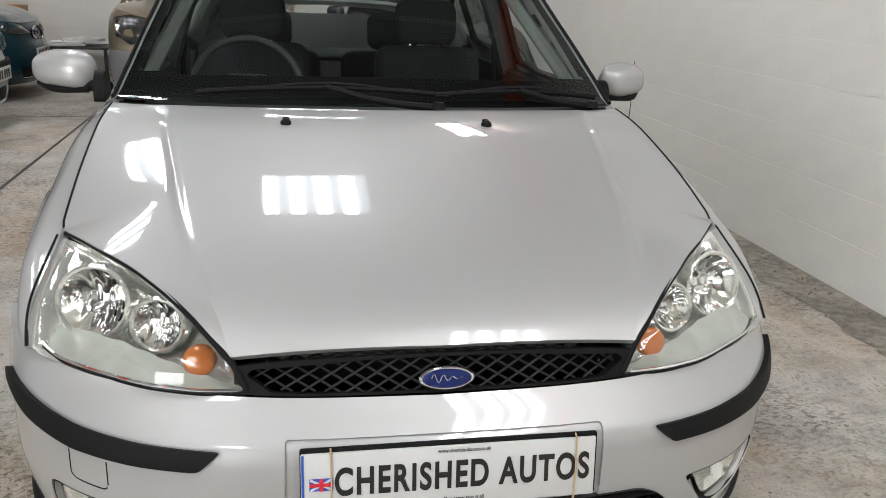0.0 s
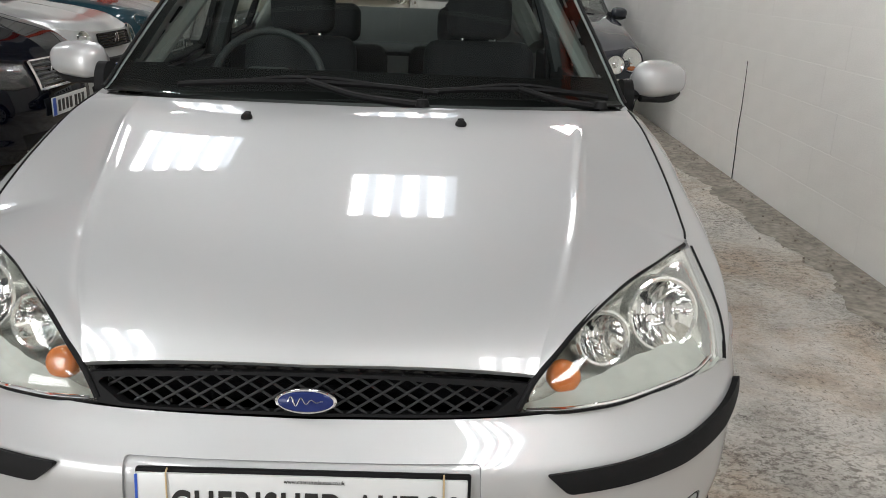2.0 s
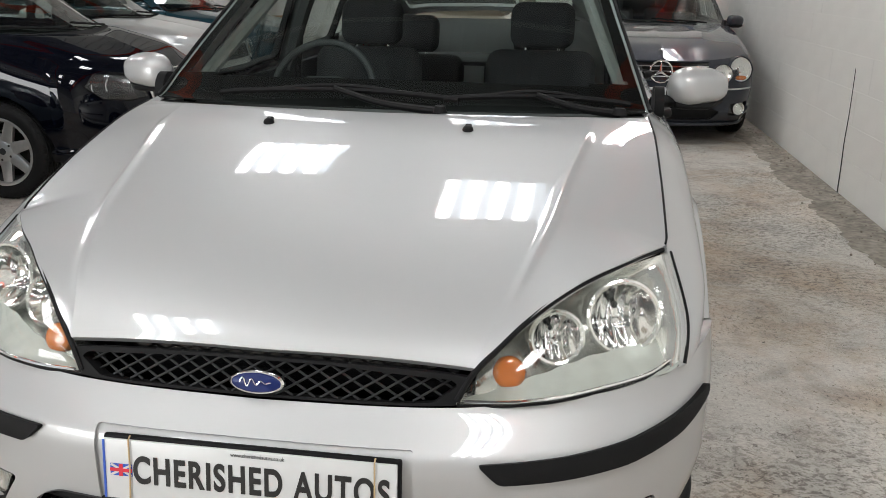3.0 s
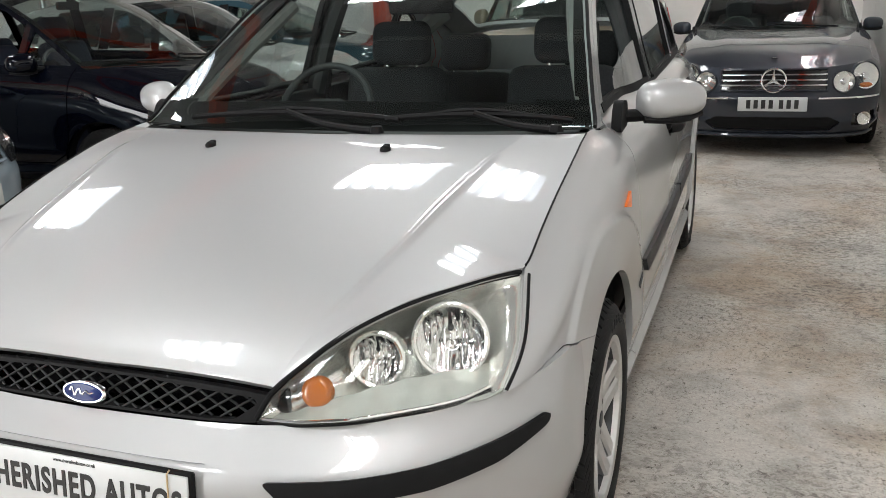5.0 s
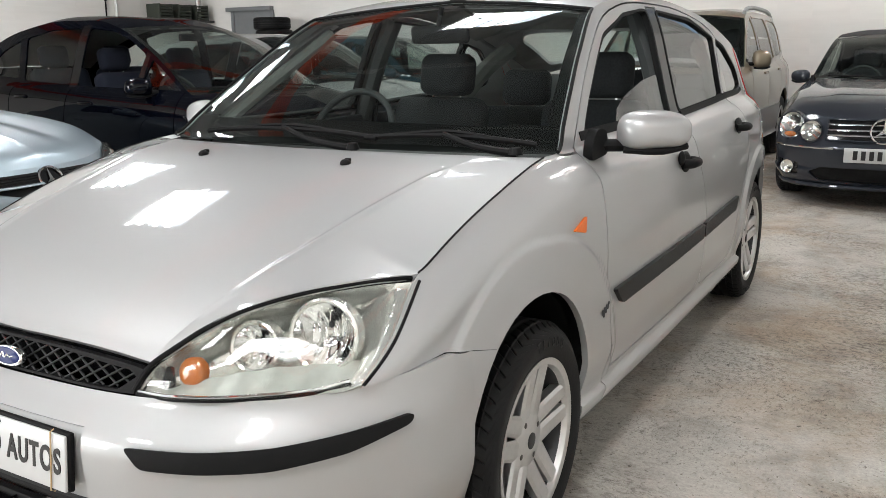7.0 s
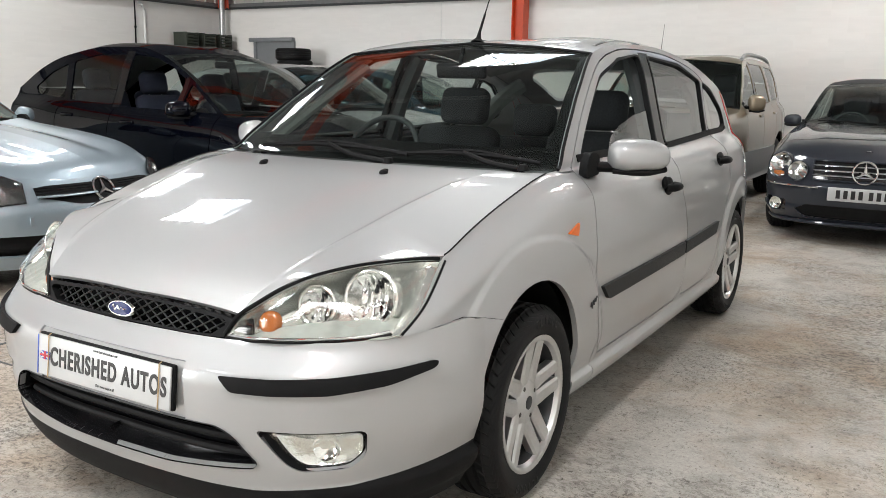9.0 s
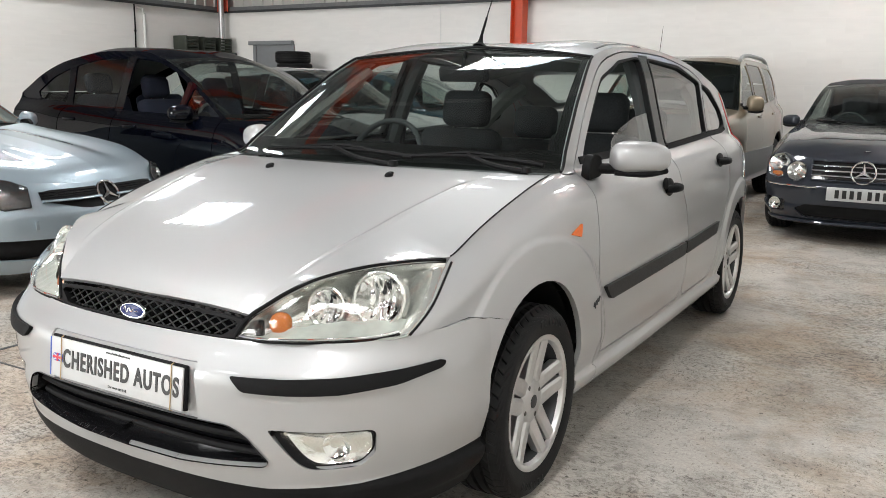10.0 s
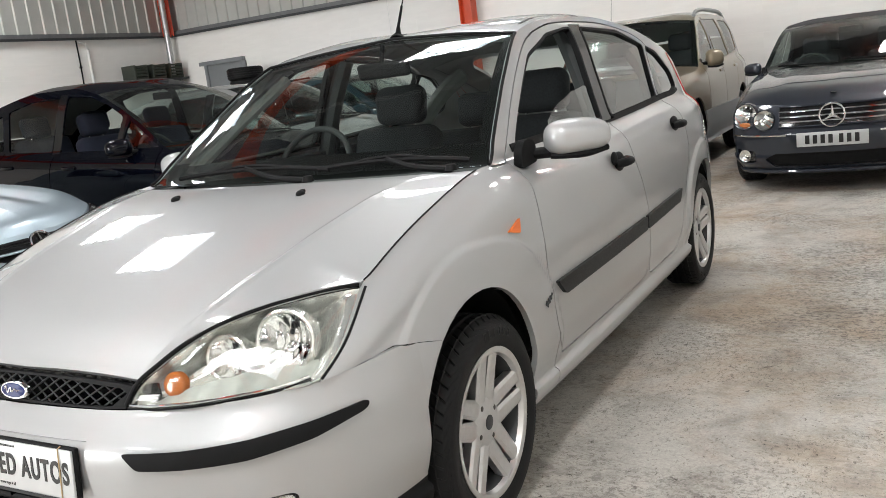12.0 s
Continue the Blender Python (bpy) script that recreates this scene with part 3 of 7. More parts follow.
# fill lamp in the added doorway, brightens the east wall and the car's flank
fill_lamp = bpy.data.lights.new("doorway_fill", "AREA")
fill_lamp.shape, fill_lamp.size, fill_lamp.size_y, fill_lamp.energy, fill_lamp.color = "RECTANGLE", ADDED_DOOR_X[1] - ADDED_DOOR_X[0] - 0.1, ADDED_DOOR_Z - 0.1, DOOR_FILL, (0.975, 0.985, 0.98)
new("doorway_fill", fill_lamp).matrix_world = look((sum(ADDED_DOOR_X) / 2, SOUTH_Y + 0.02, ADDED_DOOR_Z / 2), (sum(ADDED_DOOR_X) / 2, 0, ADDED_DOOR_Z / 2))
cladding("cladding_north", pose(WEST, NORTH + 0.08, 0), EAST - WEST, RAIL_Z, RIDGE, "pale grey ribbed cladding above the back wall")
cladding("cladding_west", pose(WEST - 0.08, SOUTH_Y, 0, 0, 0, 90), NORTH - SOUTH_Y, RAIL_Z, RIDGE, "pale grey ribbed cladding above the side wall")
cladding("cladding_east", pose(EAST + 0.08, NORTH, 0, 0, 0, -90), NORTH - SOUTH_Y, RAIL_Z, RIDGE, "pale grey ribbed cladding above the long wall")
for xa, xb, za in ((WEST, ADDED_DOOR_X[0], RAIL_Z), (ADDED_DOOR_X[0], ADDED_DOOR_X[1], ADDED_DOOR_Z + 0.4), (ADDED_DOOR_X[1], EAST, RAIL_Z)):
    cladding("cladding_south", pose(xb, SOUTH_Y - 0.08, 0, 0, 0, 180), xb - xa, za, RIDGE, "pale grey ribbed cladding above the end wall")
roof_slopes()
for nm, bm in (("rail_north", box(WEST, EAST, NORTH - 0.06, NORTH + 0.06, RAIL_Z, RAIL_Z + 0.09)), ("rail_west", box(WEST - 0.06, WEST + 0.06, SOUTH_Y, NORTH - 0.06, RAIL_Z, RAIL_Z + 0.09))):
    r = part(nm, bm, RAILGREY, None, "grey steel rail along the wall head", kind="structure", category="rail")
part("rail_lip_north", box(WEST, EAST, NORTH - 0.09, NORTH - 0.06, RAIL_Z - 0.02, RAIL_Z + 0.02), DARKSTEEL, None, "dark steel angle under the rail", kind="structure", category="rail")
part("rail_lip_west", box(WEST + 0.06, WEST + 0.09, SOUTH_Y, NORTH - 0.1, RAIL_Z - 0.02, RAIL_Z + 0.02), DARKSTEEL, None, "dark steel angle under the rail", kind="structure", category="rail")
stanchion(-4.2, NORTH - 0.2, 0, RIDGE)
stanchion(WEST + 0.12, NORTH - 0.12, RAIL_Z, EAVES, 45)

# movement joint in the long wall
crack = along([(EAST - 0.0005, 4.575, 0.0), (EAST - 0.0005, 4.58, 0.2), (EAST - 0.0005, 4.592, 0.37), (EAST - 0.0005, 4.58, 0.55), (EAST - 0.0005, 4.583, 0.7), (EAST - 0.0005, 4.59, 0.84)], 30)
part("wall_crack", tube([tuple(q) for q in crack], 0.0045, 6, 0.002), DARKSTEEL, None, "thin dark movement crack in the white wall", kind="structure", category="crack")



# ---- car tools: a body is a side given as width over (length, height), a wrapped nose, a bonnet, a screen and a roof ----
SECTION = pchip([(-0.6, 0), (-0.3, 0.0), (-0.16, 0.011), (-0.085, 0.028), (-0.04, 0.056), (0.0, 0.1), (0.03, 0.112), (0.2, 0.165), (0.33, 0.205), (0.47, 0.27), (0.7, 0.42)])
SILL = pchip([(0.1, 0.1), (0.24, 0.034), (0.25, 0.024), (0.3, 0.004), (0.308, 0.004), (0.32, 0.021), (0.37, 0.014), (0.45, 0.002), (0.6, 0)])


def smooth01(x, a, b):
    t = np.clip((x - a) / (b - a), 0, 1)
    return t * t * (3 - 2 * t)


class Shell:
    """The surfaces of half a car (x > 0), nose at y = 0, tail at larger y."""

    def __init__(self, width, shoulder, top, y0, y1, y_screen, y_roof, nose, y_join, nose_top, tail, roof_mid, screen_base, flares=(), lean=1.0, power=2.7, low=0.24, section=None, extra=None, brow=0.0):
        self.width, self.shoulder, self.top = pchip(width), pchip(shoulder), pchip(top)
        self.y0, self.y1, self.y_screen, self.y_roof = y0, y1, y_screen, y_roof
        self.nose, self.y_join, self.nose_top, self.tail = pchip(nose), y_join, nose_top, pchip(tail)
        self.roof_mid, self.screen_base = roof_mid, screen_base
        self.flares, self.lean, self.power, self.low = flares, lean, power, low
        self.section = section or SECTION
        self.brow = brow
        self.extra = pchip(extra or [(0, 0), (5, 0)])

    def x(self, y, z):
        y, z = np.asarray(y, float), np.asarray(z, float)
        d = self.section(z - self.shoulder(y)) * self.lean + SILL(z)
        w = self.width(y) - d - self.extra(y) * smooth01(z - self.shoulder(y), -0.1, 0.0)
        w = w + self.brow * np.exp(-((z - self.shoulder(y) + 0.055) / 0.038) ** 2) * (1 - smooth01(y, 0.3, 0.75))
        for cy, cz, front, upper, rear, lift in self.flares:
            ang = np.arctan2(z - cz, y - cy)
            r0 = np.where(ang > math.pi / 2, upper + (front - upper) * (ang - math.pi / 2) / (math.pi / 2) * 1.25, rear + (upper - rear) * np.clip(ang, 0, 2) / (math.pi / 2))
            r = np.hypot(y - cy, z - cz)
            w = w + lift * (1 - smooth01(r, r0 - 0.014, r0 + 0.002)) * smooth01(z, 0.3, 0.42)
        return w

    def point(self, y, z):
        return np.stack([self.x(y, z), np.asarray(y, float), np.asarray(z, float)], -1)

    def side(self, nu=150, nv=64):
        y = np.linspace(self.y0, self.y1, nu)[:, None]
        lo = self.low + 0 * y
        z = lo + (self.top(y) - lo) * np.linspace(0, 1, nv)[None]
        return sheet(np.stack([self.x(y + 0 * z, z), y + 0 * z, z], -1))

    def wrap(self, zs, mid, y_join, n=44, power=None, sign=1):
        """Rows round the nose or tail: from the middle line out to the side."""
        rows = []
        th = np.linspace(0, math.pi / 2, n)
        for k, zrow in enumerate(zs):
            z_end = zrow(1.0) if callable(zrow) else zrow
            X = float(self.x(y_join, z_end))
            px = power or self.power
            x = X * np.sin(th) ** (2 / px)
            zr = np.array([zrow(a / X) for a in x]) if callable(zrow) else np.full(n, zrow)
            ym = mid(zr)
            y = y_join + (ym - y_join) * np.cos(th)
            rows.append(np.stack([x, y, zr], -1))
        return np.array(rows)

    def front(self, zlo, ztop, n=44, m=44):
        """The nose up to the line ztop(x / X)."""
        lo = zlo if callable(zlo) else (lambda s: zlo)
        zs = [(lambda s, k=k: lo(s) + (ztop(s) - lo(s)) * k) for k in np.linspace(0, 1, m)]
        return sheet(self.wrap(zs, self.nose, self.y_join, n), flip=True)

    def rear(self, zlo=0.24, m=30, n=30):
        zt = float(self.top(self.y1))
        zs = list(np.linspace(zlo, zt, m))
        return sheet(self.wrap(zs, self.tail, self.y1, n, 3.2))

    def edge(self, ya, yb, n):
        y = np.linspace(ya, yb, n)
        return self.point(y, self.top(y))

    def screen(self, n=30, m=30, bulge=0.0):
        base = along(self.screen_base, n)
        outer = self.edge(self.y_screen, self.y_roof, m)
        base[-1] = outer[0]
        rm = np.array(self.roof_mid[0], float)
        head = along([(0, rm[0], rm[1]), (outer[-1][0] * 0.6, rm[0] * 0.7 + outer[-1][1] * 0.3, rm[1] * 0.55 + outer[-1][2] * 0.45), outer[-1]], n)
        mid = along([base[0], (0, (base[0][1] + rm[0]) / 2 - 0.008, (base[0][2] + rm[1]) / 2 + 0.014), (0, rm[0], rm[1])], m)
        self.head = head
        P = coons(base, head, mid, outer)
        u, v = np.linspace(0, 1, n)[:, None], np.linspace(0, 1, m)[None]
        return P + (bulge * (1 - u ** 3) * np.sin(np.pi * v ** 1.3))[..., None] * np.array([0, -0.47, 0.88])

    def roof(self, n=None, m=60):
        n = len(self.head)
        outer = self.edge(self.y_roof, self.y1, m)
        f = pchip(self.roof_mid)
        ys = np.linspace(self.roof_mid[0][0], self.roof_mid[-1][0], m)
        mid = np.stack([0 * ys, ys, f(ys)], -1)
        back = along([mid[-1], (outer[-1][0] * 0.6, mid[-1][1] * 0.8 + outer[-1][1] * 0.2, mid[-1][2] * 0.75 + outer[-1][2] * 0.25), outer[-1]], n)
        P = coons(self.head, back, mid, outer)
        u = np.linspace(0, 1, n)[:, None]
        v = np.linspace(0, 1, m)[None]
        P[..., 2] += 0.02 * np.sin(np.pi * u ** 1.6) * np.sin(np.pi * np.clip(v * 1.1, 0, 1)) ** 0.5
        return P

    def bonnet(self, front, middle, n=40, m=60, y_from=None, outer=None, crown=0.012):
        outer = along(outer, m) if outer is not None else self.edge(y_from, self.y_screen, m)
        inner = along(middle, m)
        fr = along(front, n)
        fr[0], fr[-1] = inner[0], outer[0]
        bk = along([inner[-1], (outer[-1][0] * 0.55, inner[-1][1] * 0.68 + outer[-1][1] * 0.32, inner[-1][2] * 0.75 + outer[-1][2] * 0.25 + 0.004), outer[-1]], n)
        P = coons(fr, bk, inner, outer)
        u = np.linspace(0, 1, n)[:, None]
        v = np.linspace(0, 1, m)[None]
        P[..., 2] += crown * np.sin(np.pi * u ** 1.7) * smooth01(v, 0, 0.25)
        return P


def arch(cy, cz, r, z0=0.1, n=36):
    """The outline of a wheel opening."""
    a0 = math.asin((cz - z0) / r) if z0 < cz and (cz - z0) < r else 0.6
    return [(cy + r * math.cos(t), cz + r * math.sin(t)) for t in np.linspace(-a0, math.pi + a0, n)]


def wheel_well(cy, cz, r, x_out, x_in, parent):
    n = 28
    P = np.array([[(x, cy + r * math.cos(t), cz + r * math.sin(t)) for x in (x_out, (x_out + x_in) / 2, x_in)] for t in np.linspace(-0.12, math.pi + 0.12, n)])
    bm = sheet(P)
    cap = [bm.verts.new(P[i, -1]) for i in range(n)]
    bm.faces.new(cap)
    return part("wheel_arch_liner", bm, BLACK, parent)


def tyre_mesh(r, rim_r, w, grooves=44, per=5):
    """A tyre round the z axis, outer face at +z, with grooves and tread blocks."""
    h = w / 2
    prof = [(rim_r - 0.004, -h * 0.80), (rim_r + 0.012, -h * 0.92), (rim_r + (r - rim_r) * 0.45, -h * 1.0), (r - 0.03, -h * 0.96), (r - 0.012, -h * 0.84), (r - 0.003, -h * 0.66)]
    tread = []
    for a, b in ((-0.66, -0.42), (-0.32, -0.06), (0.06, 0.32), (0.42, 0.66)):
        tread += [(r - 0.009, h * a - 0.003), (r, h * a), (r + 0.001, h * b), (r - 0.008, h * b + 0.003)]
    prof += tread
    prof += [(r - 0.003, h * 0.67), (r - 0.012, h * 0.85), (r - 0.03, h * 0.965), (rim_r + (r - rim_r) * 0.62, h * 1.0), (rim_r + (r - rim_r) * 0.58, h * 1.012), (rim_r + (r - rim_r) * 0.45, h * 1.0), (rim_r + 0.016, h * 0.95), (rim_r + 0.012, h * 0.92), (rim_r - 0.004, h * 0.82)]
    bm = lathe(prof, grooves * per)
    for v in bm.verts:
        rr, a = math.hypot(v.co.x, v.co.y), math.atan2(v.co.y, v.co.x)
        z = v.co.z
        if rr > r - 0.02:
            k = round(a / (2 * math.pi / (grooves * per)))
            if abs(z) > h * 0.38 and k % per == 0:
                rr -= 0.0045
            a += 2.2 * abs(z)
            v.co.x, v.co.y = rr * math.cos(a), rr * math.sin(a)
    return bm


def spoke_wheel(m, r, rim_r, w, spokes, twin, parent, lettered=False, name="wheel"):
    """A wheel with its face at +z of m: tyre, alloy rim with spokes, hub cap, nuts, brake disc."""
    root = part(name, moved(tyre_mesh(r, rim_r, w, 54 if lettered else 44, 8 if lettered else 5), m), RUBBER, parent, "black tyre on an alloy wheel")
    h = w / 2
    barrel = [(rim_r + 0.008, h * 0.86), (rim_r + 0.01, h * 0.93), (rim_r + 0.002, h * 0.95), (rim_r - 0.008, h * 0.9), (rim_r - 0.014, h * 0.75), (rim_r - 0.022, h * 0.5), (rim_r - 0.03, 0), (rim_r - 0.03, -h * 0.85)]
    part("rim", moved(lathe(barrel[:5], 64), m), ALLOY, root)
    part("rim_barrel", moved(lathe(barrel[4:], 48), m), DARKSTEEL, root)
    pieces = []
    for k in range(spokes):
        a = 2 * math.pi * k / spokes + 0.52
        offs = (-0.5, 0.5) if twin else (0.0,)
        for o in offs:
            sb = bmesh.new()
            rows = []
            wid = 0.0265 if twin else 0.03
            for q in np.linspace(0, 1, 9):
                rad = 0.045 + (rim_r - 0.055) * q
                gap = o * (0.056 + 0.008 * q) if twin else 0
                up = h * (0.66 + 0.20 * q ** 1.3)
                ww = wid * (1.06 - 0.16 * q) if twin else wid * (1.3 - 0.35 * q)
                c, s = math.cos(a), math.sin(a)
                ring = []
                for dx, dz in ((-ww, -0.03), (-ww, -0.006), (-ww * 0.62, 0.0), (ww * 0.62, 0.0), (ww, -0.006), (ww, -0.03)):
                    t = gap + dx
                    ring.append(sb.verts.new((c * rad - s * t, s * rad + c * t, up + dz)))
                rows.append(ring)
            for A, B in zip(rows, rows[1:]):
                for j in range(6):
                    sb.faces.new((A[j], A[(j + 1) % 6], B[(j + 1) % 6], B[j]))
            pieces.append(sb)
    for sb in pieces:
        part("spoke", moved(sb, m), ALLOY, root, smooth=30)
    part("hub", moved(lathe([(0.0, h * 0.72), (0.03, h * 0.72), (0.036, h * 0.69), (0.066, h * 0.67), (0.075, h * 0.6), (0.075, h * 0.1)], 40), m), ALLOY, root)
    part("hub_cap", moved(lathe([(0, h * 0.76), (0.016, h * 0.755), (0.021, h * 0.74), (0.022, h * 0.6)], 24), m), DARKSTEEL, root)
    for k in range(4 if lettered else 5):
        a = 2 * math.pi * (k + 0.3) / (4 if lettered else 5)
        part("wheel_nut", moved(lathe([(0, h * 0.685), (0.007, h * 0.685), (0.009, h * 0.67), (0.009, h * 0.5)], 8), m @ pose(0.054 * math.cos(a), 0.054 * math.sin(a), 0)), STEEL, root)
    part("brake_disc", moved(lathe([(0.04, -h * 0.1), (0.125, -h * 0.1), (0.128, -h * 0.3), (0.04, -h * 0.3)], 36), m), STEEL, root)
    part("brake_drum", moved(lathe([(0, -h * 0.35), (rim_r - 0.035, -h * 0.35), (rim_r - 0.035, -h * 0.6)], 36), m), BLACK, root)
    if lettered:
        for text, base in (("TL1000", math.pi - 0.2), ("TL1000", -0.2)):
            for i, ch in enumerate(text):
                a = base - (i - 2.5) * 0.115
                rad = rim_r + (r - rim_r) * 0.52
                words(ch, 0.036, TRIM, m @ pose(rad * math.cos(a), rad * math.sin(a), h * 1.013, 0, 0, math.degrees(a) - 90), root, "tyre_letter", depth=0.0008)
    return root


def seat(m, parent, mat, headrest=True, name="seat", wide=0.5):
    base = part(name, moved(block(wide, 0.5, 0.2, pose(0, 0, 0.3, 6), 0.06, 3), m), mat, parent)
    bm = block(wide * 0.92, 0.15, 0.62, pose(0, 0.29, 0.62, -16), 0.06, 3)
    part("backrest", moved(bm, m), mat, base)
    if headrest:
        part("headrest", moved(block(0.27, 0.11, 0.19, pose(0, 0.42, 1.02, -10), 0.05, 4), m), mat, base)
        for s in (-0.07, 0.07):
            part("headrest_rod", moved(tube([(s, 0.39, 0.86), (s, 0.41, 0.96)], 0.007, 8), m), CHROME, base)
    return base


def steering(m, parent):
    ring = bmesh.new()
    n, k = 40, 10
    rows = [[ring.verts.new(((0.185 + 0.013 * math.cos(b)) * math.cos(a), (0.185 + 0.013 * math.cos(b)) * math.sin(a), 0.013 * math.sin(b))) for b in np.linspace(0, 2 * math.pi, k, endpoint=False)] for a in np.linspace(0, 2 * math.pi, n, endpoint=False)]
    for i in range(n):
        for j in range(k):
            ring.faces.new((rows[i][j], rows[(i + 1) % n][j], rows[(i + 1) % n][(j + 1) % k], rows[i][(j + 1) % k]))
    w = part("steering_wheel", moved(ring, m), DASH, parent)
    part("wheel_boss", moved(block(0.15, 0.13, 0.05, pose(0, -0.01, -0.01), 0.02, 3), m), DASH, w)
    for a in (200, 340, 270):
        part("wheel_spoke", moved(block(0.12, 0.03, 0.018, pose(0.12 * math.cos(radians(a)), 0.12 * math.sin(radians(a)), -0.005, 0, 0, a), 0.006), m), DASH, w)
    return w


def number_plate(m, parent, text=None, name="number_plate", tall=0.111, wide=0.52, blue=False, bars=None):
    """A plate that faces -y of m: white with black characters, or with plain bars where it must not be read."""
    p = part(name, block(wide, 0.008, tall, m, 0.003), PLATEWHITE, parent, "white number plate with black characters")
    face = m @ pose(0, -0.0055, 0, 90)
    if text:
        words(text, tall * 0.93, PLATEBLACK, face, p, "plate_lettering", width=wide * 0.74)
    else:
        n = bars or 7
        for i in range(n):
            gap = 0.02 if i >= 4 else 0
            x = -wide * 0.40 + (wide * 0.8 - 0.02) * (i + 0.5) / n + gap
            part("plate_bar", block(wide * 0.062, 0.003, tall * 0.62, m @ pose(x + (0.012 if blue else 0), -0.005, 0)), PLATEBLACK, p)
    if blue:
        part("plate_blue_band", block(0.042, 0.003, tall * 0.94, m @ pose(-wide / 2 + 0.025, -0.005, 0)), PLATEBLUE, p)
    return p


def door_mirror(m, parent, mat, size=(0.225, 0.115, 0.122), swept=33):
    """A mirror on an arm: m at the foot on the door, +x outwards, -y forwards."""
    foot = part("door_mirror", moved(prism(rounded([(-0.085, -0.05), (0.05, -0.04), (0.035, 0.03), (-0.04, 0.04), (-0.075, 0.01)], 0.025, 6), -0.02, 0.008, pose(0.0, 0.0, 0.0, 90, 0, 90)), m), BLACK, parent, "black mirror foot on the door corner")
    arm = tube(along([(-0.01, 0.035, -0.022), (0.045, 0.075, -0.024), (0.1, 0.125, -0.02)], 8), 0.027, 12)
    bmesh.ops.scale(arm, vec=(1, 1, 0.7), verts=arm.verts)
    part("mirror_arm", moved(arm, m), BLACK, foot)
    sx, sy, sz = size
    bm = bmesh.new()
    bmesh.ops.create_uvsphere(bm, u_segments=40, v_segments=24, radius=1)
    for v in bm.verts:
        x, y, z = v.co
        v.co.x = math.copysign(abs(x) ** 0.62, x) * sx / 2
        v.co.z = math.copysign(abs(z) ** 0.7, z) * sz / 2
        v.co.y = (y * sy * 0.62 if y < 0 else y * sy * 0.3)
        if v.co.z < 0:
            v.co.z *= 1.0 - 0.18 * (v.co.x / sx + 0.5)
        else:
            v.co.z *= 1.04 - 0.2 * (v.co.x / sx + 0.5) ** 3
    at = m @ pose(0.118, 0.125, 0.022, 0, 0, swept)
    part("mirror_shell", moved(bm, at), mat, foot)
    part("mirror_glass", moved(ball(sx * 0.42, 0.006, sz * 0.38, pose(0, sy * 0.27, 0)), at), CHROME, foot)
    under = tube(along([(-sx * 0.44, -0.02, -sz * 0.40), (0, -0.05, -sz * 0.44), (sx * 0.42, -0.02, -sz * 0.36)], 10), 0.011, 8)
    part("mirror_under", moved(under, at), BLACK, foot)
    return foot


# ---- the silver hatchback ----
FRONT_AXLE, REAR_AXLE, WHEEL_Z = 0.757, 3.385, 0.327


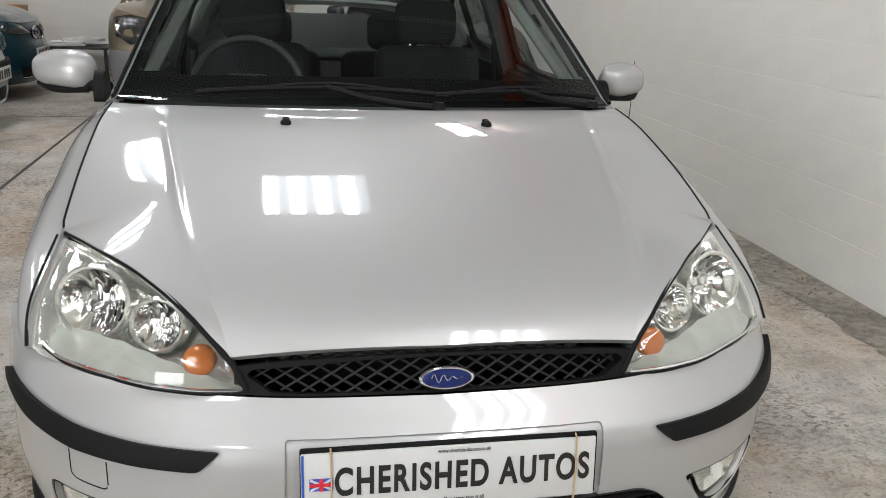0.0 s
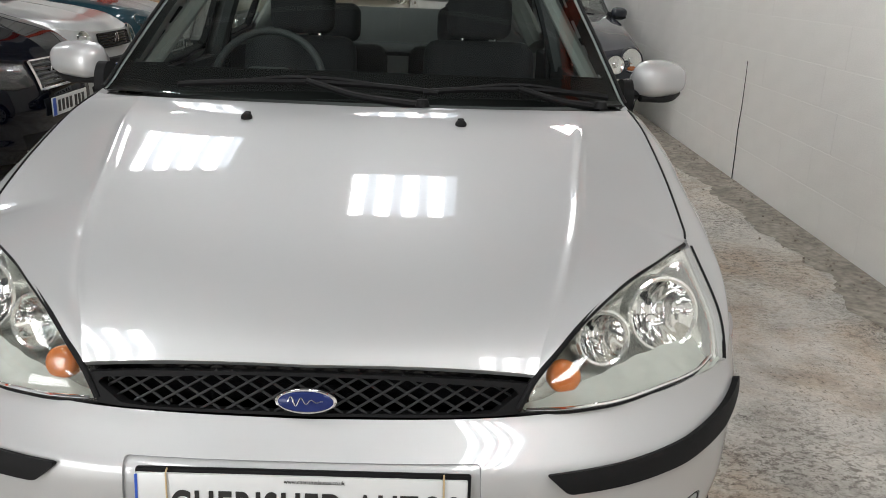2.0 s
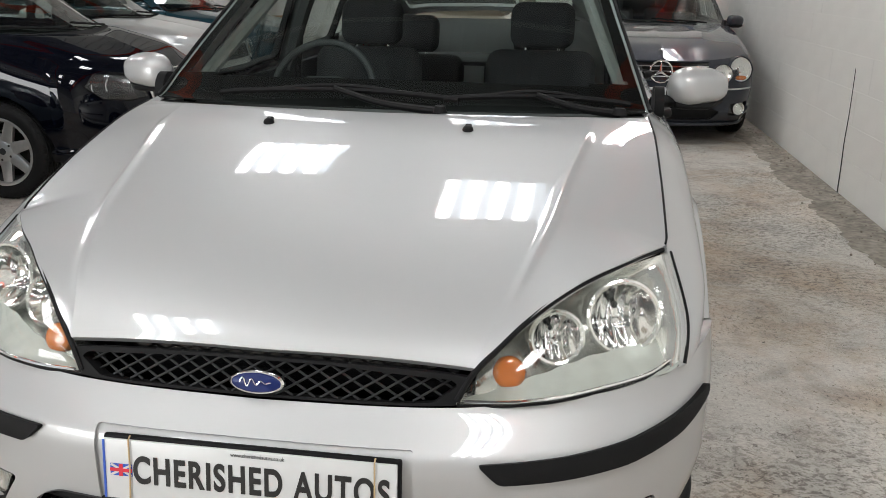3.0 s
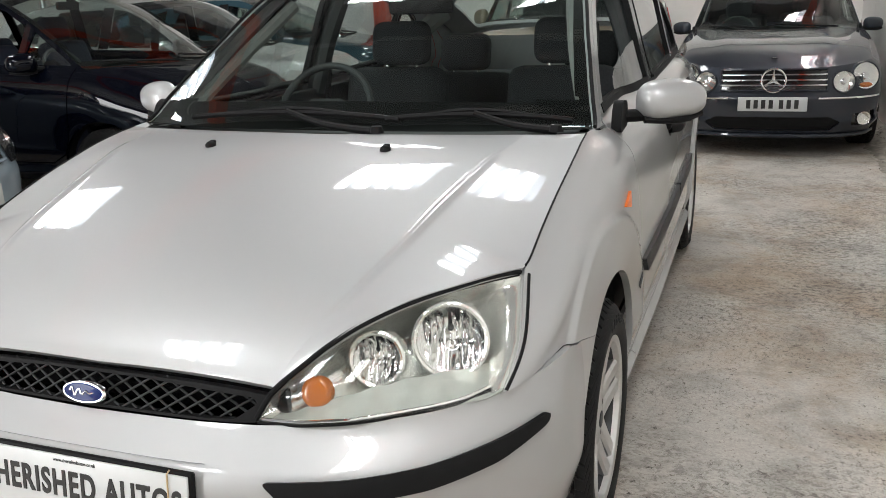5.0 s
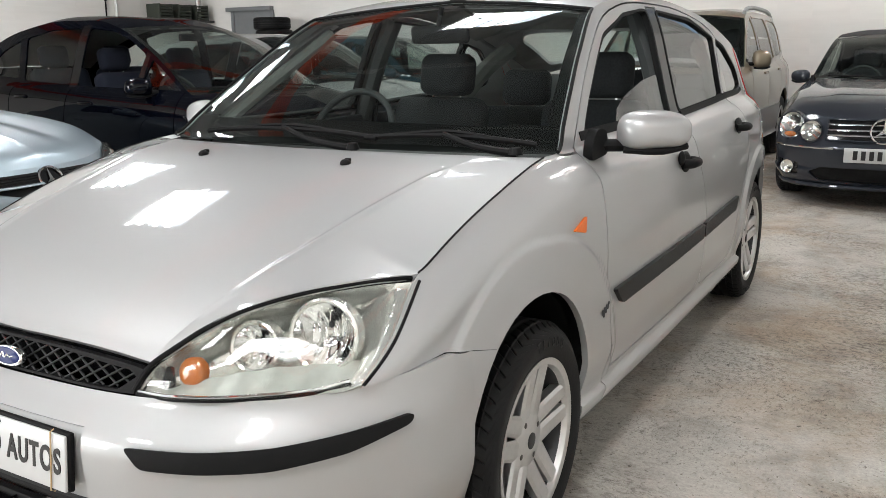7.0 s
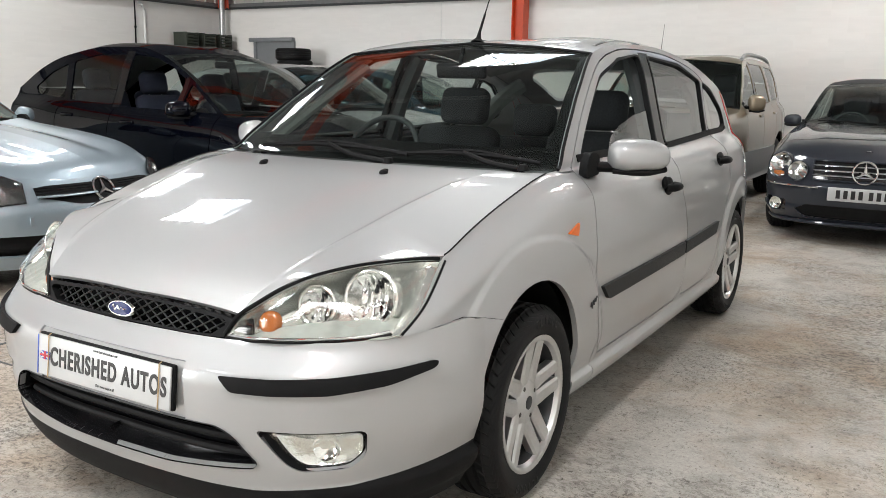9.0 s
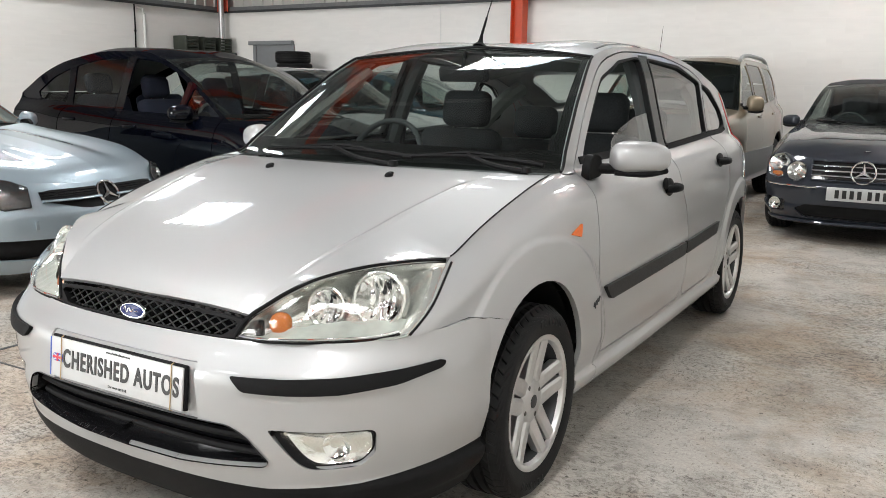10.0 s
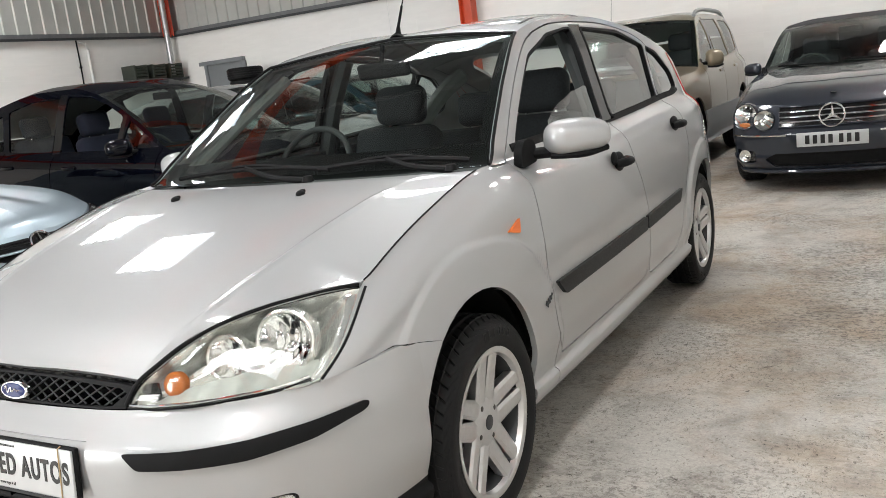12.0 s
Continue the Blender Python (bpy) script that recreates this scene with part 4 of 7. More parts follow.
def hatchback():
    car = thing("car", pose(0, 0, 0), "silver five-door hatchback with black grille, parked on concrete", "car")
    top_line = [(0.1, 0.722), (0.38, 0.829), (0.46, 0.859), (0.55, 0.891), (0.65, 0.921), (0.75, 0.947), (0.87, 0.975), (1.03, 1.0)]
    S = Shell(width=[(0.08, 0.74), (0.15, 0.768), (0.25, 0.801), (0.42, 0.825), (0.8, 0.837), (1.05, 0.839), (1.25, 0.843), (2.0, 0.852), (2.9, 0.852), (3.4, 0.845), (3.7, 0.81), (3.95, 0.74)],
              shoulder=top_line + [(1.1, 1.003), (1.25, 1.006), (2.0, 1.01), (3.0, 1.04), (3.9, 1.03)],
              top=top_line + [(1.1, 1.004), (1.2, 1.072), (1.29, 1.136), (1.48, 1.263), (1.62, 1.35), (1.73, 1.403), (1.85, 1.435), (2.05, 1.458), (2.4, 1.464), (2.85, 1.427), (3.4, 1.31), (3.75, 1.2), (3.9, 1.13)],
              y0=0.1, y1=3.9, y_screen=1.1, y_roof=1.73,
              nose=[(0.14, 0.0), (0.2, -0.055), (0.29, -0.092), (0.36, -0.112), (0.45, -0.123), (0.55, -0.128), (0.58, -0.122), (0.605, -0.1), (0.63, -0.072), (0.65, -0.055), (0.72, -0.03)],
              y_join=0.42, nose_top=None, tail=[(0.2, 4.0), (0.5, 4.08), (0.8, 4.06), (1.13, 3.98)],
              roof_mid=[(1.83, 1.452), (1.95, 1.472), (2.2, 1.488), (2.5, 1.488), (3.0, 1.448), (3.5, 1.36), (3.95, 1.2)],
              screen_base=[(0, 0.985, 1.005), (0.3, 0.995, 1.006), (0.55, 1.035, 1.006), (0.726, 1.1, 1.004)],
              flares=[(0.82, 0.335, 0.6, 0.5, 0.47, 0.010), (3.425, 0.335, 0.47, 0.47, 0.47, 0.012)], power=3.2,
              brow=0.02, extra=[(0.1, 0.018), (0.25, 0.013), (0.38, 0.004), (0.46, 0.007), (0.65, 0.011), (0.87, 0.014), (1.03, 0.021), (1.1, 0.014), (1.29, 0.022), (1.48, 0.034), (1.73, 0.042), (1.9, 0.015), (2.1, 0)])
    # side panels
    side = S.side(270, 120)
    wells = ((0.725, 0.382, 0.333), (3.405, 0.335, 0.362))
    for cy, cz, r in wells:
        bmesh.ops.delete(side, geom=cut(side, arch(cy, cz, r)), context="FACES")
    # the lamp and bumper take the front of the side
    nose_cut = [(0.05, 0.2), (0.7, 0.2), (0.58, 0.6), (0.515, 0.6495), (0.43, 0.6725), (0.352, 0.689), (0.148, 0.675), (0.2, 0.712), (0.381, 0.829), (0.05, 0.9)]
    bmesh.ops.delete(side, geom=cut(side, nose_cut), context="FACES")
    panes = {
        "front_window": rounded([(1.36, 1.045), (1.56, 1.185), (1.76, 1.315), (1.93, 1.385), (2.13, 1.413), (2.19, 1.412), (2.14, 1.045)], 0.02),
        "rear_window": rounded([(2.27, 1.045), (2.32, 1.415), (2.75, 1.385), (3.06, 1.318), (2.97, 1.072)], 0.025),
        "quarter_window": rounded([(3.02, 1.075), (3.115, 1.31), (3.27, 1.27), (3.43, 1.17), (3.44, 1.1), (3.36, 1.08)], 0.03)}
    frames = {}
    for k, p in panes.items():
        mid = Vector((sum(q[0] for q in p) / len(p), sum(q[1] for q in p) / len(p)))
        grown = [tuple(mid + (Vector(q) - mid) * (1 + 0.016 / max((Vector(q) - mid).length, 0.05))) for q in p]
        cut(side, p)
        frames[k] = lifted(side, [q for q in cut(side, grown) if not inside(p, q.calc_center_median().y, q.calc_center_median().z)])
    glazing = {k: lifted(side, cut(side, p)) for k, p in panes.items()}
    # dark window frames between and round the panes
    frame_f = cut(side, [(2.14, 1.03), (2.19, 1.43), (2.32, 1.43), (2.27, 1.03)])
    pillar_b = lifted(side, frame_f)
    belt = lifted(side, cut(side, strip([(1.3, 1.03), (1.8, 1.03), (2.3, 1.034), (2.7, 1.048), (3.0, 1.06), (3.3, 1.066), (3.42, 1.08)], 0.026)))
    # shut lines
    door_f = [(1.2165, 1.008), (1.214, 0.99), (1.20, 0.85), (1.205, 0.6), (1.235, 0.43), (1.3, 0.347), (2.24, 0.347), (2.30, 0.4), (2.325, 0.6), (2.27, 0.75), (2.205, 0.9), (2.2, 1.03)]
    frame_line = [(1.206, 0.993), (1.22, 1.003), (1.3, 1.06), (1.5, 1.205), (1.72, 1.345), (1.87, 1.412), (2.04, 1.437), (2.22, 1.441), (2.45, 1.438), (2.8, 1.404), (3.08, 1.338), (3.13, 1.31)]
    door_r = [(2.30, 0.4), (2.34, 0.347), (2.76, 0.347), (2.86, 0.4), (2.94, 0.54), (3.04, 0.68), (3.12, 0.82), (3.11, 0.95), (3.06, 1.03), (2.99, 1.06)]
    for line in (door_f, frame_line, door_r, [(1.085, 1.012), (1.11, 0.9985), (1.15, 0.995), (1.218, 0.994)], [(2.97, 1.072), (3.0, 1.15), (3.13, 1.31)], [(1.243, 0.435), (1.232, 0.38), (1.228, 0.3), (1.226, 0.2)]):
        bmesh.ops.delete(side, geom=cut(side, strip(along(line, len(line) * 3), 0.0055)), context="FACES")
    named = []
    for piece in islands(side):
        if len(piece) < 12:
            bmesh.ops.delete(side, geom=piece, context="FACES") if all(f.is_valid for f in piece) else None
            continue
        c = sum((f.calc_center_median() * f.calc_area() for f in piece), Vector()) / max(sum(f.calc_area() for f in piece), 1e-9)
        lo = min(v.co.y for f in piece for v in f.verts)
        if lo < 0.5 and c.y < 1.1:
            kind = "front_wing"
        elif 1.15 < lo < 1.35 and c.z > 0.45 and c.y < 2.2:
            kind = "front_door"
        elif lo > 2.15 and c.y < 2.9 and c.z > 0.45:
            kind = "rear_door"
        else:
            kind = "body_side"
        named.append((kind, [f for f in piece]))
    groups = {}
    for kind, faces in named:
        groups.setdefault(kind, []).extend(faces)
    panels = {}
    for k, faces in groups.items():
        panels[k] = lifted(side, faces, remove=False)
    made = {}
    for s in (0, 1):
        flip = (lambda b: mirrored(b)) if s else (lambda b: b)
        for k, b in panels.items():
            made[k, s] = part(k, flip(rim(b.copy(), 0.018)), SILVER, car)
        owner = {"front_window": made.get(("front_door", s), car), "rear_window": made.get(("rear_door", s), car), "quarter_window": made.get(("body_side", s), car)}
        for k, b in glazing.items():
            g = offset(b.copy(), -0.012)
            if k == "front_window" and s == 0:
                # wound half down: a sloping upper edge
                bmesh.ops.delete(g, geom=cut(g, [(1.2, 1.0), (1.68, 1.02), (1.74, 1.08), (1.84, 1.13), (1.97, 1.165), (2.1, 1.18), (2.3, 1.18), (2.3, 1.6), (1.2, 1.6)]), context="FACES")
            part("window_frame", flip(rim(offset(frames[k].copy(), -0.002), 0.022)), BLACK, owner[k])
            part(k, flip(g), SIDEGLASS, owner[k], "half-lowered window" if k == "front_window" and s == 0 else "")
        part("door_pillar_trim", flip(rim(offset(pillar_b.copy(), -0.004), 0.02)), GLOSSBLACK, made.get(("front_door", s), car))
        part("window_seal", flip(rim(offset(belt.copy(), 0.003), 0.01)), BLACK, made.get(("front_door", s), car))
    # rubbing strips, badge, repeater
    shell = S.side(150, 70)
    rub_f = lifted(shell, cut(shell, rounded([(1.25, 0.60), (2.255, 0.612), (2.25, 0.557), (1.31, 0.545)], 0.012)), remove=False)
    rub_r = lifted(shell, cut(shell, rounded([(2.27, 0.612), (2.87, 0.63), (2.82, 0.572), (2.265, 0.557)], 0.012)), remove=False)
    rep = lifted(shell, cut(shell, rounded([(0.966, 0.822), (1.052, 0.848), (1.036, 0.806)], 0.006)), remove=False)
    for s in (0, 1):
        flip = (lambda b: mirrored(b)) if s else (lambda b: b)
        part("rubbing_strip", flip(rim(offset(rub_f.copy(), 0.014), 0.016)), TRIM, made["front_door", s], "dark grey rubbing strip")
        part("rubbing_strip", flip(rim(offset(rub_r.copy(), 0.014), 0.016)), TRIM, made.get(("rear_door", s), car), "dark grey rubbing strip")
        part("side_repeater", flip(rim(offset(rep.copy(), 0.007), 0.008)), ORANGELENS, made["front_wing", s], "amber side repeater")
    # handles
    for s, sg in ((0, 1), (1, -1)):
        for k, (y, z) in (("front_door", (2.02, 0.872)), ("rear_door", (2.93, 0.925))):
            x = float(S.x(y, z))
            own = made.get((k, s), car)
            cup = ball(0.014, 0.075, 0.045, pose(sg * (x - 0.006), y, z))
            h = part("door_handle", cup, BLACK, own, "black door handle")
            g = tube([(sg * (x + 0.004), y - 0.062, z + 0.004), (sg * (x + 0.034), y - 0.035, z + 0.006), (sg * (x + 0.038), y + 0.02, z + 0.006), (sg * (x + 0.006), y + 0.07, z + 0.004)], 0.017, 10)
            part("handle_grip", g, BLACK, h)
            if k == "front_door":
                part("lock_barrel", ball(0.012, 0.022, 0.026, pose(sg * (x + 0.004), y - 0.075, z + 0.028)), BLACK, h)
    # bumper
    line = pchip([(0, 0.645), (0.42, 0.65), (0.59, 0.657), (0.735, 0.661), (0.876, 0.672), (0.955, 0.682), (0.993, 0.6885), (1.0, 0.675)])
    low = pchip([(0, 0.15), (0.6, 0.165), (1.0, 0.2)])
    bump = S.front(low, line, 70, 64)
    ext = S.side(150, 60)
    tail_piece = cut(ext, [(0.42, 0.2), (0.75, 0.2), (0.62, 0.6), (0.515, 0.6483), (0.43, 0.671), (0.42, 0.6728)])
    tail_bm = lifted(ext, tail_piece)
    bmesh.ops.delete(tail_bm, geom=cut(tail_bm, arch(*wells[0])), context="FACES")
    front_only = lambda c: c.y < 0.45
    spoiler = lifted(bump, cut(bump, [(-0.01, 0.1), (0.9, 0.1), (0.9, 0.345), (0.8, 0.333), (0.66, 0.303), (0.45, 0.28), (-0.01, 0.268)], (0, 2)))
    spoiler_tail = lifted(tail_bm, cut(tail_bm, [(0.3, 0.1), (0.9, 0.1), (0.9, 0.36), (0.42, 0.342)]))
    intake = lifted(bump, cut(bump, rounded([(-0.3, 0.455), (0.375, 0.452), (0.42, 0.43), (0.475, 0.362), (0.462, 0.348), (0.2, 0.318), (-0.3, 0.305)], 0.02), (0, 2)))
    fog_hole = lifted(bump, cut(bump, rounded([(0.475, 0.452), (0.60, 0.452), (0.705, 0.455), (0.70, 0.39), (0.665, 0.352), (0.57, 0.345), (0.545, 0.36)], 0.018), (0, 2)))
    plate_hole = lifted(bump, cut(bump, rounded([(-0.5, 0.597), (0.283, 0.597), (0.286, 0.45), (-0.5, 0.45)], 0.008), (0, 2)))
    trim = lifted(bump, cut(bump, rounded([(0.388, 0.579), (0.527, 0.582), (0.642, 0.588), (0.737, 0.599), (0.797, 0.608), (0.797, 0.59), (0.738, 0.566), (0.641, 0.551), (0.525, 0.547), (0.425, 0.547)], 0.01), (0, 2, ), keep=lambda c: c.y < 0.285))
    bp = part("front_bumper", rim(both(joined(bump, tail_bm)), 0.016), SILVER, car)
    part("bumper_spoiler", rim(both(joined(spoiler, spoiler_tail)), 0.02), BLACK, bp, "black lower spoiler")
    part("intake_mesh", rim(both(offset(intake.copy(), -0.055)), -0.06), GLOSSBLACK, bp)
    for k, z in enumerate((0.41, 0.37)):
        sl = [p for p in S.wrap([z], S.nose, S.y_join, 44)[0] if p[0] < 0.44]
        pts = [(-p[0], p[1] + 0.04, p[2]) for p in sl[::-1]] + [(p[0], p[1] + 0.04, p[2]) for p in sl[1:]]
        part("intake_slat", tube(pts, 0.011, 8), BLACK, bp)
    cover = [(-0.585, 0.535), (-0.585, 0.49), (-0.592, 0.478), (-0.645, 0.482), (-0.655, 0.492), (-0.655, 0.54)]
    nose_y = lambda x, z: float(S.y_join + (S.nose(z) - S.y_join) * math.cos(math.asin(min(1, (abs(x) / float(S.x(S.y_join, z))) ** (S.power / 2)))))
    part("tow_eye_cover", tube([(x, nose_y(x, z) + 0.0005, z) for x, z in along(cover, 24)], 0.0016, 6), BLACK, bp)
    part("plate_recess", rim(both(offset(plate_hole, -0.006)), 0.01), SILVER, bp)
    for s in (0, 1):
        flip = (lambda b: mirrored(b)) if s else (lambda b: b)
        part("bumper_strip", flip(rim(offset(trim.copy(), 0.012), 0.016)), BLACK, bp, "dark grey bumper strip")
        sg = -1 if s else 1
        hole = along(rounded([(0.478, 0.45), (0.60, 0.45), (0.702, 0.452), (0.698, 0.392), (0.665, 0.354), (0.57, 0.347), (0.545, 0.362)], 0.018) + [(0.49, 0.45)], 72)

        def fog_ring(k, back, cx=0.605, cz=0.405):
            return [(sg * (cx + (x - cx) * k), nose_y(cx + (x - cx) * k, cz + (z - cz) * k) + back, cz + (z - cz) * k) for x, z in hole[:-1]]

        def ringed(rings, fill=True):
            bm = bmesh.new()
            vs = [[bm.verts.new(p) for p in r] for r in rings]
            for A, B in zip(vs, vs[1:]):
                for q in range(len(A)):
                    bm.faces.new((A[q], A[(q + 1) % len(A)], B[(q + 1) % len(A)], B[q]))
            if fill:
                bm.faces.new(vs[-1])
            bmesh.ops.recalc_face_normals(bm, faces=bm.faces)
            return bm
        part("fog_surround", ringed([fog_ring(1.0, 0.0), fog_ring(0.985, 0.016), fog_ring(0.9, 0.03), fog_ring(0.5, 0.05)]), BLACK, bp)
        f = part("fog_lamp", ringed([fog_ring(0.88, 0.03), fog_ring(0.86, 0.012), fog_ring(0.6, 0.006), fog_ring(0.25, 0.004)]), CLEAR, bp, "clear fog lamp")
        part("fog_reflector", ringed([fog_ring(0.85, 0.022), fog_ring(0.6, 0.04), fog_ring(0.3, 0.045)]), HOUSING, f)
        bowl = lathe([(0.0, -0.02), (0.018, -0.016), (0.032, -0.004), (0.035, 0.0)], 24)
        part("fog_bowl", moved(bowl, pose(sg * 0.615, nose_y(0.615, 0.402) + 0.026, 0.405, 90, 0, sg * 24)), REFLECTOR, f)
    # bonnet with its two creases: curves along the middle, the crease and the outer edge
    edge_pts = [(0.381, -0.0105, 0.712), (0.415, 0.02, 0.745), (0.455, 0.06, 0.777), (0.505, 0.11, 0.806), (0.552, 0.165, 0.822), (0.612, 0.23, 0.834), (0.668, 0.305, 0.838), (0.703, 0.358, 0.8355), (0.7155, 0.385, 0.8325)]
    mm = 110
    seam_line = along(edge_pts + [tuple(p) for p in S.edge(0.42, 1.028, 8)], mm)
    middle = along([(0, -0.0185, 0.722), (0, 0.005, 0.745), (0, 0.035, 0.765), (0, 0.08, 0.79), (0, 0.135, 0.816), (0, 0.24, 0.8565), (0, 0.36, 0.8925), (0, 0.5, 0.9305), (0, 0.65, 0.9665), (0, 0.78, 0.99), (0, 0.915, 1.004)], mm)
    crease = along([(0.374, -0.0125, 0.713), (0.386, 0.026, 0.746), (0.43, 0.135, 0.806), (0.458, 0.24, 0.847), (0.485, 0.36, 0.884), (0.505, 0.5, 0.922), (0.53, 0.645, 0.958), (0.55, 0.765, 0.984), (0.575, 0.96, 1.005)], mm)
    z_mid, z_cr, x_cr = (eased([(q[1], q[k]) for q in pts]) for pts, k in ((middle, 2), (crease, 2), (crease, 0)))
    fall_line = pchip([(-0.02, 0.2), (0.05, 0.2), (0.11, 0.13), (0.165, 0.035), (0.23, -0.065), (0.305, -0.155), (0.38, -0.245), (0.5, -0.225), (0.65, -0.2), (0.87, -0.14), (1.03, -0.04)])
    fall = eased([(q, float(fall_line(q))) for q in np.linspace(-0.02, 1.03, 200)], 0.05, 0.1)
    ridge = pchip([(-0.02, 0), (0.03, 0.0), (0.15, 0.004), (0.7, 0.0045), (0.84, 0.0), (1.05, 0)])

    def height(x, y):
        xc = x_cr(y)
        t = np.clip(x / xc, 0, 1)
        z_in = z_mid(y) + (z_cr(y) - z_mid(y)) * t ** 2.2
        out = np.maximum(x - xc, 0)
        z_out = z_cr(y) + fall(y) * out + 0.12 * out * np.maximum(0.72 - x, 0)
        return np.where(x < xc, z_in, z_out) + ridge(y) * np.exp(-((x - xc) / 0.011) ** 2)
    flat = [middle * (1 - t) + crease * t for t in np.r_[np.linspace(0, 0.8, 36), np.linspace(0.8, 1, 26)[1:]]]
    flat += [crease * (1 - t) + seam_line * t for t in np.linspace(0, 1, 44)[1:] ** 1.3]
    P = np.array(flat)
    P[..., 2] = height(P[..., 0], P[..., 1])
    near_edge = np.linspace(0, 1, 44)[1:][:, None] ** 1.3
    P[-43:, :, 2] += (seam_line[:, 2] - P[-1, :, 2])[None] * near_edge ** 2
    P[0] = middle
    bon = part("bonnet", rim(both(sheet(P)), 0.014), SILVER, car)
    for sg in (1, -1):
        gap = [(sg * q[0], q[1], q[2] + 0.0005) for q in seam_line if q[1] > 0.385]
        part("bonnet_gap", tube(gap, 0.0025, 6), BLACK, bon)
    for x in (-0.262, 0.257):
        j = part("washer_jet", ball(0.014, 0.016, 0.012, pose(x, 0.775, 0.99)), BLACK, bon, "black washer jet")
        part("jet_nozzle", block(0.016, 0.012, 0.01, pose(x, 0.787, 0.998), 0.003), BLACK, j)
    # headlamps
    n0 = Vector((0.36, -0.80, 0.48)).normalized()
    U = along([(0.347, -0.033, 0.655), (0.373, -0.0145, 0.7), (0.41, 0.018, 0.733), (0.45, 0.058, 0.765), (0.502, 0.11, 0.795), (0.55, 0.166, 0.811), (0.61, 0.232, 0.823), (0.664, 0.305, 0.827), (0.70, 0.356, 0.825), (0.713, 0.378, 0.821)], 40)
    L = along([(0.347, -0.033, 0.653), (0.42, -0.03, 0.656), (0.486, -0.018, 0.661), (0.605, 0.05, 0.665), (0.68, 0.105, 0.671), (0.716, 0.15, 0.678)], 40)
    w = np.linspace(0, 1, 24)[None, :, None]
    t = np.linspace(0, 1, 40)[:, None, None]
    Q = U[:, None] * (1 - w) + L[:, None] * w
    tail_edge = S.point(L[-1][1] + (U[-1][1] - L[-1][1]) * np.linspace(1, 0, 24), L[-1][2] + (U[-1][2] - L[-1][2]) * np.linspace(1, 0, 24))
    Q = Q + (tail_edge - Q[-1])[None] * smooth01(t, 0.55, 1.0)
    Q = Q + np.array(n0) * (0.022 * (4 * w * (1 - w)) * (4 * t * (1 - t)))

    def on_lens(tt, ww, d=0.0):
        i, j = tt * 39, ww * 23
        i0, j0 = int(min(i, 38)), int(min(j, 22))
        a, b = i - i0, j - j0
        p = (Q[i0, j0] * (1 - a) + Q[i0 + 1, j0] * a) * (1 - b) + (Q[i0, j0 + 1] * (1 - a) + Q[i0 + 1, j0 + 1] * a) * b
        return Vector(p) - n0 * d
    for s, sg in ((0, 1), (1, -1)):
        flip = (lambda b: mirrored(b)) if s else (lambda b: b)
        lamp = part("headlamp", flip(sheet(Q, flip=True)), CLEAR, car, "clear headlamp with amber indicator")
        # housing bowl behind the lens
        Bk = Q - np.array(n0) * (0.012 + 0.13 * (np.sin(np.pi * w ** 0.8).clip(0) ** 0.5 * np.sin(np.pi * np.clip(t, 0, 1) * 0.92 + 0.06) ** 0.6 * (1 - 0.92 * smooth01(t, 0.8, 0.97))))
        part("lamp_housing", flip(sheet(Bk, flip=True)), HOUSING, lamp)
        # black seal round the lamp, bright line inside its lower edge
        for nm, line, r, lift in (("lamp_seal", U, 0.0055, Vector((-0.002, 0.0, 0.0045))), ("lamp_seal", Q[-1], 0.0035, Vector((0.001, 0.003, 0.0))), ("lamp_seal", L, 0.0042, -n0 * 0.005)):
            part(nm, flip(tube([Vector(p) + lift for p in line], r, 8)), BLACK, lamp)
        part("lamp_rim", flip(tube([Vector(p) + Vector((0, -0.002, 0.007)) for p in L[1:]], 0.0028, 6)), CHROME, lamp)
        # frosted tray along the lower edge
        lowpart = np.array([[np.array(on_lens(tt, ww, 0.006 + 0.05 * (1 - (ww - 0.68) / 0.32) ** 0.8)) for ww in np.linspace(0.68, 0.99, 10)] for tt in np.linspace(0.06, 0.985, 60)])
        lowpart[..., 2] += (0.0016 * np.sin(np.linspace(0, 46, 60)))[:, None]
        part("lower_reflector", flip(sheet(lowpart, flip=True)), FROST, lamp)

        def facing(c):
            c = Vector(c)
            return look(c, c + Vector((0.24, -0.93, 0.24))) @ pose(0, 0, 0, 180)

        def dish(c, r, depth):
            bm = lathe([(r * q, -depth * (1 - q ** 2.4)) for q in np.linspace(0, 1, 16)], 72)
            for v in bm.verts:
                # upright flutes
                q = max(0.0, 1 - math.hypot(v.co.x, v.co.y) / r)
                v.co.z += 0.0016 * math.sin(v.co.x / r * 17) * min(1, q * 5)
            return moved(bm, facing(c))

        def ring(c, r, wide):
            return lathe([(r - 0.001, -0.004), (r, 0.002), (r + wide * 0.5, 0.0045), (r + wide, 0.002), (r + wide + 0.002, -0.03)], 64, facing(c))
        for nm, c, r, depth in (("main_reflector", (0.63, 0.186, 0.747), 0.063, 0.06), ("dip_reflector", (0.508, 0.124, 0.722), 0.044, 0.05)):
            bowl = part(nm, flip(dish(c, r, depth)), REFLECTOR, lamp)
            part("reflector_ring", flip(ring(c, r, 0.009)), HOUSING, bowl)
            at = facing(c)
            part("bulb_shield", flip(moved(ball(r * 0.2, r * 0.2, 0.024, pose(0, r * 0.22, -depth * 0.62)), at)), CHROME, bowl)
            part("bulb_hole", flip(moved(ball(r * 0.1, r * 0.12, 0.006, pose(0.004, -r * 0.3, -depth * 0.8)), at)), DARKSTEEL, bowl)
        ic = Vector((0.43, 0.03, 0.689))
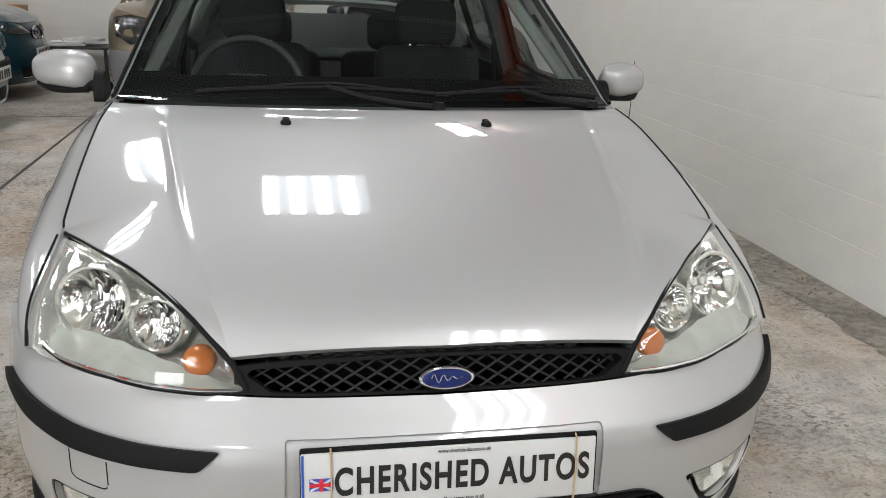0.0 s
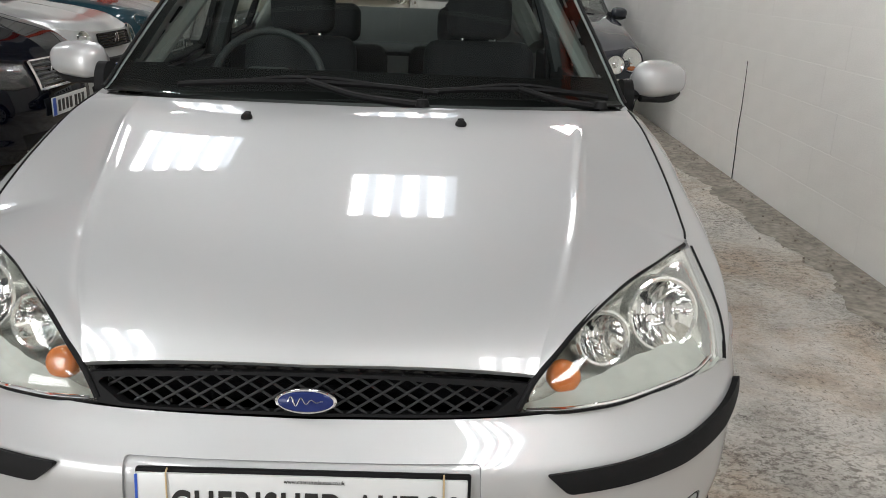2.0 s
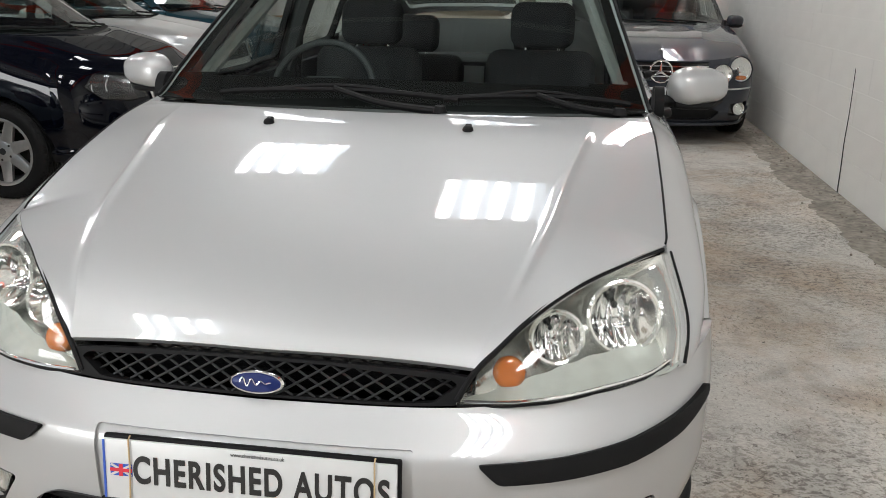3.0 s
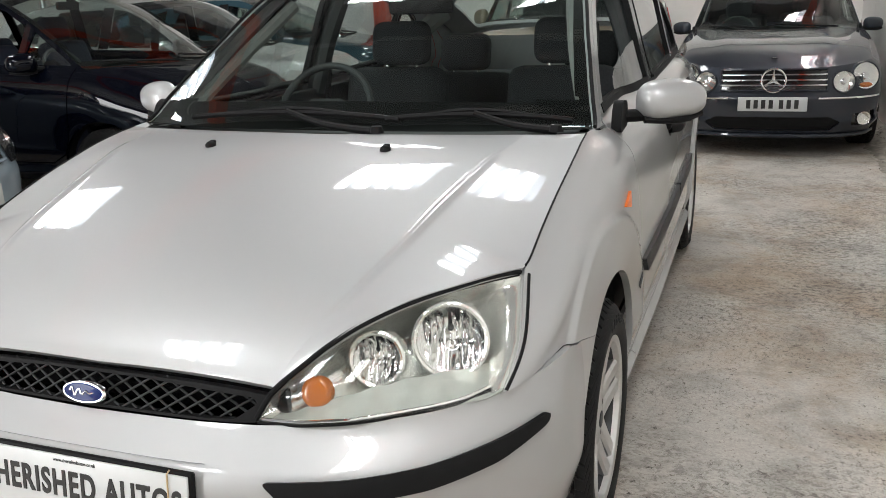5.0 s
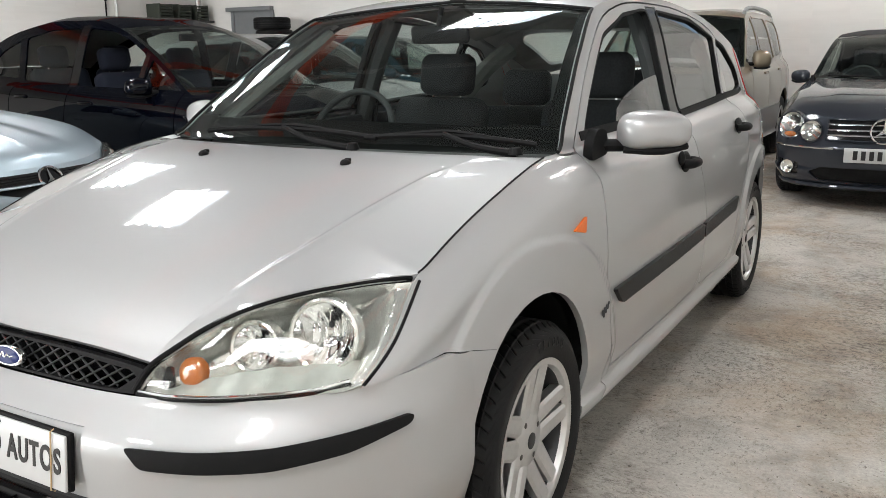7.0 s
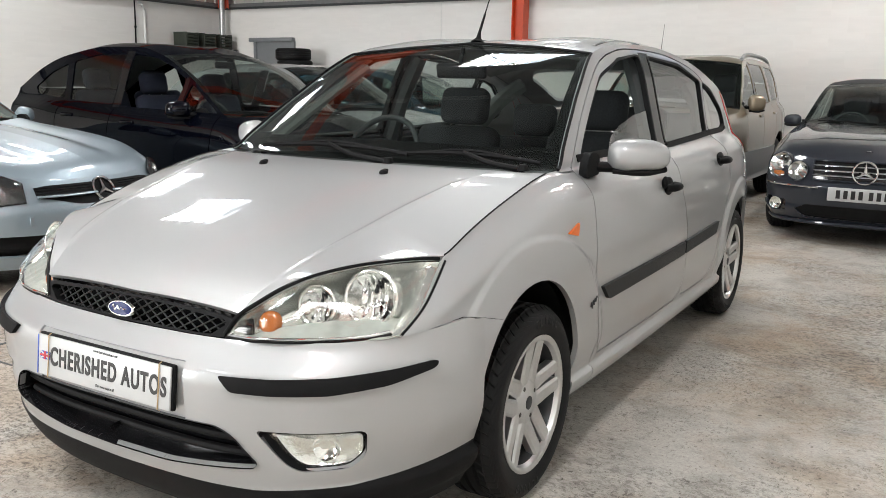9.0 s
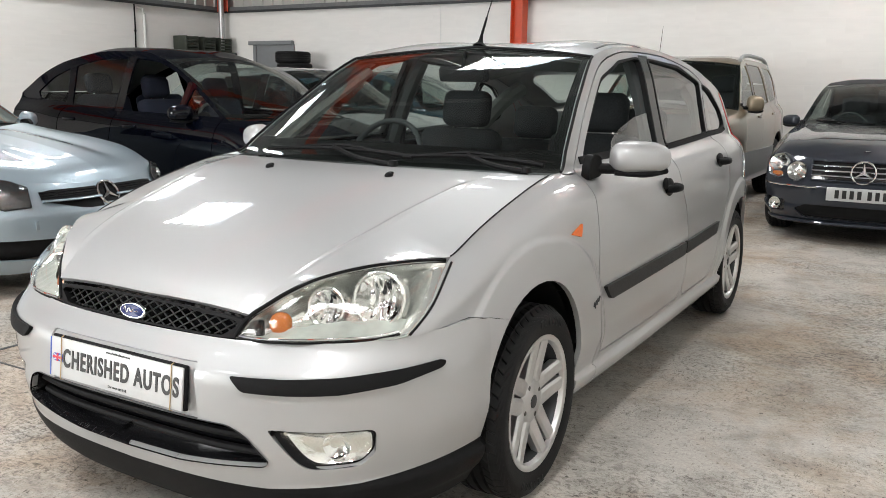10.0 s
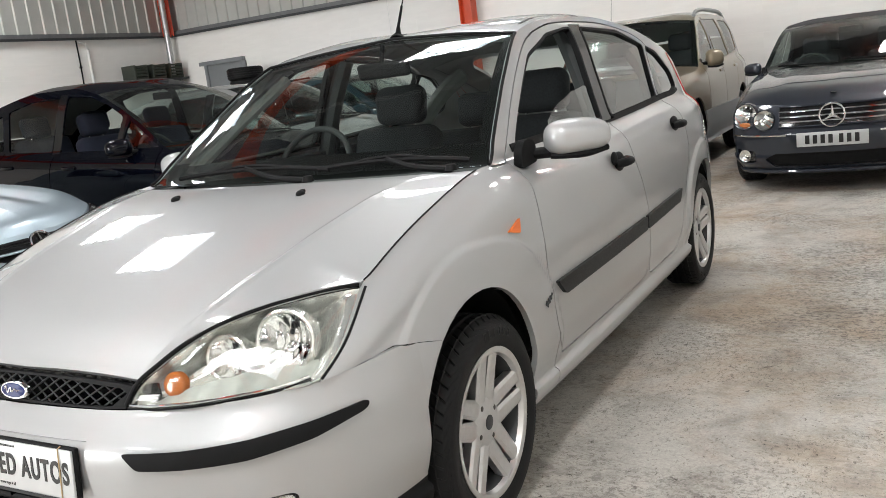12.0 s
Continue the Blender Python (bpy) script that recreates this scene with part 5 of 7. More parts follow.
        part("indicator", flip(lathe([(0, 0.003), (0.019, 0.0025), (0.026, 0.0), (0.0285, -0.004), (0.029, -0.02)], 32, look(ic, ic + Vector((0.15, -1, 0.3))) @ pose(0, 0, 0, 180))), AMBER, lamp, "amber indicator")
    # grille
    gt = along([(0, -0.028, 0.712), (0.2, -0.026, 0.709), (0.3, -0.023, 0.705), (0.366, -0.0185, 0.698)], 40)
    gb = along([(0, -0.05, 0.645), (0.2, -0.047, 0.647), (0.30, -0.042, 0.65), (0.343, -0.036, 0.652)], 40)
    rows = np.linspace(0, 1, 14)[None, :, None]
    G = gt[:, None] * (1 - rows) + gb[:, None] * rows
    gbm = sheet(G, flip=True)
    hole = cut(gbm, rounded([(-0.2, 0.7075), (0.12, 0.7055), (0.335, 0.6935), (0.346, 0.684), (0.305, 0.6555), (0.25, 0.652), (-0.2, 0.6485)], 0.005), (0, 2))
    bmesh.ops.delete(gbm, geom=hole, context="FACES")
    gr = part("grille", rim(both(gbm), 0.03), BLACK, car, "black lattice grille")
    part("grille_backing", box(-0.37, 0.37, 0.03, 0.045, 0.63, 0.715), GLOSSBLACK, gr)

    def in_hole(x, z):
        ax = abs(x)
        return 0.645 + 0.008 * (ax / 0.33) ** 2 < z < 0.711 - 0.0135 * (ax / 0.33) ** 2 and ax < 0.35 - max(0, 0.682 - z) * 1.2
    for d in (1, -1):
        for k in range(-14, 15):
            pts = []
            for z in np.linspace(0.648, 0.708, 26):
                x = k * 0.04 + d * (z - 0.68) * 1.75
                if in_hole(x, z):
                    y = -0.024 - 0.024 * (0.71 - z) / 0.065 + 0.028 * (abs(x) / 0.36) ** 2.6
                    pts.append((x, y + (0.004 if d > 0 else 0.006), z))
            if len(pts) > 3:
                part("grille_bar", tube([pts[0], pts[len(pts) // 2], pts[-1]], 0.0025, 6), TRIM, gr)
    m = pose(0, -0.06, 0.6785, 76)
    badge = part("badge", lathe([(0.0, 0.006), (0.046, 0.006), (0.0495, 0.003), (0.0495, -0.006)], 40, m @ Matrix.Diagonal((1.0, 0.42, 1, 1))), CHROME, gr, "blue oval badge with chrome rim")
    part("badge_field", lathe([(0.0, 0.0085), (0.04, 0.0082), (0.0445, 0.006)], 40, m @ Matrix.Diagonal((1.0, 0.385, 1, 1))), OVALBLUE, badge)
    mark = [m @ Vector((-0.028 + 0.056 * q, (0.0045 + 0.0035 * math.cos(3.1 * q)) * math.sin(q * 21) + 0.001, 0.0092)) for q in np.linspace(0, 1, 60)]
    part("badge_mark", tube(mark, 0.0013, 6), CHROME, badge)
    # number plate
    pm = pose(0.002, -0.136, 0.53, -6)
    pl = part("number_plate", block(0.52, 0.007, 0.111, pm, 0.003), PLATEWHITE, bp, "white dealer plate with black lettering")
    part("plate_holder", block(0.527, 0.012, 0.117, pm @ pose(0.002, 0.0095, 0.002), 0.004), BLACK, pl)
    face = pm @ pose(0, -0.0042, 0, 90)
    words("CHERISHED AUTOS", 0.069, PLATEBLACK, face @ pose(0.022, 0.0, 0), pl, "plate_lettering", width=0.452, bold=0.026, spaced=1.16)
    words("www.cherishedautos.co.uk", 0.0105, PLATEBLACK, face @ pose(0.02, 0.047, 0), pl, "plate_small_lettering", width=0.095, depth=0.0003)
    words("Our name says it all", 0.0105, PLATEBLACK, face @ pose(0.02, -0.043, 0), pl, "plate_small_lettering", width=0.072, depth=0.0003)
    part("plate_edge_band", block(0.004, 0.001, 0.108, pm @ pose(-0.257, -0.0042, 0)), PLATEBLUE, pl)
    fl = part("plate_flag", block(0.04, 0.001, 0.022, pm @ pose(-0.226, -0.0042, 0)), PLATEBLUE, pl, "small union flag")
    for ang in (28, -28):
        part("flag_saltire", block(0.042, 0.001, 0.004, pm @ pose(-0.226, -0.0049, 0, 0, ang, 0)), PLATEWHITE, fl)
    part("flag_cross", block(0.04, 0.001, 0.006, pm @ pose(-0.226, -0.0055, 0)), FLAGRED, fl)
    part("flag_upright", block(0.007, 0.001, 0.022, pm @ pose(-0.226, -0.0058, 0)), FLAGRED, fl)
    for x in (-0.21, 0.222):
        part("rubber_band", tube([pm @ Vector(p) for p in ((x, 0.002, 0.062), (x, -0.006, 0.058), (x + 0.001, -0.0065, 0.0), (x - 0.001, -0.006, -0.058), (x, 0.002, -0.062))], 0.0016, 6), BAND, pl, "tan rubber band")
    # windscreen, scuttle and wipers
    W = S.screen(60, 60, bulge=0.025)
    screen = part("windscreen", both(sheet(W)), SCREEN, car, "raked windscreen")
    # black printed border
    bd = sheet(W)
    offset(bd, -0.004)
    gone = []
    for f in bd.faces:
        c = f.calc_center_median()
        i = np.argmin(np.sum((W - np.array(c)) ** 2, -1))
        ui, vi = divmod(i, 60)
        if ui < 56 and 8 < vi < 57:
            gone.append(f)
    bmesh.ops.delete(bd, geom=gone, context="FACES")
    part("windscreen_border", both(bd), SCREENBAND, screen)
    edge = [tuple(p) for p in W[-1]]
    for s, sg in ((0, 1), (1, -1)):
        part("pillar_seal", tube([(sg * (p[0] + 0.002), p[1], p[2] + 0.003) for p in edge], 0.0055, 8), BLACK, screen)
    head = [(-p[0], p[1], p[2] + 0.003) for p in W[::-1, -1]] + [(p[0], p[1], p[2] + 0.003) for p in W[1:, -1]]
    part("roof_seal", tube(head, 0.006, 8), BLACK, screen)
    back = P[:, -1]
    cowl = np.stack([back, back * [1, 1, 1] + [0, 0.02, -0.012], W[np.linspace(0, 59, P.shape[0]).astype(int), 0] + [0, 0.01, -0.012]], 1)
    cw = part("scuttle", both(sheet(cowl)), BLACK, car, "black plastic scuttle panel")
    def glass_at(x, v, up=0.0):
        i = int(np.argmin(abs(W[:, 0, 0] - abs(x))))
        p = W[i, v]
        return Vector((x, p[1] - 0.012, p[2] + 0.012 + up))
    for x0, x1, xp in ((-0.5, 0.2, 0.16), (0.16, 0.67, 0.64)):
        mid = (x0 + x1) / 2
        rise = lambda q: 0.028 * math.sin(math.pi * q) ** 0.8
        blade = [glass_at(x0 + (x1 - x0) * q, 2, rise(q) * 0.55) + Vector((0, rise(q) * 0.6, 0)) for q in np.linspace(0, 1, 18)]
        arm = part("wiper_arm", tube(along([glass_at(xp, 0, -0.012) + Vector((0, -0.025, 0)), glass_at(xp * 0.5 + mid * 0.5, 0, 0.004) + Vector((0, -0.01, 0)), glass_at(mid, 2, rise(0.5) * 0.6 + 0.005)], 12), 0.012, 8, 0.008), BLACK, cw, "black wiper arm")
        part("wiper_pivot", lathe([(0, 0.02), (0.014, 0.018), (0.02, 0.0)], 20, pose(*(glass_at(xp, 0, -0.012) + Vector((0, -0.035, 0))))), BLACK, arm)
        part("wiper_blade", tube(blade, 0.0085, 6), BLACK, arm)
        bow = [glass_at(x0 + (x1 - x0) * q, 2, rise(q) * 0.55 + 0.012 * math.sin(math.pi * (q - 0.2) / 0.6)) + Vector((0, rise(q) * 0.6, 0)) for q in np.linspace(0.2, 0.8, 12)]
        part("wiper_bridge", tube(bow, 0.0055, 6), BLACK, arm)
    # roof with ditch lines, rear window in its tail
    R = S.roof(m=90)
    rf = sheet(R)
    rear = lifted(rf, cut(rf, rounded([(-0.3, 3.36), (0.44, 3.40), (0.50, 3.5), (0.48, 3.86), (-0.3, 3.9)], 0.04), (0, 1)))
    ditch = cut(rf, strip([(0.54, 1.86), (0.535, 2.0), (0.53, 2.4), (0.52, 2.8), (0.50, 3.2)], 0.012), (0, 1))
    dz = lifted(rf, ditch)
    roof = part("roof", rim(both(rf), 0.02), SILVER, car)
    offset(dz, -0.003)
    part("roof_ditch", joined(dz), BLACK, roof)
    part("roof_ditch", mirrored(dz), BLACK, roof)
    part("tailgate_window", both(rear), GLASS, car, "rear window")
    am = pose(0.0, 1.86, 1.46)
    ant = part("aerial", lathe([(0.0, 0.05), (0.007, 0.048), (0.012, 0.02), (0.028, 0.006), (0.032, 0.0)], 20, am @ pose(0, 0, -0.002, -18)), BLACK, roof, "black roof aerial")
    part("aerial_mast", tube([(0, 1.872, 1.50), (0, 1.92, 1.585)], 0.0065, 8, 0.005), BLACK, ant)
    part("aerial_whip", tube([(0, 1.92, 1.585), (0, 2.16, 2.0)], 0.003, 6, 0.0012), BLACK, ant)
    lining = np.array(R)[:, :62] - [0, 0, 0.03]
    part("headlining", both(sheet(lining, flip=True)), CREAM, roof)
    # tail
    tg = part("tailgate", both(S.rear()), SILVER, car)
    lampz = S.side(150, 70)
    tl = lifted(lampz, cut(lampz, [(3.5, 1.27), (3.58, 1.24), (3.76, 1.12), (3.86, 0.95), (3.8, 0.95), (3.68, 1.1)]))
    for s in (0, 1):
        part("tail_lamp", (mirrored if s else joined)(rim(offset(tl.copy(), 0.004), 0.008)), RED, car, "red tall tail lamp")
    # cabin
    for s in (-1, 1):
        seat(pose(s * 0.37, 2.0, 0.15), car, FABRIC, name="front_seat")
        seat(pose(s * 0.33, 2.78, 0.06), car, FABRIC, name="rear_seat", wide=0.6)
    part("cabin_floor", box(-0.72, 0.72, 0.9, 3.7, 0.22, 0.26), BLACK, car)
    part("parcel_shelf", box(-0.6, 0.6, 3.1, 3.7, 0.93, 0.95, 0.006), FABRIC, car)
    dash = np.array([[(x, 1.09 + 0.47 * v, 0.945 + 0.035 * math.sin(math.pi * v) - 0.10 * max(0, v - 0.75) * 4 * 0.4 + (0.045 * math.exp(-((x + 0.36) / 0.2) ** 2) * math.sin(math.pi * min(1, v * 1.15)))) for v in np.linspace(0, 1, 16)] for x in np.linspace(-0.66, 0.66, 40)])
    d = part("dashboard", sheet(dash), DASH, car)
    part("dash_front", box(-0.69, 0.69, 1.46, 1.57, 0.5, 0.92, 0.03), DASH, d)
    steering(pose(-0.38, 1.67, 0.962, 62), car)
    part("interior_mirror", block(0.24, 0.03, 0.065, pose(0.0, 1.72, 1.335, 10), 0.014, 3), BLACK, car)
    part("mirror_stalk", tube([(0, 1.71, 1.36), (0, 1.735, 1.43)], 0.009, 8), BLACK, car)
    for s, sg in ((0, 1), (1, -1)):
        pil = tube(along([(sg * 0.68, 1.235, 1.0), (sg * 0.595, 1.5, 1.185), (sg * 0.53, 1.765, 1.345)], 10), 0.024, 8)
        part("pillar_trim", pil, CREAM, car)
        part("door_card", box(sg * 0.70 - 0.02, sg * 0.70 + 0.02, 1.25, 2.95, 0.35, 1.0, 0.01), FABRIC, car)
        part("centre_pillar", tube(along([(sg * 0.70, 2.2, 0.98), (sg * 0.63, 2.23, 1.22), (sg * 0.555, 2.26, 1.41)], 8), 0.04, 8), DASH, car)
        part("rear_pillar_trim", tube(along([(sg * 0.70, 3.1, 1.0), (sg * 0.6, 3.3, 1.2), (sg * 0.52, 3.4, 1.28)], 8), 0.05, 8), CREAM, car)
        belt_pts = along([(sg * 0.615, 2.24, 1.3), (sg * 0.645, 2.22, 1.0), (sg * 0.66, 2.2, 0.6)], 8)
        part("seat_belt", tube(belt_pts, 0.012, 6), BLACK, car)
    # mirrors and wheels
    door_mirror(pose(0.77, 1.31, 1.018), made["front_door", 0], SILVER, swept=40)
    left = door_mirror(Matrix.Diagonal((-1, 1, 1, 1)) @ pose(0.795, 1.31, 1.018), made["front_door", 1], SILVER)
    for s in (1, -1):
        for y in (FRONT_AXLE, REAR_AXLE):
            m = pose(s * 0.742, y, WHEEL_Z) @ Matrix.Rotation(radians(90 * s), 4, "Y")
            spoke_wheel(m, 0.302, 0.203, 0.195, 5, True, car, lettered=(s == 1))
        for cy, cz, r in wells:
            wheel_well(cy, cz, r + 0.004, s * 0.80, s * 0.5, car)
    # floor pan and inner dark hull behind the shut lines
    part("underbody", box(-0.6, 0.6, 0.25, 3.9, 0.19, 0.27, 0.03), BLACK, car)
    part("engine_bay", box(-0.36, 0.36, 0.2, 1.0, 0.28, 0.62, 0.03), GLOSSBLACK, car)
    for sg in (1, -1):
        part("inner_sill", box(sg * 0.66 - 0.05, sg * 0.66 + 0.05, 1.15, 3.05, 0.2, 0.42, 0.02), BLACK, car)
        script = [(sg * (float(S.x(1.165, 0.565)) + 0.002), 1.14 + 0.055 * q, 0.552 + 0.022 * q + (0.013 - 0.007 * q) * math.sin(q * 22)) for q in np.linspace(0, 1, 50)]
        part("trim_badge", tube(script, 0.0022, 6), DARKSTEEL, made["front_wing", 0 if sg > 0 else 1], "dark squiggle badge")
    return car


hatchback()


# ---- the other cars: one builder, each with its own lines ----
def parked_car(m, label, mat, spec):
    """A parked car from its lines. Returns the thing, its shell and the named panels."""
    m = pose(0, 0, FLOOR) @ m
    car = thing("car", m, label, "car", spec.get("group", "parked cars"))
    S = Shell(**spec["shell"])
    side = S.side(spec.get("nu", 90), spec.get("nv", 44))
    for cy, cz, r in spec["arches"]:
        bmesh.ops.delete(side, geom=cut(side, arch(cy, cz, r, 0.1, 22)), context="FACES")
    # the nose is its own surface
    yj = S.y_join
    bmesh.ops.delete(side, geom=cut(side, [(-0.5, 0), (yj, 0), (yj, 2), (-0.5, 2)]), context="FACES")
    lowers = cut(side, [(yj - 0.01, 0.0), (S.y1 + 0.1, 0.0), (S.y1 + 0.1, spec.get("clad", 0.0)), (yj - 0.01, spec.get("clad", 0.0))]) if spec.get("clad") else None
    clad = lifted(side, lowers) if lowers else None
    panes = [lifted(side, cut(side, rounded(p, 0.025, 3))) for p in spec["panes"]]
    dark = [lifted(side, cut(side, p)) for p in spec.get("dark", ())]
    for line in spec["lines"]:
        bmesh.ops.delete(side, geom=cut(side, strip(along(line, len(line) * 2 + 1), 0.008)), context="FACES")
    half = rim(side, 0.015)
    made = {}
    for s in (0, 1):
        f = mirrored if s else joined
        made[s] = part("body_side", f(half), mat, car)
        for i, p in enumerate(panes):
            if i in spec.get("open_panes", ()) and s == spec.get("open_side", 1):
                continue
            part("side_window", f(offset(p.copy(), -0.008)), spec.get("glass", GLASS), made[s])
        for d in dark:
            part("window_frame", f(offset(d.copy(), -0.003)), GLOSSBLACK, made[s])
        if clad:
            part("lower_cladding", f(rim(offset(clad.copy(), 0.008), 0.02)), GREYCLAD, made[s])
    # nose and bonnet
    zt = spec["nose_z"]
    top = zt if callable(zt) else (lambda s: zt)
    nose = S.front(spec.get("nose_low", 0.18), top, 44, 36)
    gone = {}
    for nm, poly in spec.get("nose_cuts", {}).items():
        gone[nm] = lifted(nose, cut(nose, rounded(poly, 0.015, 3), (0, 2)))
    bump_low = None
    if spec.get("clad"):
        bump_low = lifted(nose, cut(nose, [(-0.1, 0), (1.2, 0), (1.2, spec["clad"]), (-0.1, spec["clad"])], (0, 2)))
    bp = part("front_bumper", rim(both(nose), 0.014), mat, car)
    if bump_low:
        part("lower_cladding", rim(both(bump_low), 0.014), GREYCLAD, bp)
    for nm, b in gone.items():
        look_mat, depth = spec["nose_mats"][nm]
        if spec["nose_twice"].get(nm):
            for s in (0, 1):
                part(nm, (mirrored if s else joined)(rim(offset(b.copy(), depth), 0.012)), look_mat, bp)
        else:
            part(nm, rim(both(offset(b.copy(), depth)), 0.012), look_mat, bp)
    row = S.wrap([top], S.nose, yj, 44)[0]
    outer = [tuple(p) for p in S.edge(yj, S.y_screen - 0.01, 10)]
    mid = [tuple(row[0])] + spec["bonnet_mid"]
    P = S.bonnet([tuple(p) for p in row[::4]] + [tuple(row[-1])], mid, 44, 40, outer=[tuple(row[-1])] + outer[1:], crown=spec.get("crown", 0.015))
    for u0, wid, hgt in spec.get("ridges", ()):
        u = np.linspace(0, 1, P.shape[0])[:, None]
        v = np.linspace(0, 1, P.shape[1])[None]
        P[..., 2] += hgt * (1 - smooth01(u, u0 - wid, u0 + wid)) * smooth01(v, 0.03, 0.3) * (1 - smooth01(v, 0.85, 1))
    bon = part("bonnet", rim(both(sheet(P)), 0.012), mat, car)
    # screen, roof, tail
    W = S.screen(30, 30)
    scr = part("windscreen", both(sheet(W)), spec.get("glass", GLASS), car)
    bd = offset(sheet(W), -0.004)
    kill = []
    for f in bd.faces:
        c = np.array(f.calc_center_median())
        i, j = divmod(int(np.argmin(np.sum((W - c) ** 2, -1))), 30)
        if i < 28 and 2 < j < 28:
            kill.append(f)
    bmesh.ops.delete(bd, geom=kill, context="FACES")
    part("windscreen_border", both(bd), SCREENBAND, scr)
    R = S.roof(m=44)
    rf = sheet(R)
    rear = None
    if spec.get("rear_glass"):
        rear = lifted(rf, cut(rf, rounded(spec["rear_glass"], 0.04, 3), (0, 1)))
    roof = part("roof", rim(both(rf), 0.015), spec.get("roof_mat", mat), car)
    if rear:
        part("rear_window", both(rear), GLASS, car)
    part("headlining", both(sheet(np.array(R) - [0, 0, 0.03], flip=True)), spec.get("lining", CREAM), roof)
    part("tail", both(S.rear(m=20, n=20)), mat, car)
    # scuttle and wipers
    back = P[:, -1]
    cowl = np.stack([back, W[np.linspace(0, 29, P.shape[0]).astype(int), 0] + [0, 0.005, -0.004]], 1)
    cw = part("scuttle", both(sheet(cowl)), BLACK, car)
    for x0, x1 in spec.get("wipers", ((-0.05, -0.6), (0.55, 0.0))):
        def on(x, v):
            p = W[int(np.argmin(abs(W[:, 0, 0] - abs(x)))), v]
            return Vector((x, p[1] - 0.012, p[2] + 0.012))
        part("wiper", tube([on(x0, 0), on((x0 + x1) / 2, 1), on(x1, 2)], 0.008, 6), BLACK, cw)
    # cabin
    sy, sz = spec["seats"]
    for s in (-1, 1):
        seat(pose(s * 0.36, sy, sz), car, spec.get("fabric", FABRIC), name="front_seat")
    if spec.get("rear_seats"):
        for s in (-1, 1):
            seat(pose(s * 0.33, spec["rear_seats"], sz + 0.03), car, spec.get("fabric", FABRIC), name="rear_seat", wide=0.58)
    wb = float(S.x(1.8, 0.7)) - 0.12
    part("cabin_floor", box(-wb, wb, S.y_screen - 0.3, S.y1 - 0.2, sz + 0.14, sz + 0.2), BLACK, car)
    dz = float(S.top(S.y_screen)) - 0.03
    part("dashboard", box(-wb, wb, S.y_screen - 0.05, S.y_screen + 0.42, dz - 0.35, dz, 0.05, 3), DASH, car)
    steering(pose(-0.36, S.y_screen + 0.5, dz - 0.02, 62), car)
    part("interior_mirror", block(0.22, 0.03, 0.06, pose(0.0, S.roof_mid[0][0] - 0.04, S.roof_mid[0][1] - 0.1), 0.012), BLACK, car)
    for sg in (1, -1):
        part("door_card", box(sg * wb - 0.02, sg * wb + 0.02, S.y_screen + 0.05, S.y1 - 0.9, sz + 0.2, dz, 0.01), spec.get("fabric", FABRIC), car)
    # mirrors, handles, wheels
    my, mz = spec["mirror"]
    mx = float(S.x(my, mz)) - 0.01
    for s in (0, 1):
        d = pose(mx, my, mz) if s == 0 else Matrix.Diagonal((-1, 1, 1, 1)) @ pose(mx, my, mz)
        door_mirror(d, made[s], spec.get("mirror_mat", mat), spec.get("mirror_size", (0.2, 0.12, 0.13)))
        for y, z in spec.get("handles", ()):
            x = float(S.x(y, z)) * (-1 if s else 1)
            part("door_handle", block(0.03, 0.16, 0.03, pose(x, y, z), 0.012), spec.get("handle_mat", mat), made[s])
    r, rr, w = spec["wheel"]
    for sg in (1, -1):
        for cy, cz, ra in spec["arches"]:
            xo = float(S.x(cy, 0.62)) - 0.015
            spoke_wheel(pose(sg * (xo - w / 2), cy, r - 0.002) @ Matrix.Rotation(radians(90 * sg), 4, "Y"), r, rr, w, *spec["spokes"], car)
            wheel_well(cy, cz, ra + 0.004, sg * (xo - 0.02), sg * 0.45, car)
    part("underbody", box(-wb + 0.1, wb - 0.1, 0.35, S.y1, 0.19, 0.27, 0.03), BLACK, car)
    part("engine_bay", box(-wb + 0.15, wb - 0.15, 0.3, S.y_screen - 0.1, 0.27, spec.get("bay", 0.58), 0.03), BLACK, car)
    return car, S, made, bp, bon


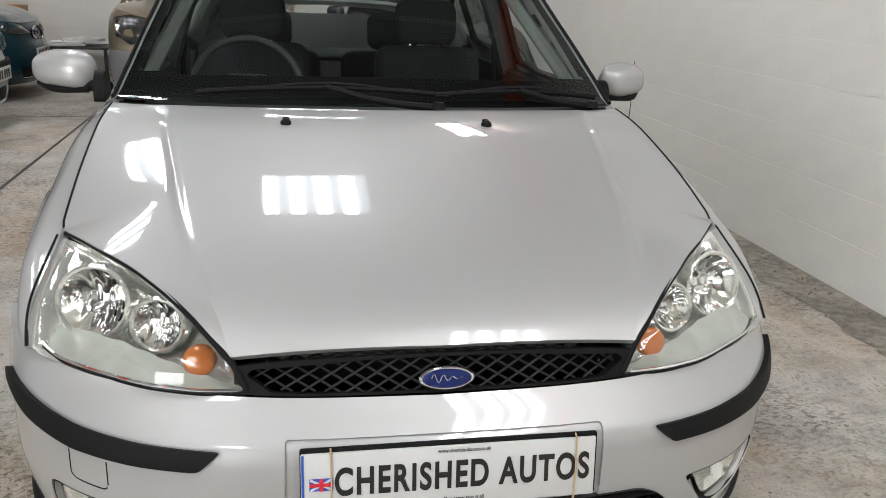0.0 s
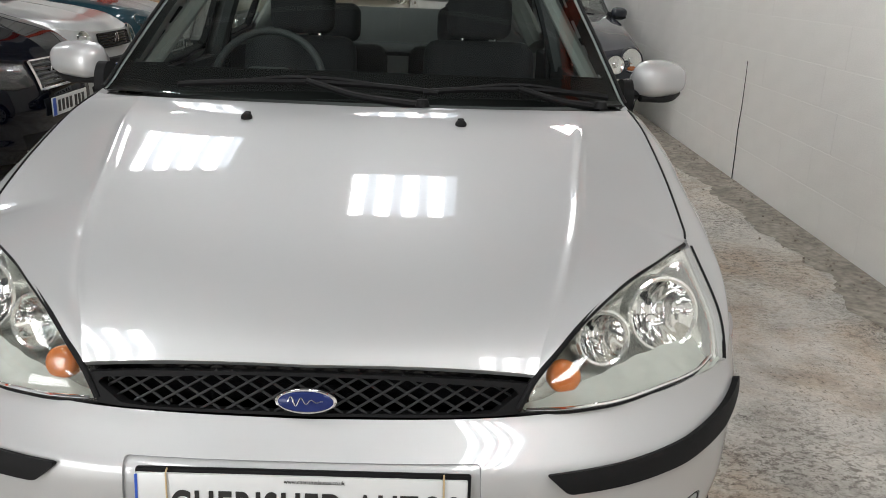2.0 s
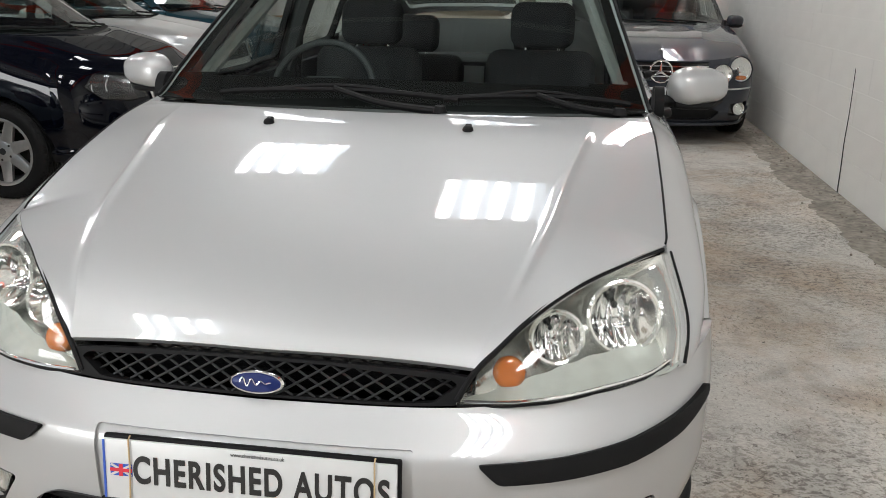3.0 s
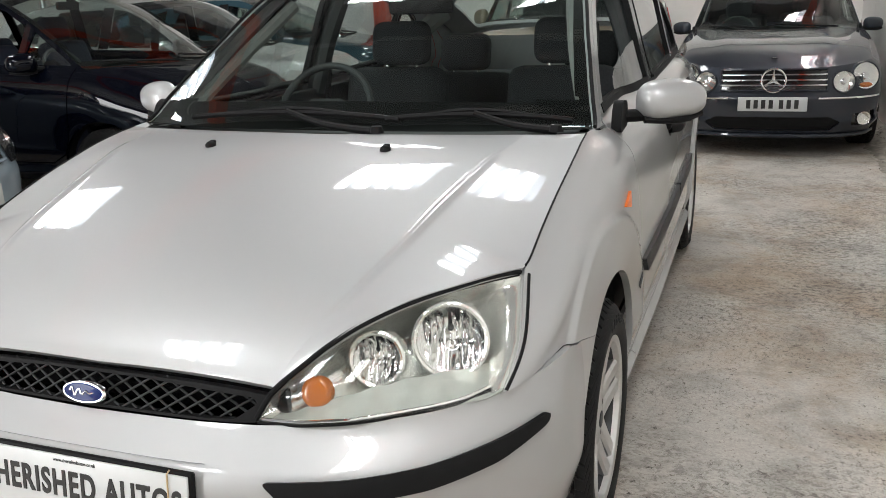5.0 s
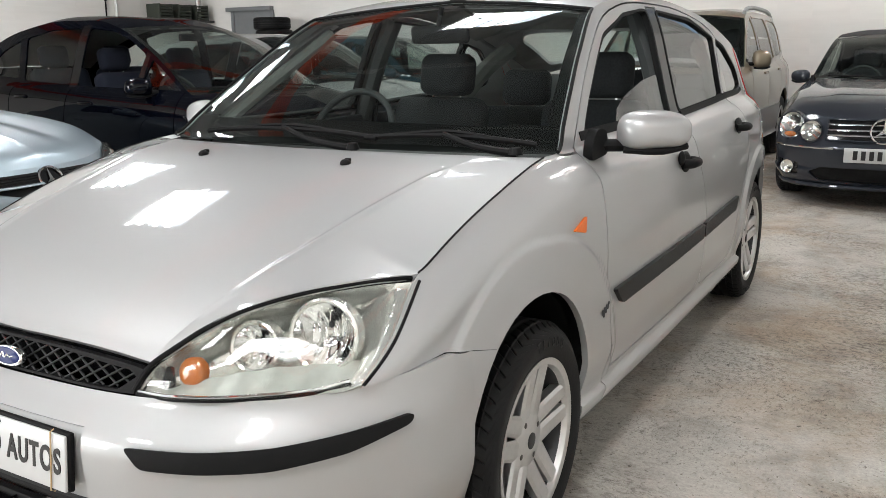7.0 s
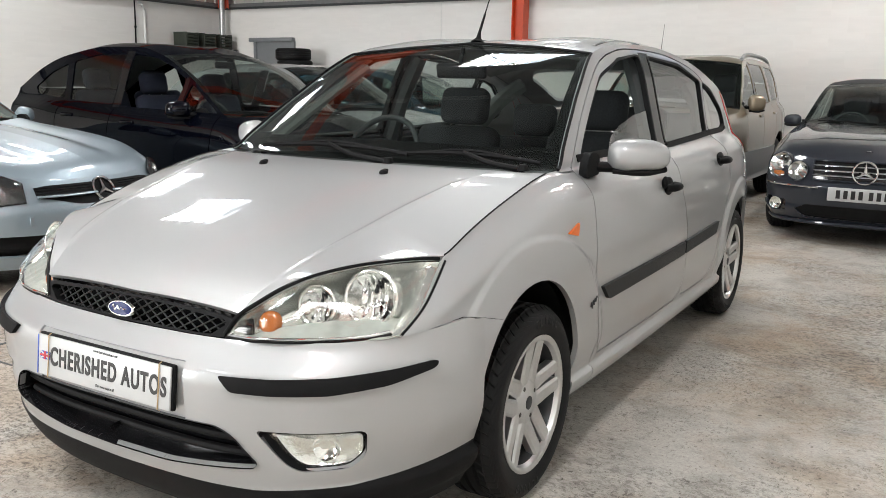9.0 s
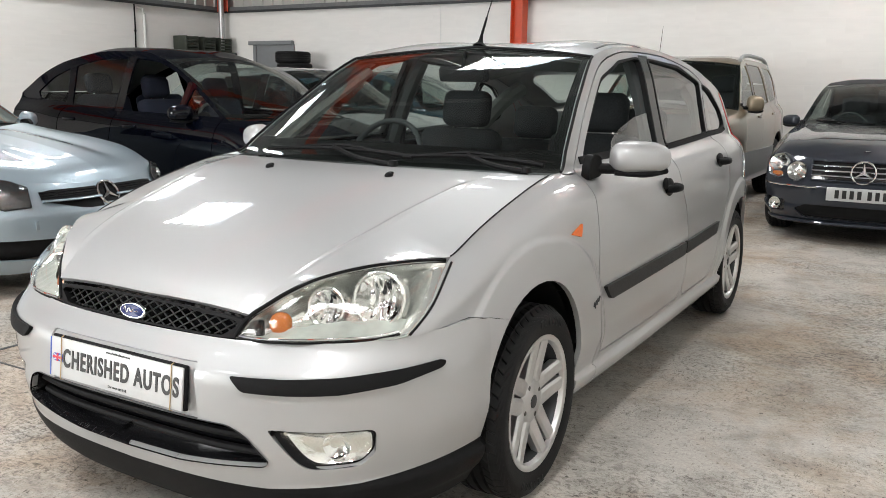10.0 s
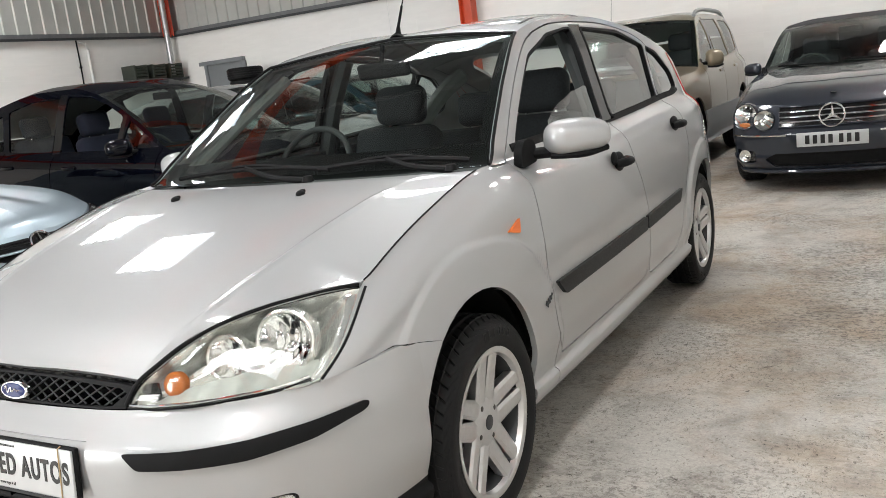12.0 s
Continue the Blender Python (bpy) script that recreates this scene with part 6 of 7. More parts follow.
def lamp_unit(car, poly_pts, inward, parts, label="clear headlamp", lens=None):
    """A headlamp from its outline on the nose: corner points in space, with round reflectors behind a clear lens."""
    pts = [Vector(p) for p in poly_pts]
    c = sum(pts, Vector()) / len(pts)
    nrm = Vector(inward).normalized() * -1
    for sg in (1, -1):
        def q(p):
            return Vector((p[0] * sg, p[1], p[2]))
        bm = bmesh.new()
        ring = [bm.verts.new(q(p)) for p in pts]
        mids = [bm.verts.new(q(p.lerp(c, 0.45) + nrm * 0.042)) for p in pts]
        top = bm.verts.new(q(c + nrm * 0.05))
        n = len(pts)
        for i in range(n):
            j = (i + 1) % n
            bm.faces.new((ring[i], ring[j], mids[j], mids[i]))
            bm.faces.new((mids[i], mids[j], top))
        lamp = part("headlamp", bm, CLEAR, car, label, smooth=60)
        bm = bmesh.new()
        ring = [bm.verts.new(q(p + nrm * 0.001)) for p in pts]
        deep = [bm.verts.new(q(p.lerp(c, 0.25) + nrm * 0.018)) for p in pts]
        for i in range(n):
            j = (i + 1) % n
            bm.faces.new((ring[i], ring[j], deep[j], deep[i]))
        bm.faces.new(deep)
        part("lamp_housing", bm, LAMPDARK, lamp, smooth=50)
        part("lamp_seal", tube([q(p) for p in pts + pts[:1]], 0.003, 6), BLACK, lamp)
        for off, r, mt in parts:
            p = q(c + Vector(off) + nrm * 0.026)
            d = q(nrm)
            part("reflector", lathe([(0, -0.012), (r * 0.5, -0.01), (r * 0.85, -0.004), (r, 0.003), (r * 1.12, 0.003)], 24, look(p, p + d) @ pose(0, 0, 0, 180)), mt, lamp)
    return


def star(m, r, parent, mat=None):
    """A three-pointed star in a ring, facing -y of m."""
    ring = bmesh.new()
    n, k = 36, 8
    rows = [[ring.verts.new(((r + r * 0.09 * math.cos(b)) * math.cos(a), r * 0.09 * math.sin(b), (r + r * 0.09 * math.cos(b)) * math.sin(a))) for b in np.linspace(0, 2 * math.pi, k, endpoint=False)] for a in np.linspace(0, 2 * math.pi, n, endpoint=False)]
    for i in range(n):
        for j in range(k):
            ring.faces.new((rows[i][j], rows[(i + 1) % n][j], rows[(i + 1) % n][(j + 1) % k], rows[i][(j + 1) % k]))
    b = part("badge", moved(ring, m), CHROME, parent, "round chrome badge")
    for a in (90, 210, 330):
        bm = bmesh.new()
        c, s = math.cos(radians(a)), math.sin(radians(a))
        tip = bm.verts.new((c * r, 0, s * r))
        l, rt = bm.verts.new((-s * r * 0.17, 0, c * r * 0.17)), bm.verts.new((s * r * 0.17, 0, -c * r * 0.17))
        f, o = bm.verts.new((0, -r * 0.16, 0)), bm.verts.new((0, r * 0.05, 0))
        for tri in ((tip, l, f), (tip, f, rt), (tip, o, l), (tip, rt, o)):
            bm.faces.new(tri)
        part("badge_arm", moved(bm, m), CHROME, b, smooth=10)
    return b


def nose_surface(S):
    """How far forward the nose of a shell lies at a given x and z."""
    def on(x, z):
        X = float(S.x(S.y_join, z))
        s = min(abs(x) / X, 1)
        c = math.sqrt(max(0.0, 1 - s ** S.power))
        return float(S.y_join + (S.nose(z) - S.y_join) * c)
    return on


def slatted_grille(car, S, x0, x1, z0, z1, rows, mat, frame_mat, depth=0.02):
    """Slats across the nose between x0 and x1, with a bright frame."""
    on = nose_surface(S)
    n = 18
    back = np.array([[(x, on(x, z) - 0.003, z) for z in np.linspace(z0, z1, 6)] for x in np.linspace(x0, x1, n)])
    g = part("grille", sheet(back, flip=True), GLOSSBLACK, car, "dark grille with slats")
    for z in np.linspace(z0, z1, rows + 2)[1:-1]:
        part("slat", tube([(x, on(x, z) - 0.009, z) for x in np.linspace(x0, x1, n)], 0.0075, 6), mat, g)
    loop = [(x, on(x, z1) - 0.008, z1) for x in np.linspace(x0, x1, n)] + [(x1, on(x1, z) - 0.008, z) for z in np.linspace(z1, z0, 5)[1:]] + [(x, on(x, z0) - 0.008, z0) for x in np.linspace(x1, x0, n)[1:]] + [(x0, on(x0, z) - 0.008, z) for z in np.linspace(z0, z1, 5)[1:]]
    part("grille_frame", tube(loop, 0.009, 6), frame_mat, g)
    return g, on


def navy_hatch():
    spec = dict(
        shell=dict(width=[(0.05, 0.68), (0.25, 0.765), (0.5, 0.81), (1.0, 0.835), (2.0, 0.838), (3.0, 0.825), (3.7, 0.74)],
                   shoulder=[(0.05, 0.7), (0.3, 0.79), (0.6, 0.88), (0.92, 0.975), (1.5, 1.0), (2.5, 1.04), (3.7, 1.08)],
                   top=[(0.05, 0.7), (0.3, 0.79), (0.6, 0.88), (0.92, 0.975), (1.2, 1.16), (1.5, 1.335), (1.78, 1.455), (2.1, 1.525), (2.5, 1.53), (2.95, 1.47), (3.4, 1.33), (3.72, 1.16)],
                   y0=0.05, y1=3.72, y_screen=0.92, y_roof=1.78, nose=[(0.15, 0.06), (0.25, 0.01), (0.45, -0.005), (0.6, 0.02), (0.74, 0.08)], y_join=0.42, nose_top=None,
                   tail=[(0.2, 3.8), (0.6, 3.85), (1.16, 3.76)], roof_mid=[(1.7, 1.49), (2.1, 1.56), (2.6, 1.565), (3.1, 1.49), (3.5, 1.37), (3.76, 1.2)],
                   screen_base=[(0, 0.66, 0.975), (0.4, 0.74, 0.975), (0.735, 0.92, 0.975)], lean=1.0, power=2.8),
        arches=((0.78, 0.31, 0.335), (3.19, 0.31, 0.335)), nose_z=lambda s: 0.735 + 0.075 * s ** 3, nose_low=0.17,
        panes=[[(1.02, 1.0), (1.36, 1.225), (1.46, 1.01)], [(1.52, 1.01), (1.44, 1.26), (1.62, 1.36), (1.85, 1.44), (2.12, 1.468), (2.16, 1.03)], [(2.26, 1.035), (2.22, 1.47), (2.6, 1.46), (2.88, 1.405), (2.84, 1.07)], [(2.92, 1.08), (2.96, 1.385), (3.2, 1.3), (3.42, 1.17), (3.36, 1.11)]],
        dark=[[(2.16, 1.02), (2.12, 1.49), (2.22, 1.49), (2.26, 1.02)], [(1.46, 1.0), (1.39, 1.26), (1.44, 1.28), (1.52, 1.0)]],
        lines=[[(0.99, 0.99), (1.02, 0.8), (1.05, 0.5), (1.2, 0.36), (2.1, 0.36), (2.22, 0.42), (2.24, 0.7), (2.2, 1.0)], [(2.22, 0.42), (2.3, 0.36), (2.68, 0.36), (2.8, 0.5), (2.92, 0.68), (2.95, 0.9), (2.9, 1.06)]],
        nose_cuts={"lower_intake": [(-0.2, 0.33), (0.5, 0.33), (0.46, 0.22), (-0.2, 0.2)]}, nose_mats={"lower_intake": (BLACK, -0.02)}, nose_twice={},
        bonnet_mid=[(0, 0.15, 0.80), (0, 0.35, 0.885), (0, 0.58, 0.95)], mirror=(1.22, 1.0), mirror_size=(0.2, 0.13, 0.14), handles=((1.98, 0.9), (2.78, 0.94)), handle_mat=NAVY,
        wheel=(0.297, 0.2, 0.175), spokes=(7, False), seats=(1.75, 0.2), rear_seats=2.55, fabric=BLUEFABRIC, rear_glass=[(-0.3, 3.15), (0.42, 3.2), (0.42, 3.66), (-0.3, 3.7)], open_panes=(1,), open_side=1, ridges=((0.78, 0.05, 0.012),), group="row of parked cars")
    car, S, made, bp, bon = parked_car(pose(-2.12, 4.12, 0, 0, 0, 90), "dark navy small hatchback with an open driver's window", NAVY, spec)
    g, on = slatted_grille(car, S, -0.3, 0.3, 0.575, 0.735, 5, DARKSTEEL, CHROME)
    for k in range(4):
        rr = lathe([(0.03, -0.004), (0.038, 0.0), (0.03, 0.004), (0.028, 0.0), (0.03, -0.004)], 24, pose(-0.069 + 0.046 * k, on(0, 0.67) - 0.012, 0.672, 90))
        part("badge_ring", rr, CHROME, g, "chrome ring badge")
    number_plate(pose(0, on(0, 0.46) - 0.012, 0.462), bp, None, blue=True)
    lamp_unit(car, [(0.355, on(0.355, 0.72) - 0.004, 0.722), (0.345, on(0.345, 0.6) - 0.004, 0.6), (0.5, on(0.5, 0.59) - 0.004, 0.592), (0.66, on(0.66, 0.61) - 0.008, 0.615), (0.715, on(0.715, 0.68), 0.69), (0.66, on(0.66, 0.73), 0.762), (0.5, on(0.5, 0.73), 0.742)], (-0.35, 0.9, -0.2),
              [((-0.09, 0.01, 0.0), 0.05, REFLECTOR), ((0.03, 0.03, 0.0), 0.05, REFLECTOR), ((0.12, 0.09, 0.0), 0.03, REFLECTOR)])
    for s in (0, 1):
        sg = -1 if s else 1
        part("side_repeater", block(0.012, 0.05, 0.028, pose(sg * float(S.x(0.9, 0.82)), 0.9, 0.82), 0.008), CLEAR, made[s])


def cabriolet():
    spec = dict(
        shell=dict(width=[(0.05, 0.7), (0.3, 0.8), (0.6, 0.845), (1.2, 0.87), (2.5, 0.87), (3.6, 0.86), (4.4, 0.76)],
                   shoulder=[(0.05, 0.7), (0.4, 0.76), (1.0, 0.86), (1.72, 0.935), (2.6, 0.94), (3.6, 0.95), (4.4, 0.9)],
                   top=[(0.05, 0.7), (0.4, 0.76), (1.0, 0.86), (1.72, 0.935), (2.05, 1.13), (2.35, 1.285), (2.5, 1.33), (2.8, 1.365), (3.2, 1.35), (3.6, 1.2), (3.85, 0.99), (4.4, 0.92)],
                   y0=0.05, y1=4.4, y_screen=1.72, y_roof=2.5, nose=[(0.15, 0.09), (0.2, 0.02), (0.33, 0.0), (0.47, -0.005), (0.52, 0.02), (0.6, 0.05), (0.74, 0.13)], y_join=0.5, nose_top=None,
                   tail=[(0.2, 4.55), (0.6, 4.6), (0.92, 4.5)], roof_mid=[(2.35, 1.36), (2.8, 1.41), (3.2, 1.39), (3.6, 1.22), (3.85, 1.0), (4.42, 0.95)],
                   screen_base=[(0, 1.42, 0.955), (0.4, 1.5, 0.955), (0.765, 1.72, 0.935)], lean=1.0, power=2.9),
        arches=((0.86, 0.32, 0.345), (3.55, 0.32, 0.345)), nose_z=lambda s: 0.70 + 0.06 * s ** 3, nose_low=0.15,
        panes=[[(1.95, 0.965), (2.2, 1.13), (2.48, 1.27), (2.7, 1.31), (2.9, 1.31), (2.95, 0.97)], [(3.0, 0.97), (2.96, 1.3), (3.2, 1.27), (3.45, 1.12), (3.5, 0.985)]],
        dark=[[(2.93, 0.95), (2.88, 1.32), (2.98, 1.32), (3.02, 0.95)]],
        lines=[[(1.75, 0.93), (1.78, 0.7), (1.8, 0.42), (1.95, 0.34), (2.9, 0.34), (3.02, 0.45), (3.05, 0.93)]],
        nose_cuts={"lower_intake": [(-0.3, 0.325), (0.43, 0.325), (0.52, 0.28), (0.44, 0.215), (-0.3, 0.2)], "side_intake": [(0.6, 0.345), (0.78, 0.36), (0.79, 0.27), (0.72, 0.235), (0.6, 0.25)]},
        nose_mats={"lower_intake": (BLACK, -0.02), "side_intake": (GLOSSBLACK, -0.02)}, nose_twice={"side_intake": True},
        bonnet_mid=[(0, 0.2, 0.755), (0, 0.55, 0.845), (0, 0.95, 0.9), (0, 1.36, 0.945)], ridges=((0.55, 0.12, 0.014),), mirror=(1.78, 0.945), mirror_size=(0.2, 0.1, 0.12), handles=((2.75, 0.8),), roof_mat=SOFTTOP,
        wheel=(0.31, 0.225, 0.215), spokes=(5, True), seats=(2.35, 0.1), rear_seats=3.05, rear_glass=[(-0.3, 3.3), (0.38, 3.32), (0.36, 3.6), (-0.3, 3.62)], lining=FABRIC)
    car, S, made, bp, bon = parked_car(pose(1.245, 6.17, 0), "dark slate-grey soft-top cabriolet beside the white wall", SLATE, spec)
    g, on = slatted_grille(car, S, -0.4, 0.4, 0.535, 0.695, 3, CHROME, SLATE)
    star(pose(0, on(0, 0.61) - 0.02, 0.613, -12), 0.092, g)
    number_plate(pose(0, -0.02, 0.432, -3), bp, None)
    # bonnet badge, bright waist strip on the bumper, twin round lamps, fog lamps
    part("bonnet_badge", lathe([(0, 0.006), (0.02, 0.005), (0.026, 0.0)], 20, pose(0, 0.22, 0.772, -18)), CHROME, bon)
    for sg in (1, -1):
        pts = [(sg * x, on(x, 0.47) - 0.006, 0.475) for x in np.linspace(0.34, 0.80, 14)]
        part("bumper_strip", tube(pts, 0.008, 6), CHROME, bp)
        for x, z, r, mt in ((0.52, 0.60, 0.082, REFLECTOR), (0.68, 0.635, 0.105, REFLECTOR)):
            c = Vector((sg * x, on(x, z) - 0.026, z))
            d = Vector((sg * (0.18 if x < 0.6 else 0.42), -1, 0.22)).normalized()
            at = look(c, c + d) @ pose(0, 0, 0, 180)
            lamp = part("headlamp", lathe([(0, 0.03), (r * 0.5, 0.025), (r * 0.85, 0.012), (r, -0.006)], 32, at), CLEAR, car, "round clear headlamp")
            part("lamp_ring", lathe([(r * 0.97, 0.0), (r * 1.05, 0.006), (r * 1.1, -0.012), (r * 1.12, -0.08)], 32, at), SLATE, lamp)
            part("reflector", lathe([(0, -0.016), (r * 0.45, -0.013), (r * 0.8, -0.006), (r * 0.98, 0.0)], 32, at), mt, lamp)
            part("bulb_shield", ball(r * 0.28, r * 0.28, 0.012, at @ pose(0, 0, -0.006)), CHROME, lamp)
            if x > 0.6:
                part("indicator", ball(r * 0.5, r * 0.18, 0.008, at @ pose(0, r * 0.66, 0.0)), AMBER, lamp)
        c = Vector((sg * 0.69, on(0.69, 0.305) - 0.012, 0.305))
        at = look(c, c + Vector((sg * 0.3, -1, 0.0))) @ pose(0, 0, 0, 180)
        fl = part("fog_lamp", lathe([(0, 0.015), (0.03, 0.012), (0.045, 0.0)], 24, at), CLEAR, bp)
        part("fog_reflector", lathe([(0, -0.008), (0.03, -0.005), (0.045, 0.0), (0.052, 0.004), (0.055, -0.03)], 24, at), REFLECTOR, fl)
    part("spoiler_lip", tube([(x, on(abs(x), 0.19) - 0.012, 0.175) for x in np.linspace(-0.78, 0.78, 24)], 0.016, 8), SLATE, bp)


def off_roader():
    spec = dict(
        shell=dict(width=[(0.05, 0.72), (0.3, 0.83), (0.7, 0.868), (2.0, 0.872), (3.4, 0.865), (4.0, 0.8)],
                   shoulder=[(0.05, 0.9), (0.5, 0.98), (1.3, 1.06), (2.5, 1.08), (4.0, 1.1)],
                   top=[(0.05, 0.9), (0.5, 0.98), (1.3, 1.06), (1.62, 1.34), (1.9, 1.545), (2.1, 1.60), (2.6, 1.62), (3.4, 1.6), (3.85, 1.52), (4.02, 1.35)],
                   y0=0.05, y1=4.02, y_screen=1.3, y_roof=1.9, nose=[(0.25, 0.05), (0.4, 0.0), (0.6, 0.0), (0.68, 0.04), (0.8, 0.07), (0.95, 0.13)], y_join=0.48, nose_top=None,
                   tail=[(0.2, 4.12), (0.8, 4.15), (1.35, 4.06)], roof_mid=[(1.8, 1.60), (2.3, 1.66), (3.2, 1.65), (3.8, 1.58), (4.06, 1.42)],
                   screen_base=[(0, 1.05, 1.085), (0.4, 1.12, 1.085), (0.765, 1.3, 1.06)], lean=0.85, power=3.0, low=0.3),
        arches=((0.82, 0.38, 0.4), (3.3, 0.38, 0.4)), nose_z=lambda s: 0.915 + 0.06 * s ** 3, nose_low=0.28, clad=0.62,
        panes=[[(1.46, 1.09), (1.68, 1.32), (1.9, 1.5), (2.15, 1.555), (2.2, 1.1)], [(2.3, 1.1), (2.26, 1.56), (2.9, 1.555), (3.02, 1.13)], [(3.12, 1.14), (3.02, 1.55), (3.5, 1.53), (3.78, 1.4), (3.8, 1.2)]],
        dark=[[(2.2, 1.08), (2.15, 1.575), (2.26, 1.575), (2.3, 1.08)]],
        lines=[[(1.42, 1.05), (1.4, 0.7), (1.42, 0.45), (2.25, 0.42), (2.27, 1.06)], [(2.27, 0.42), (2.85, 0.42), (3.0, 0.75), (3.06, 1.1)]],
        nose_cuts={"lower_intake": [(-0.2, 0.52), (0.45, 0.52), (0.4, 0.4), (-0.2, 0.4)]}, nose_mats={"lower_intake": (BLACK, -0.02)}, nose_twice={},
        bonnet_mid=[(0, 0.25, 0.985), (0, 0.6, 1.05), (0, 1.0, 1.085)], mirror=(1.5, 1.1), mirror_size=(0.19, 0.12, 0.19), handles=((2.1, 0.98), (2.95, 1.0)), handle_mat=GOLD,
        wheel=(0.345, 0.215, 0.215), spokes=(5, False), seats=(1.95, 0.32), rear_seats=2.75, rear_glass=None, bay=0.8)
    car, S, made, bp, bon = parked_car(pose(-0.91, 6.55, 0), "champagne beige off-roader with grey lower cladding and roof rails", GOLD, spec)
    g, on = slatted_grille(car, S, -0.4, 0.4, 0.72, 0.88, 3, GOLD, GOLD)
    lamp_unit(car, [(0.44, on(0.44, 0.9) - 0.004, 0.9), (0.46, on(0.46, 0.7) - 0.006, 0.7), (0.62, on(0.62, 0.68) - 0.006, 0.68), (0.75, on(0.75, 0.74), 0.74), (0.76, on(0.76, 0.9), 0.9), (0.62, on(0.62, 0.92), 0.93)], (-0.35, 0.9, -0.15),
              [((-0.06, 0.0, 0.0), 0.07, REFLECTOR), ((0.07, 0.05, 0.01), 0.06, REFLECTOR)])
    number_plate(pose(0, on(0, 0.6) - 0.012, 0.6), bp, None)
    for sg in (1, -1):
        pts = along([(sg * 0.61, 2.0, 1.6), (sg * 0.605, 2.14, 1.645), (sg * 0.59, 2.6, 1.67), (sg * 0.58, 3.3, 1.66), (sg * 0.58, 3.6, 1.625), (sg * 0.59, 3.7, 1.56)], 30)
        part("roof_rail", tube([tuple(p) for p in pts], 0.022, 10), GREYCLAD, car, "grey roof rail")
    part("aerial", tube([(-0.3, 1.95, 1.62), (-0.3, 2.05, 2.0)], 0.004, 6, 0.002), BLACK, car)


def roadster():
    spec = dict(
        shell=dict(width=[(0.05, 0.66), (0.3, 0.78), (0.6, 0.84), (1.2, 0.88), (2.5, 0.885), (3.3, 0.88), (3.9, 0.78)],
                   shoulder=[(0.05, 0.66), (0.4, 0.73), (0.9, 0.83), (1.55, 0.92), (2.4, 0.94), (3.9, 0.9)],
                   top=[(0.05, 0.66), (0.4, 0.73), (0.9, 0.83), (1.55, 0.92), (1.85, 1.08), (2.15, 1.22), (2.3, 1.255), (2.6, 1.27), (2.9, 1.22), (3.25, 1.0), (3.4, 0.94), (3.9, 0.92)],
                   y0=0.05, y1=3.9, y_screen=1.55, y_roof=2.3, nose=[(0.15, 0.1), (0.2, 0.05), (0.35, 0.0), (0.48, 0.0), (0.56, 0.04), (0.7, 0.12)], y_join=0.55, nose_top=None,
                   tail=[(0.2, 4.03), (0.6, 4.07), (0.92, 4.0)], roof_mid=[(2.2, 1.28), (2.5, 1.3), (2.9, 1.25), (3.25, 1.03), (3.4, 0.96), (3.95, 0.94)],
                   screen_base=[(0, 1.28, 0.94), (0.4, 1.35, 0.94), (0.775, 1.55, 0.92)], lean=1.0, power=2.4),
        arches=((0.85, 0.32, 0.35), (3.28, 0.32, 0.35)), nose_z=lambda s: 0.655 + 0.08 * s ** 2.5, nose_low=0.15,
        panes=[[(1.75, 0.945), (2.0, 1.08), (2.25, 1.19), (2.6, 1.21), (2.65, 0.96)]], lines=[[(1.5, 0.9), (1.53, 0.6), (1.6, 0.36), (2.6, 0.34), (2.75, 0.5), (2.72, 0.93)]],
        nose_cuts={"lower_intake": [(-0.3, 0.34), (0.75, 0.36), (0.72, 0.24), (-0.3, 0.2)]}, nose_mats={"lower_intake": (BLACK, -0.03)}, nose_twice={},
        bonnet_mid=[(0, 0.15, 0.725), (0, 0.4, 0.805), (0, 0.8, 0.88), (0, 1.22, 0.93)], ridges=((0.28, 0.1, 0.022), (0.75, 0.12, -0.01)), crown=0.03, mirror=(1.62, 0.94), handles=((2.5, 0.8),),
        wheel=(0.31, 0.225, 0.215), spokes=(5, True), seats=(2.15, 0.05), rear_glass=[(-0.3, 2.9), (0.4, 2.92), (0.38, 3.2), (-0.3, 3.22)], group="row of parked cars")
    car, S, made, bp, bon = parked_car(pose(-2.62, 1.95, 0, 0, 0, 97), "pale ice-blue silver roadster with a long bonnet", ICE, spec)
    # black wings beside the badge, each with a body-coloured blade across it
    xs = np.linspace(0.07, 0.45, 20)
    on = nose_surface(S)
    g = None
    for sg in (1, -1):
        upper = np.array([[(sg * x, on(x, z) - 0.004, z) for z in np.linspace(0.578, 0.632 - 0.008 * smooth01(x, 0.36, 0.45), 5)] for x in xs])
        wing = part("grille", sheet(upper, flip=sg > 0), BLACK, car, "black grille wing with a silver blade")
        g = g or wing
        foot = lambda x: 0.512 + 0.05 * float(smooth01(x, 0.16, 0.45))
        lower = np.array([[(sg * x, on(x, z) - 0.004, z) for z in np.linspace(foot(x), 0.566, 5)] for x in xs])
        part("lower_slot", sheet(lower, flip=sg > 0), BLACK, wing)
        for z in (0.592, 0.605, 0.618):
            part("rib", tube([(sg * x, on(x, z) - 0.006, z) for x in xs], 0.0022, 6), GLOSSBLACK, wing)
        edge = [(sg * x, on(x, 0.572) - 0.012 - 0.012 * math.sin(math.pi * (x - 0.07) / 0.38), 0.572) for x in xs]
        blade = tube(edge, 0.016, 10)
        mid = Vector((0, 0, 0.572))
        bmesh.ops.translate(blade, vec=-mid, verts=blade.verts)
        bmesh.ops.scale(blade, vec=(1, 1, 0.45), verts=blade.verts)
        bmesh.ops.translate(blade, vec=mid, verts=blade.verts)
        part("blade", blade, ICE, wing, "silver blade")
    sm = pose(0, on(0, 0.585) - 0.012, 0.585, -28)
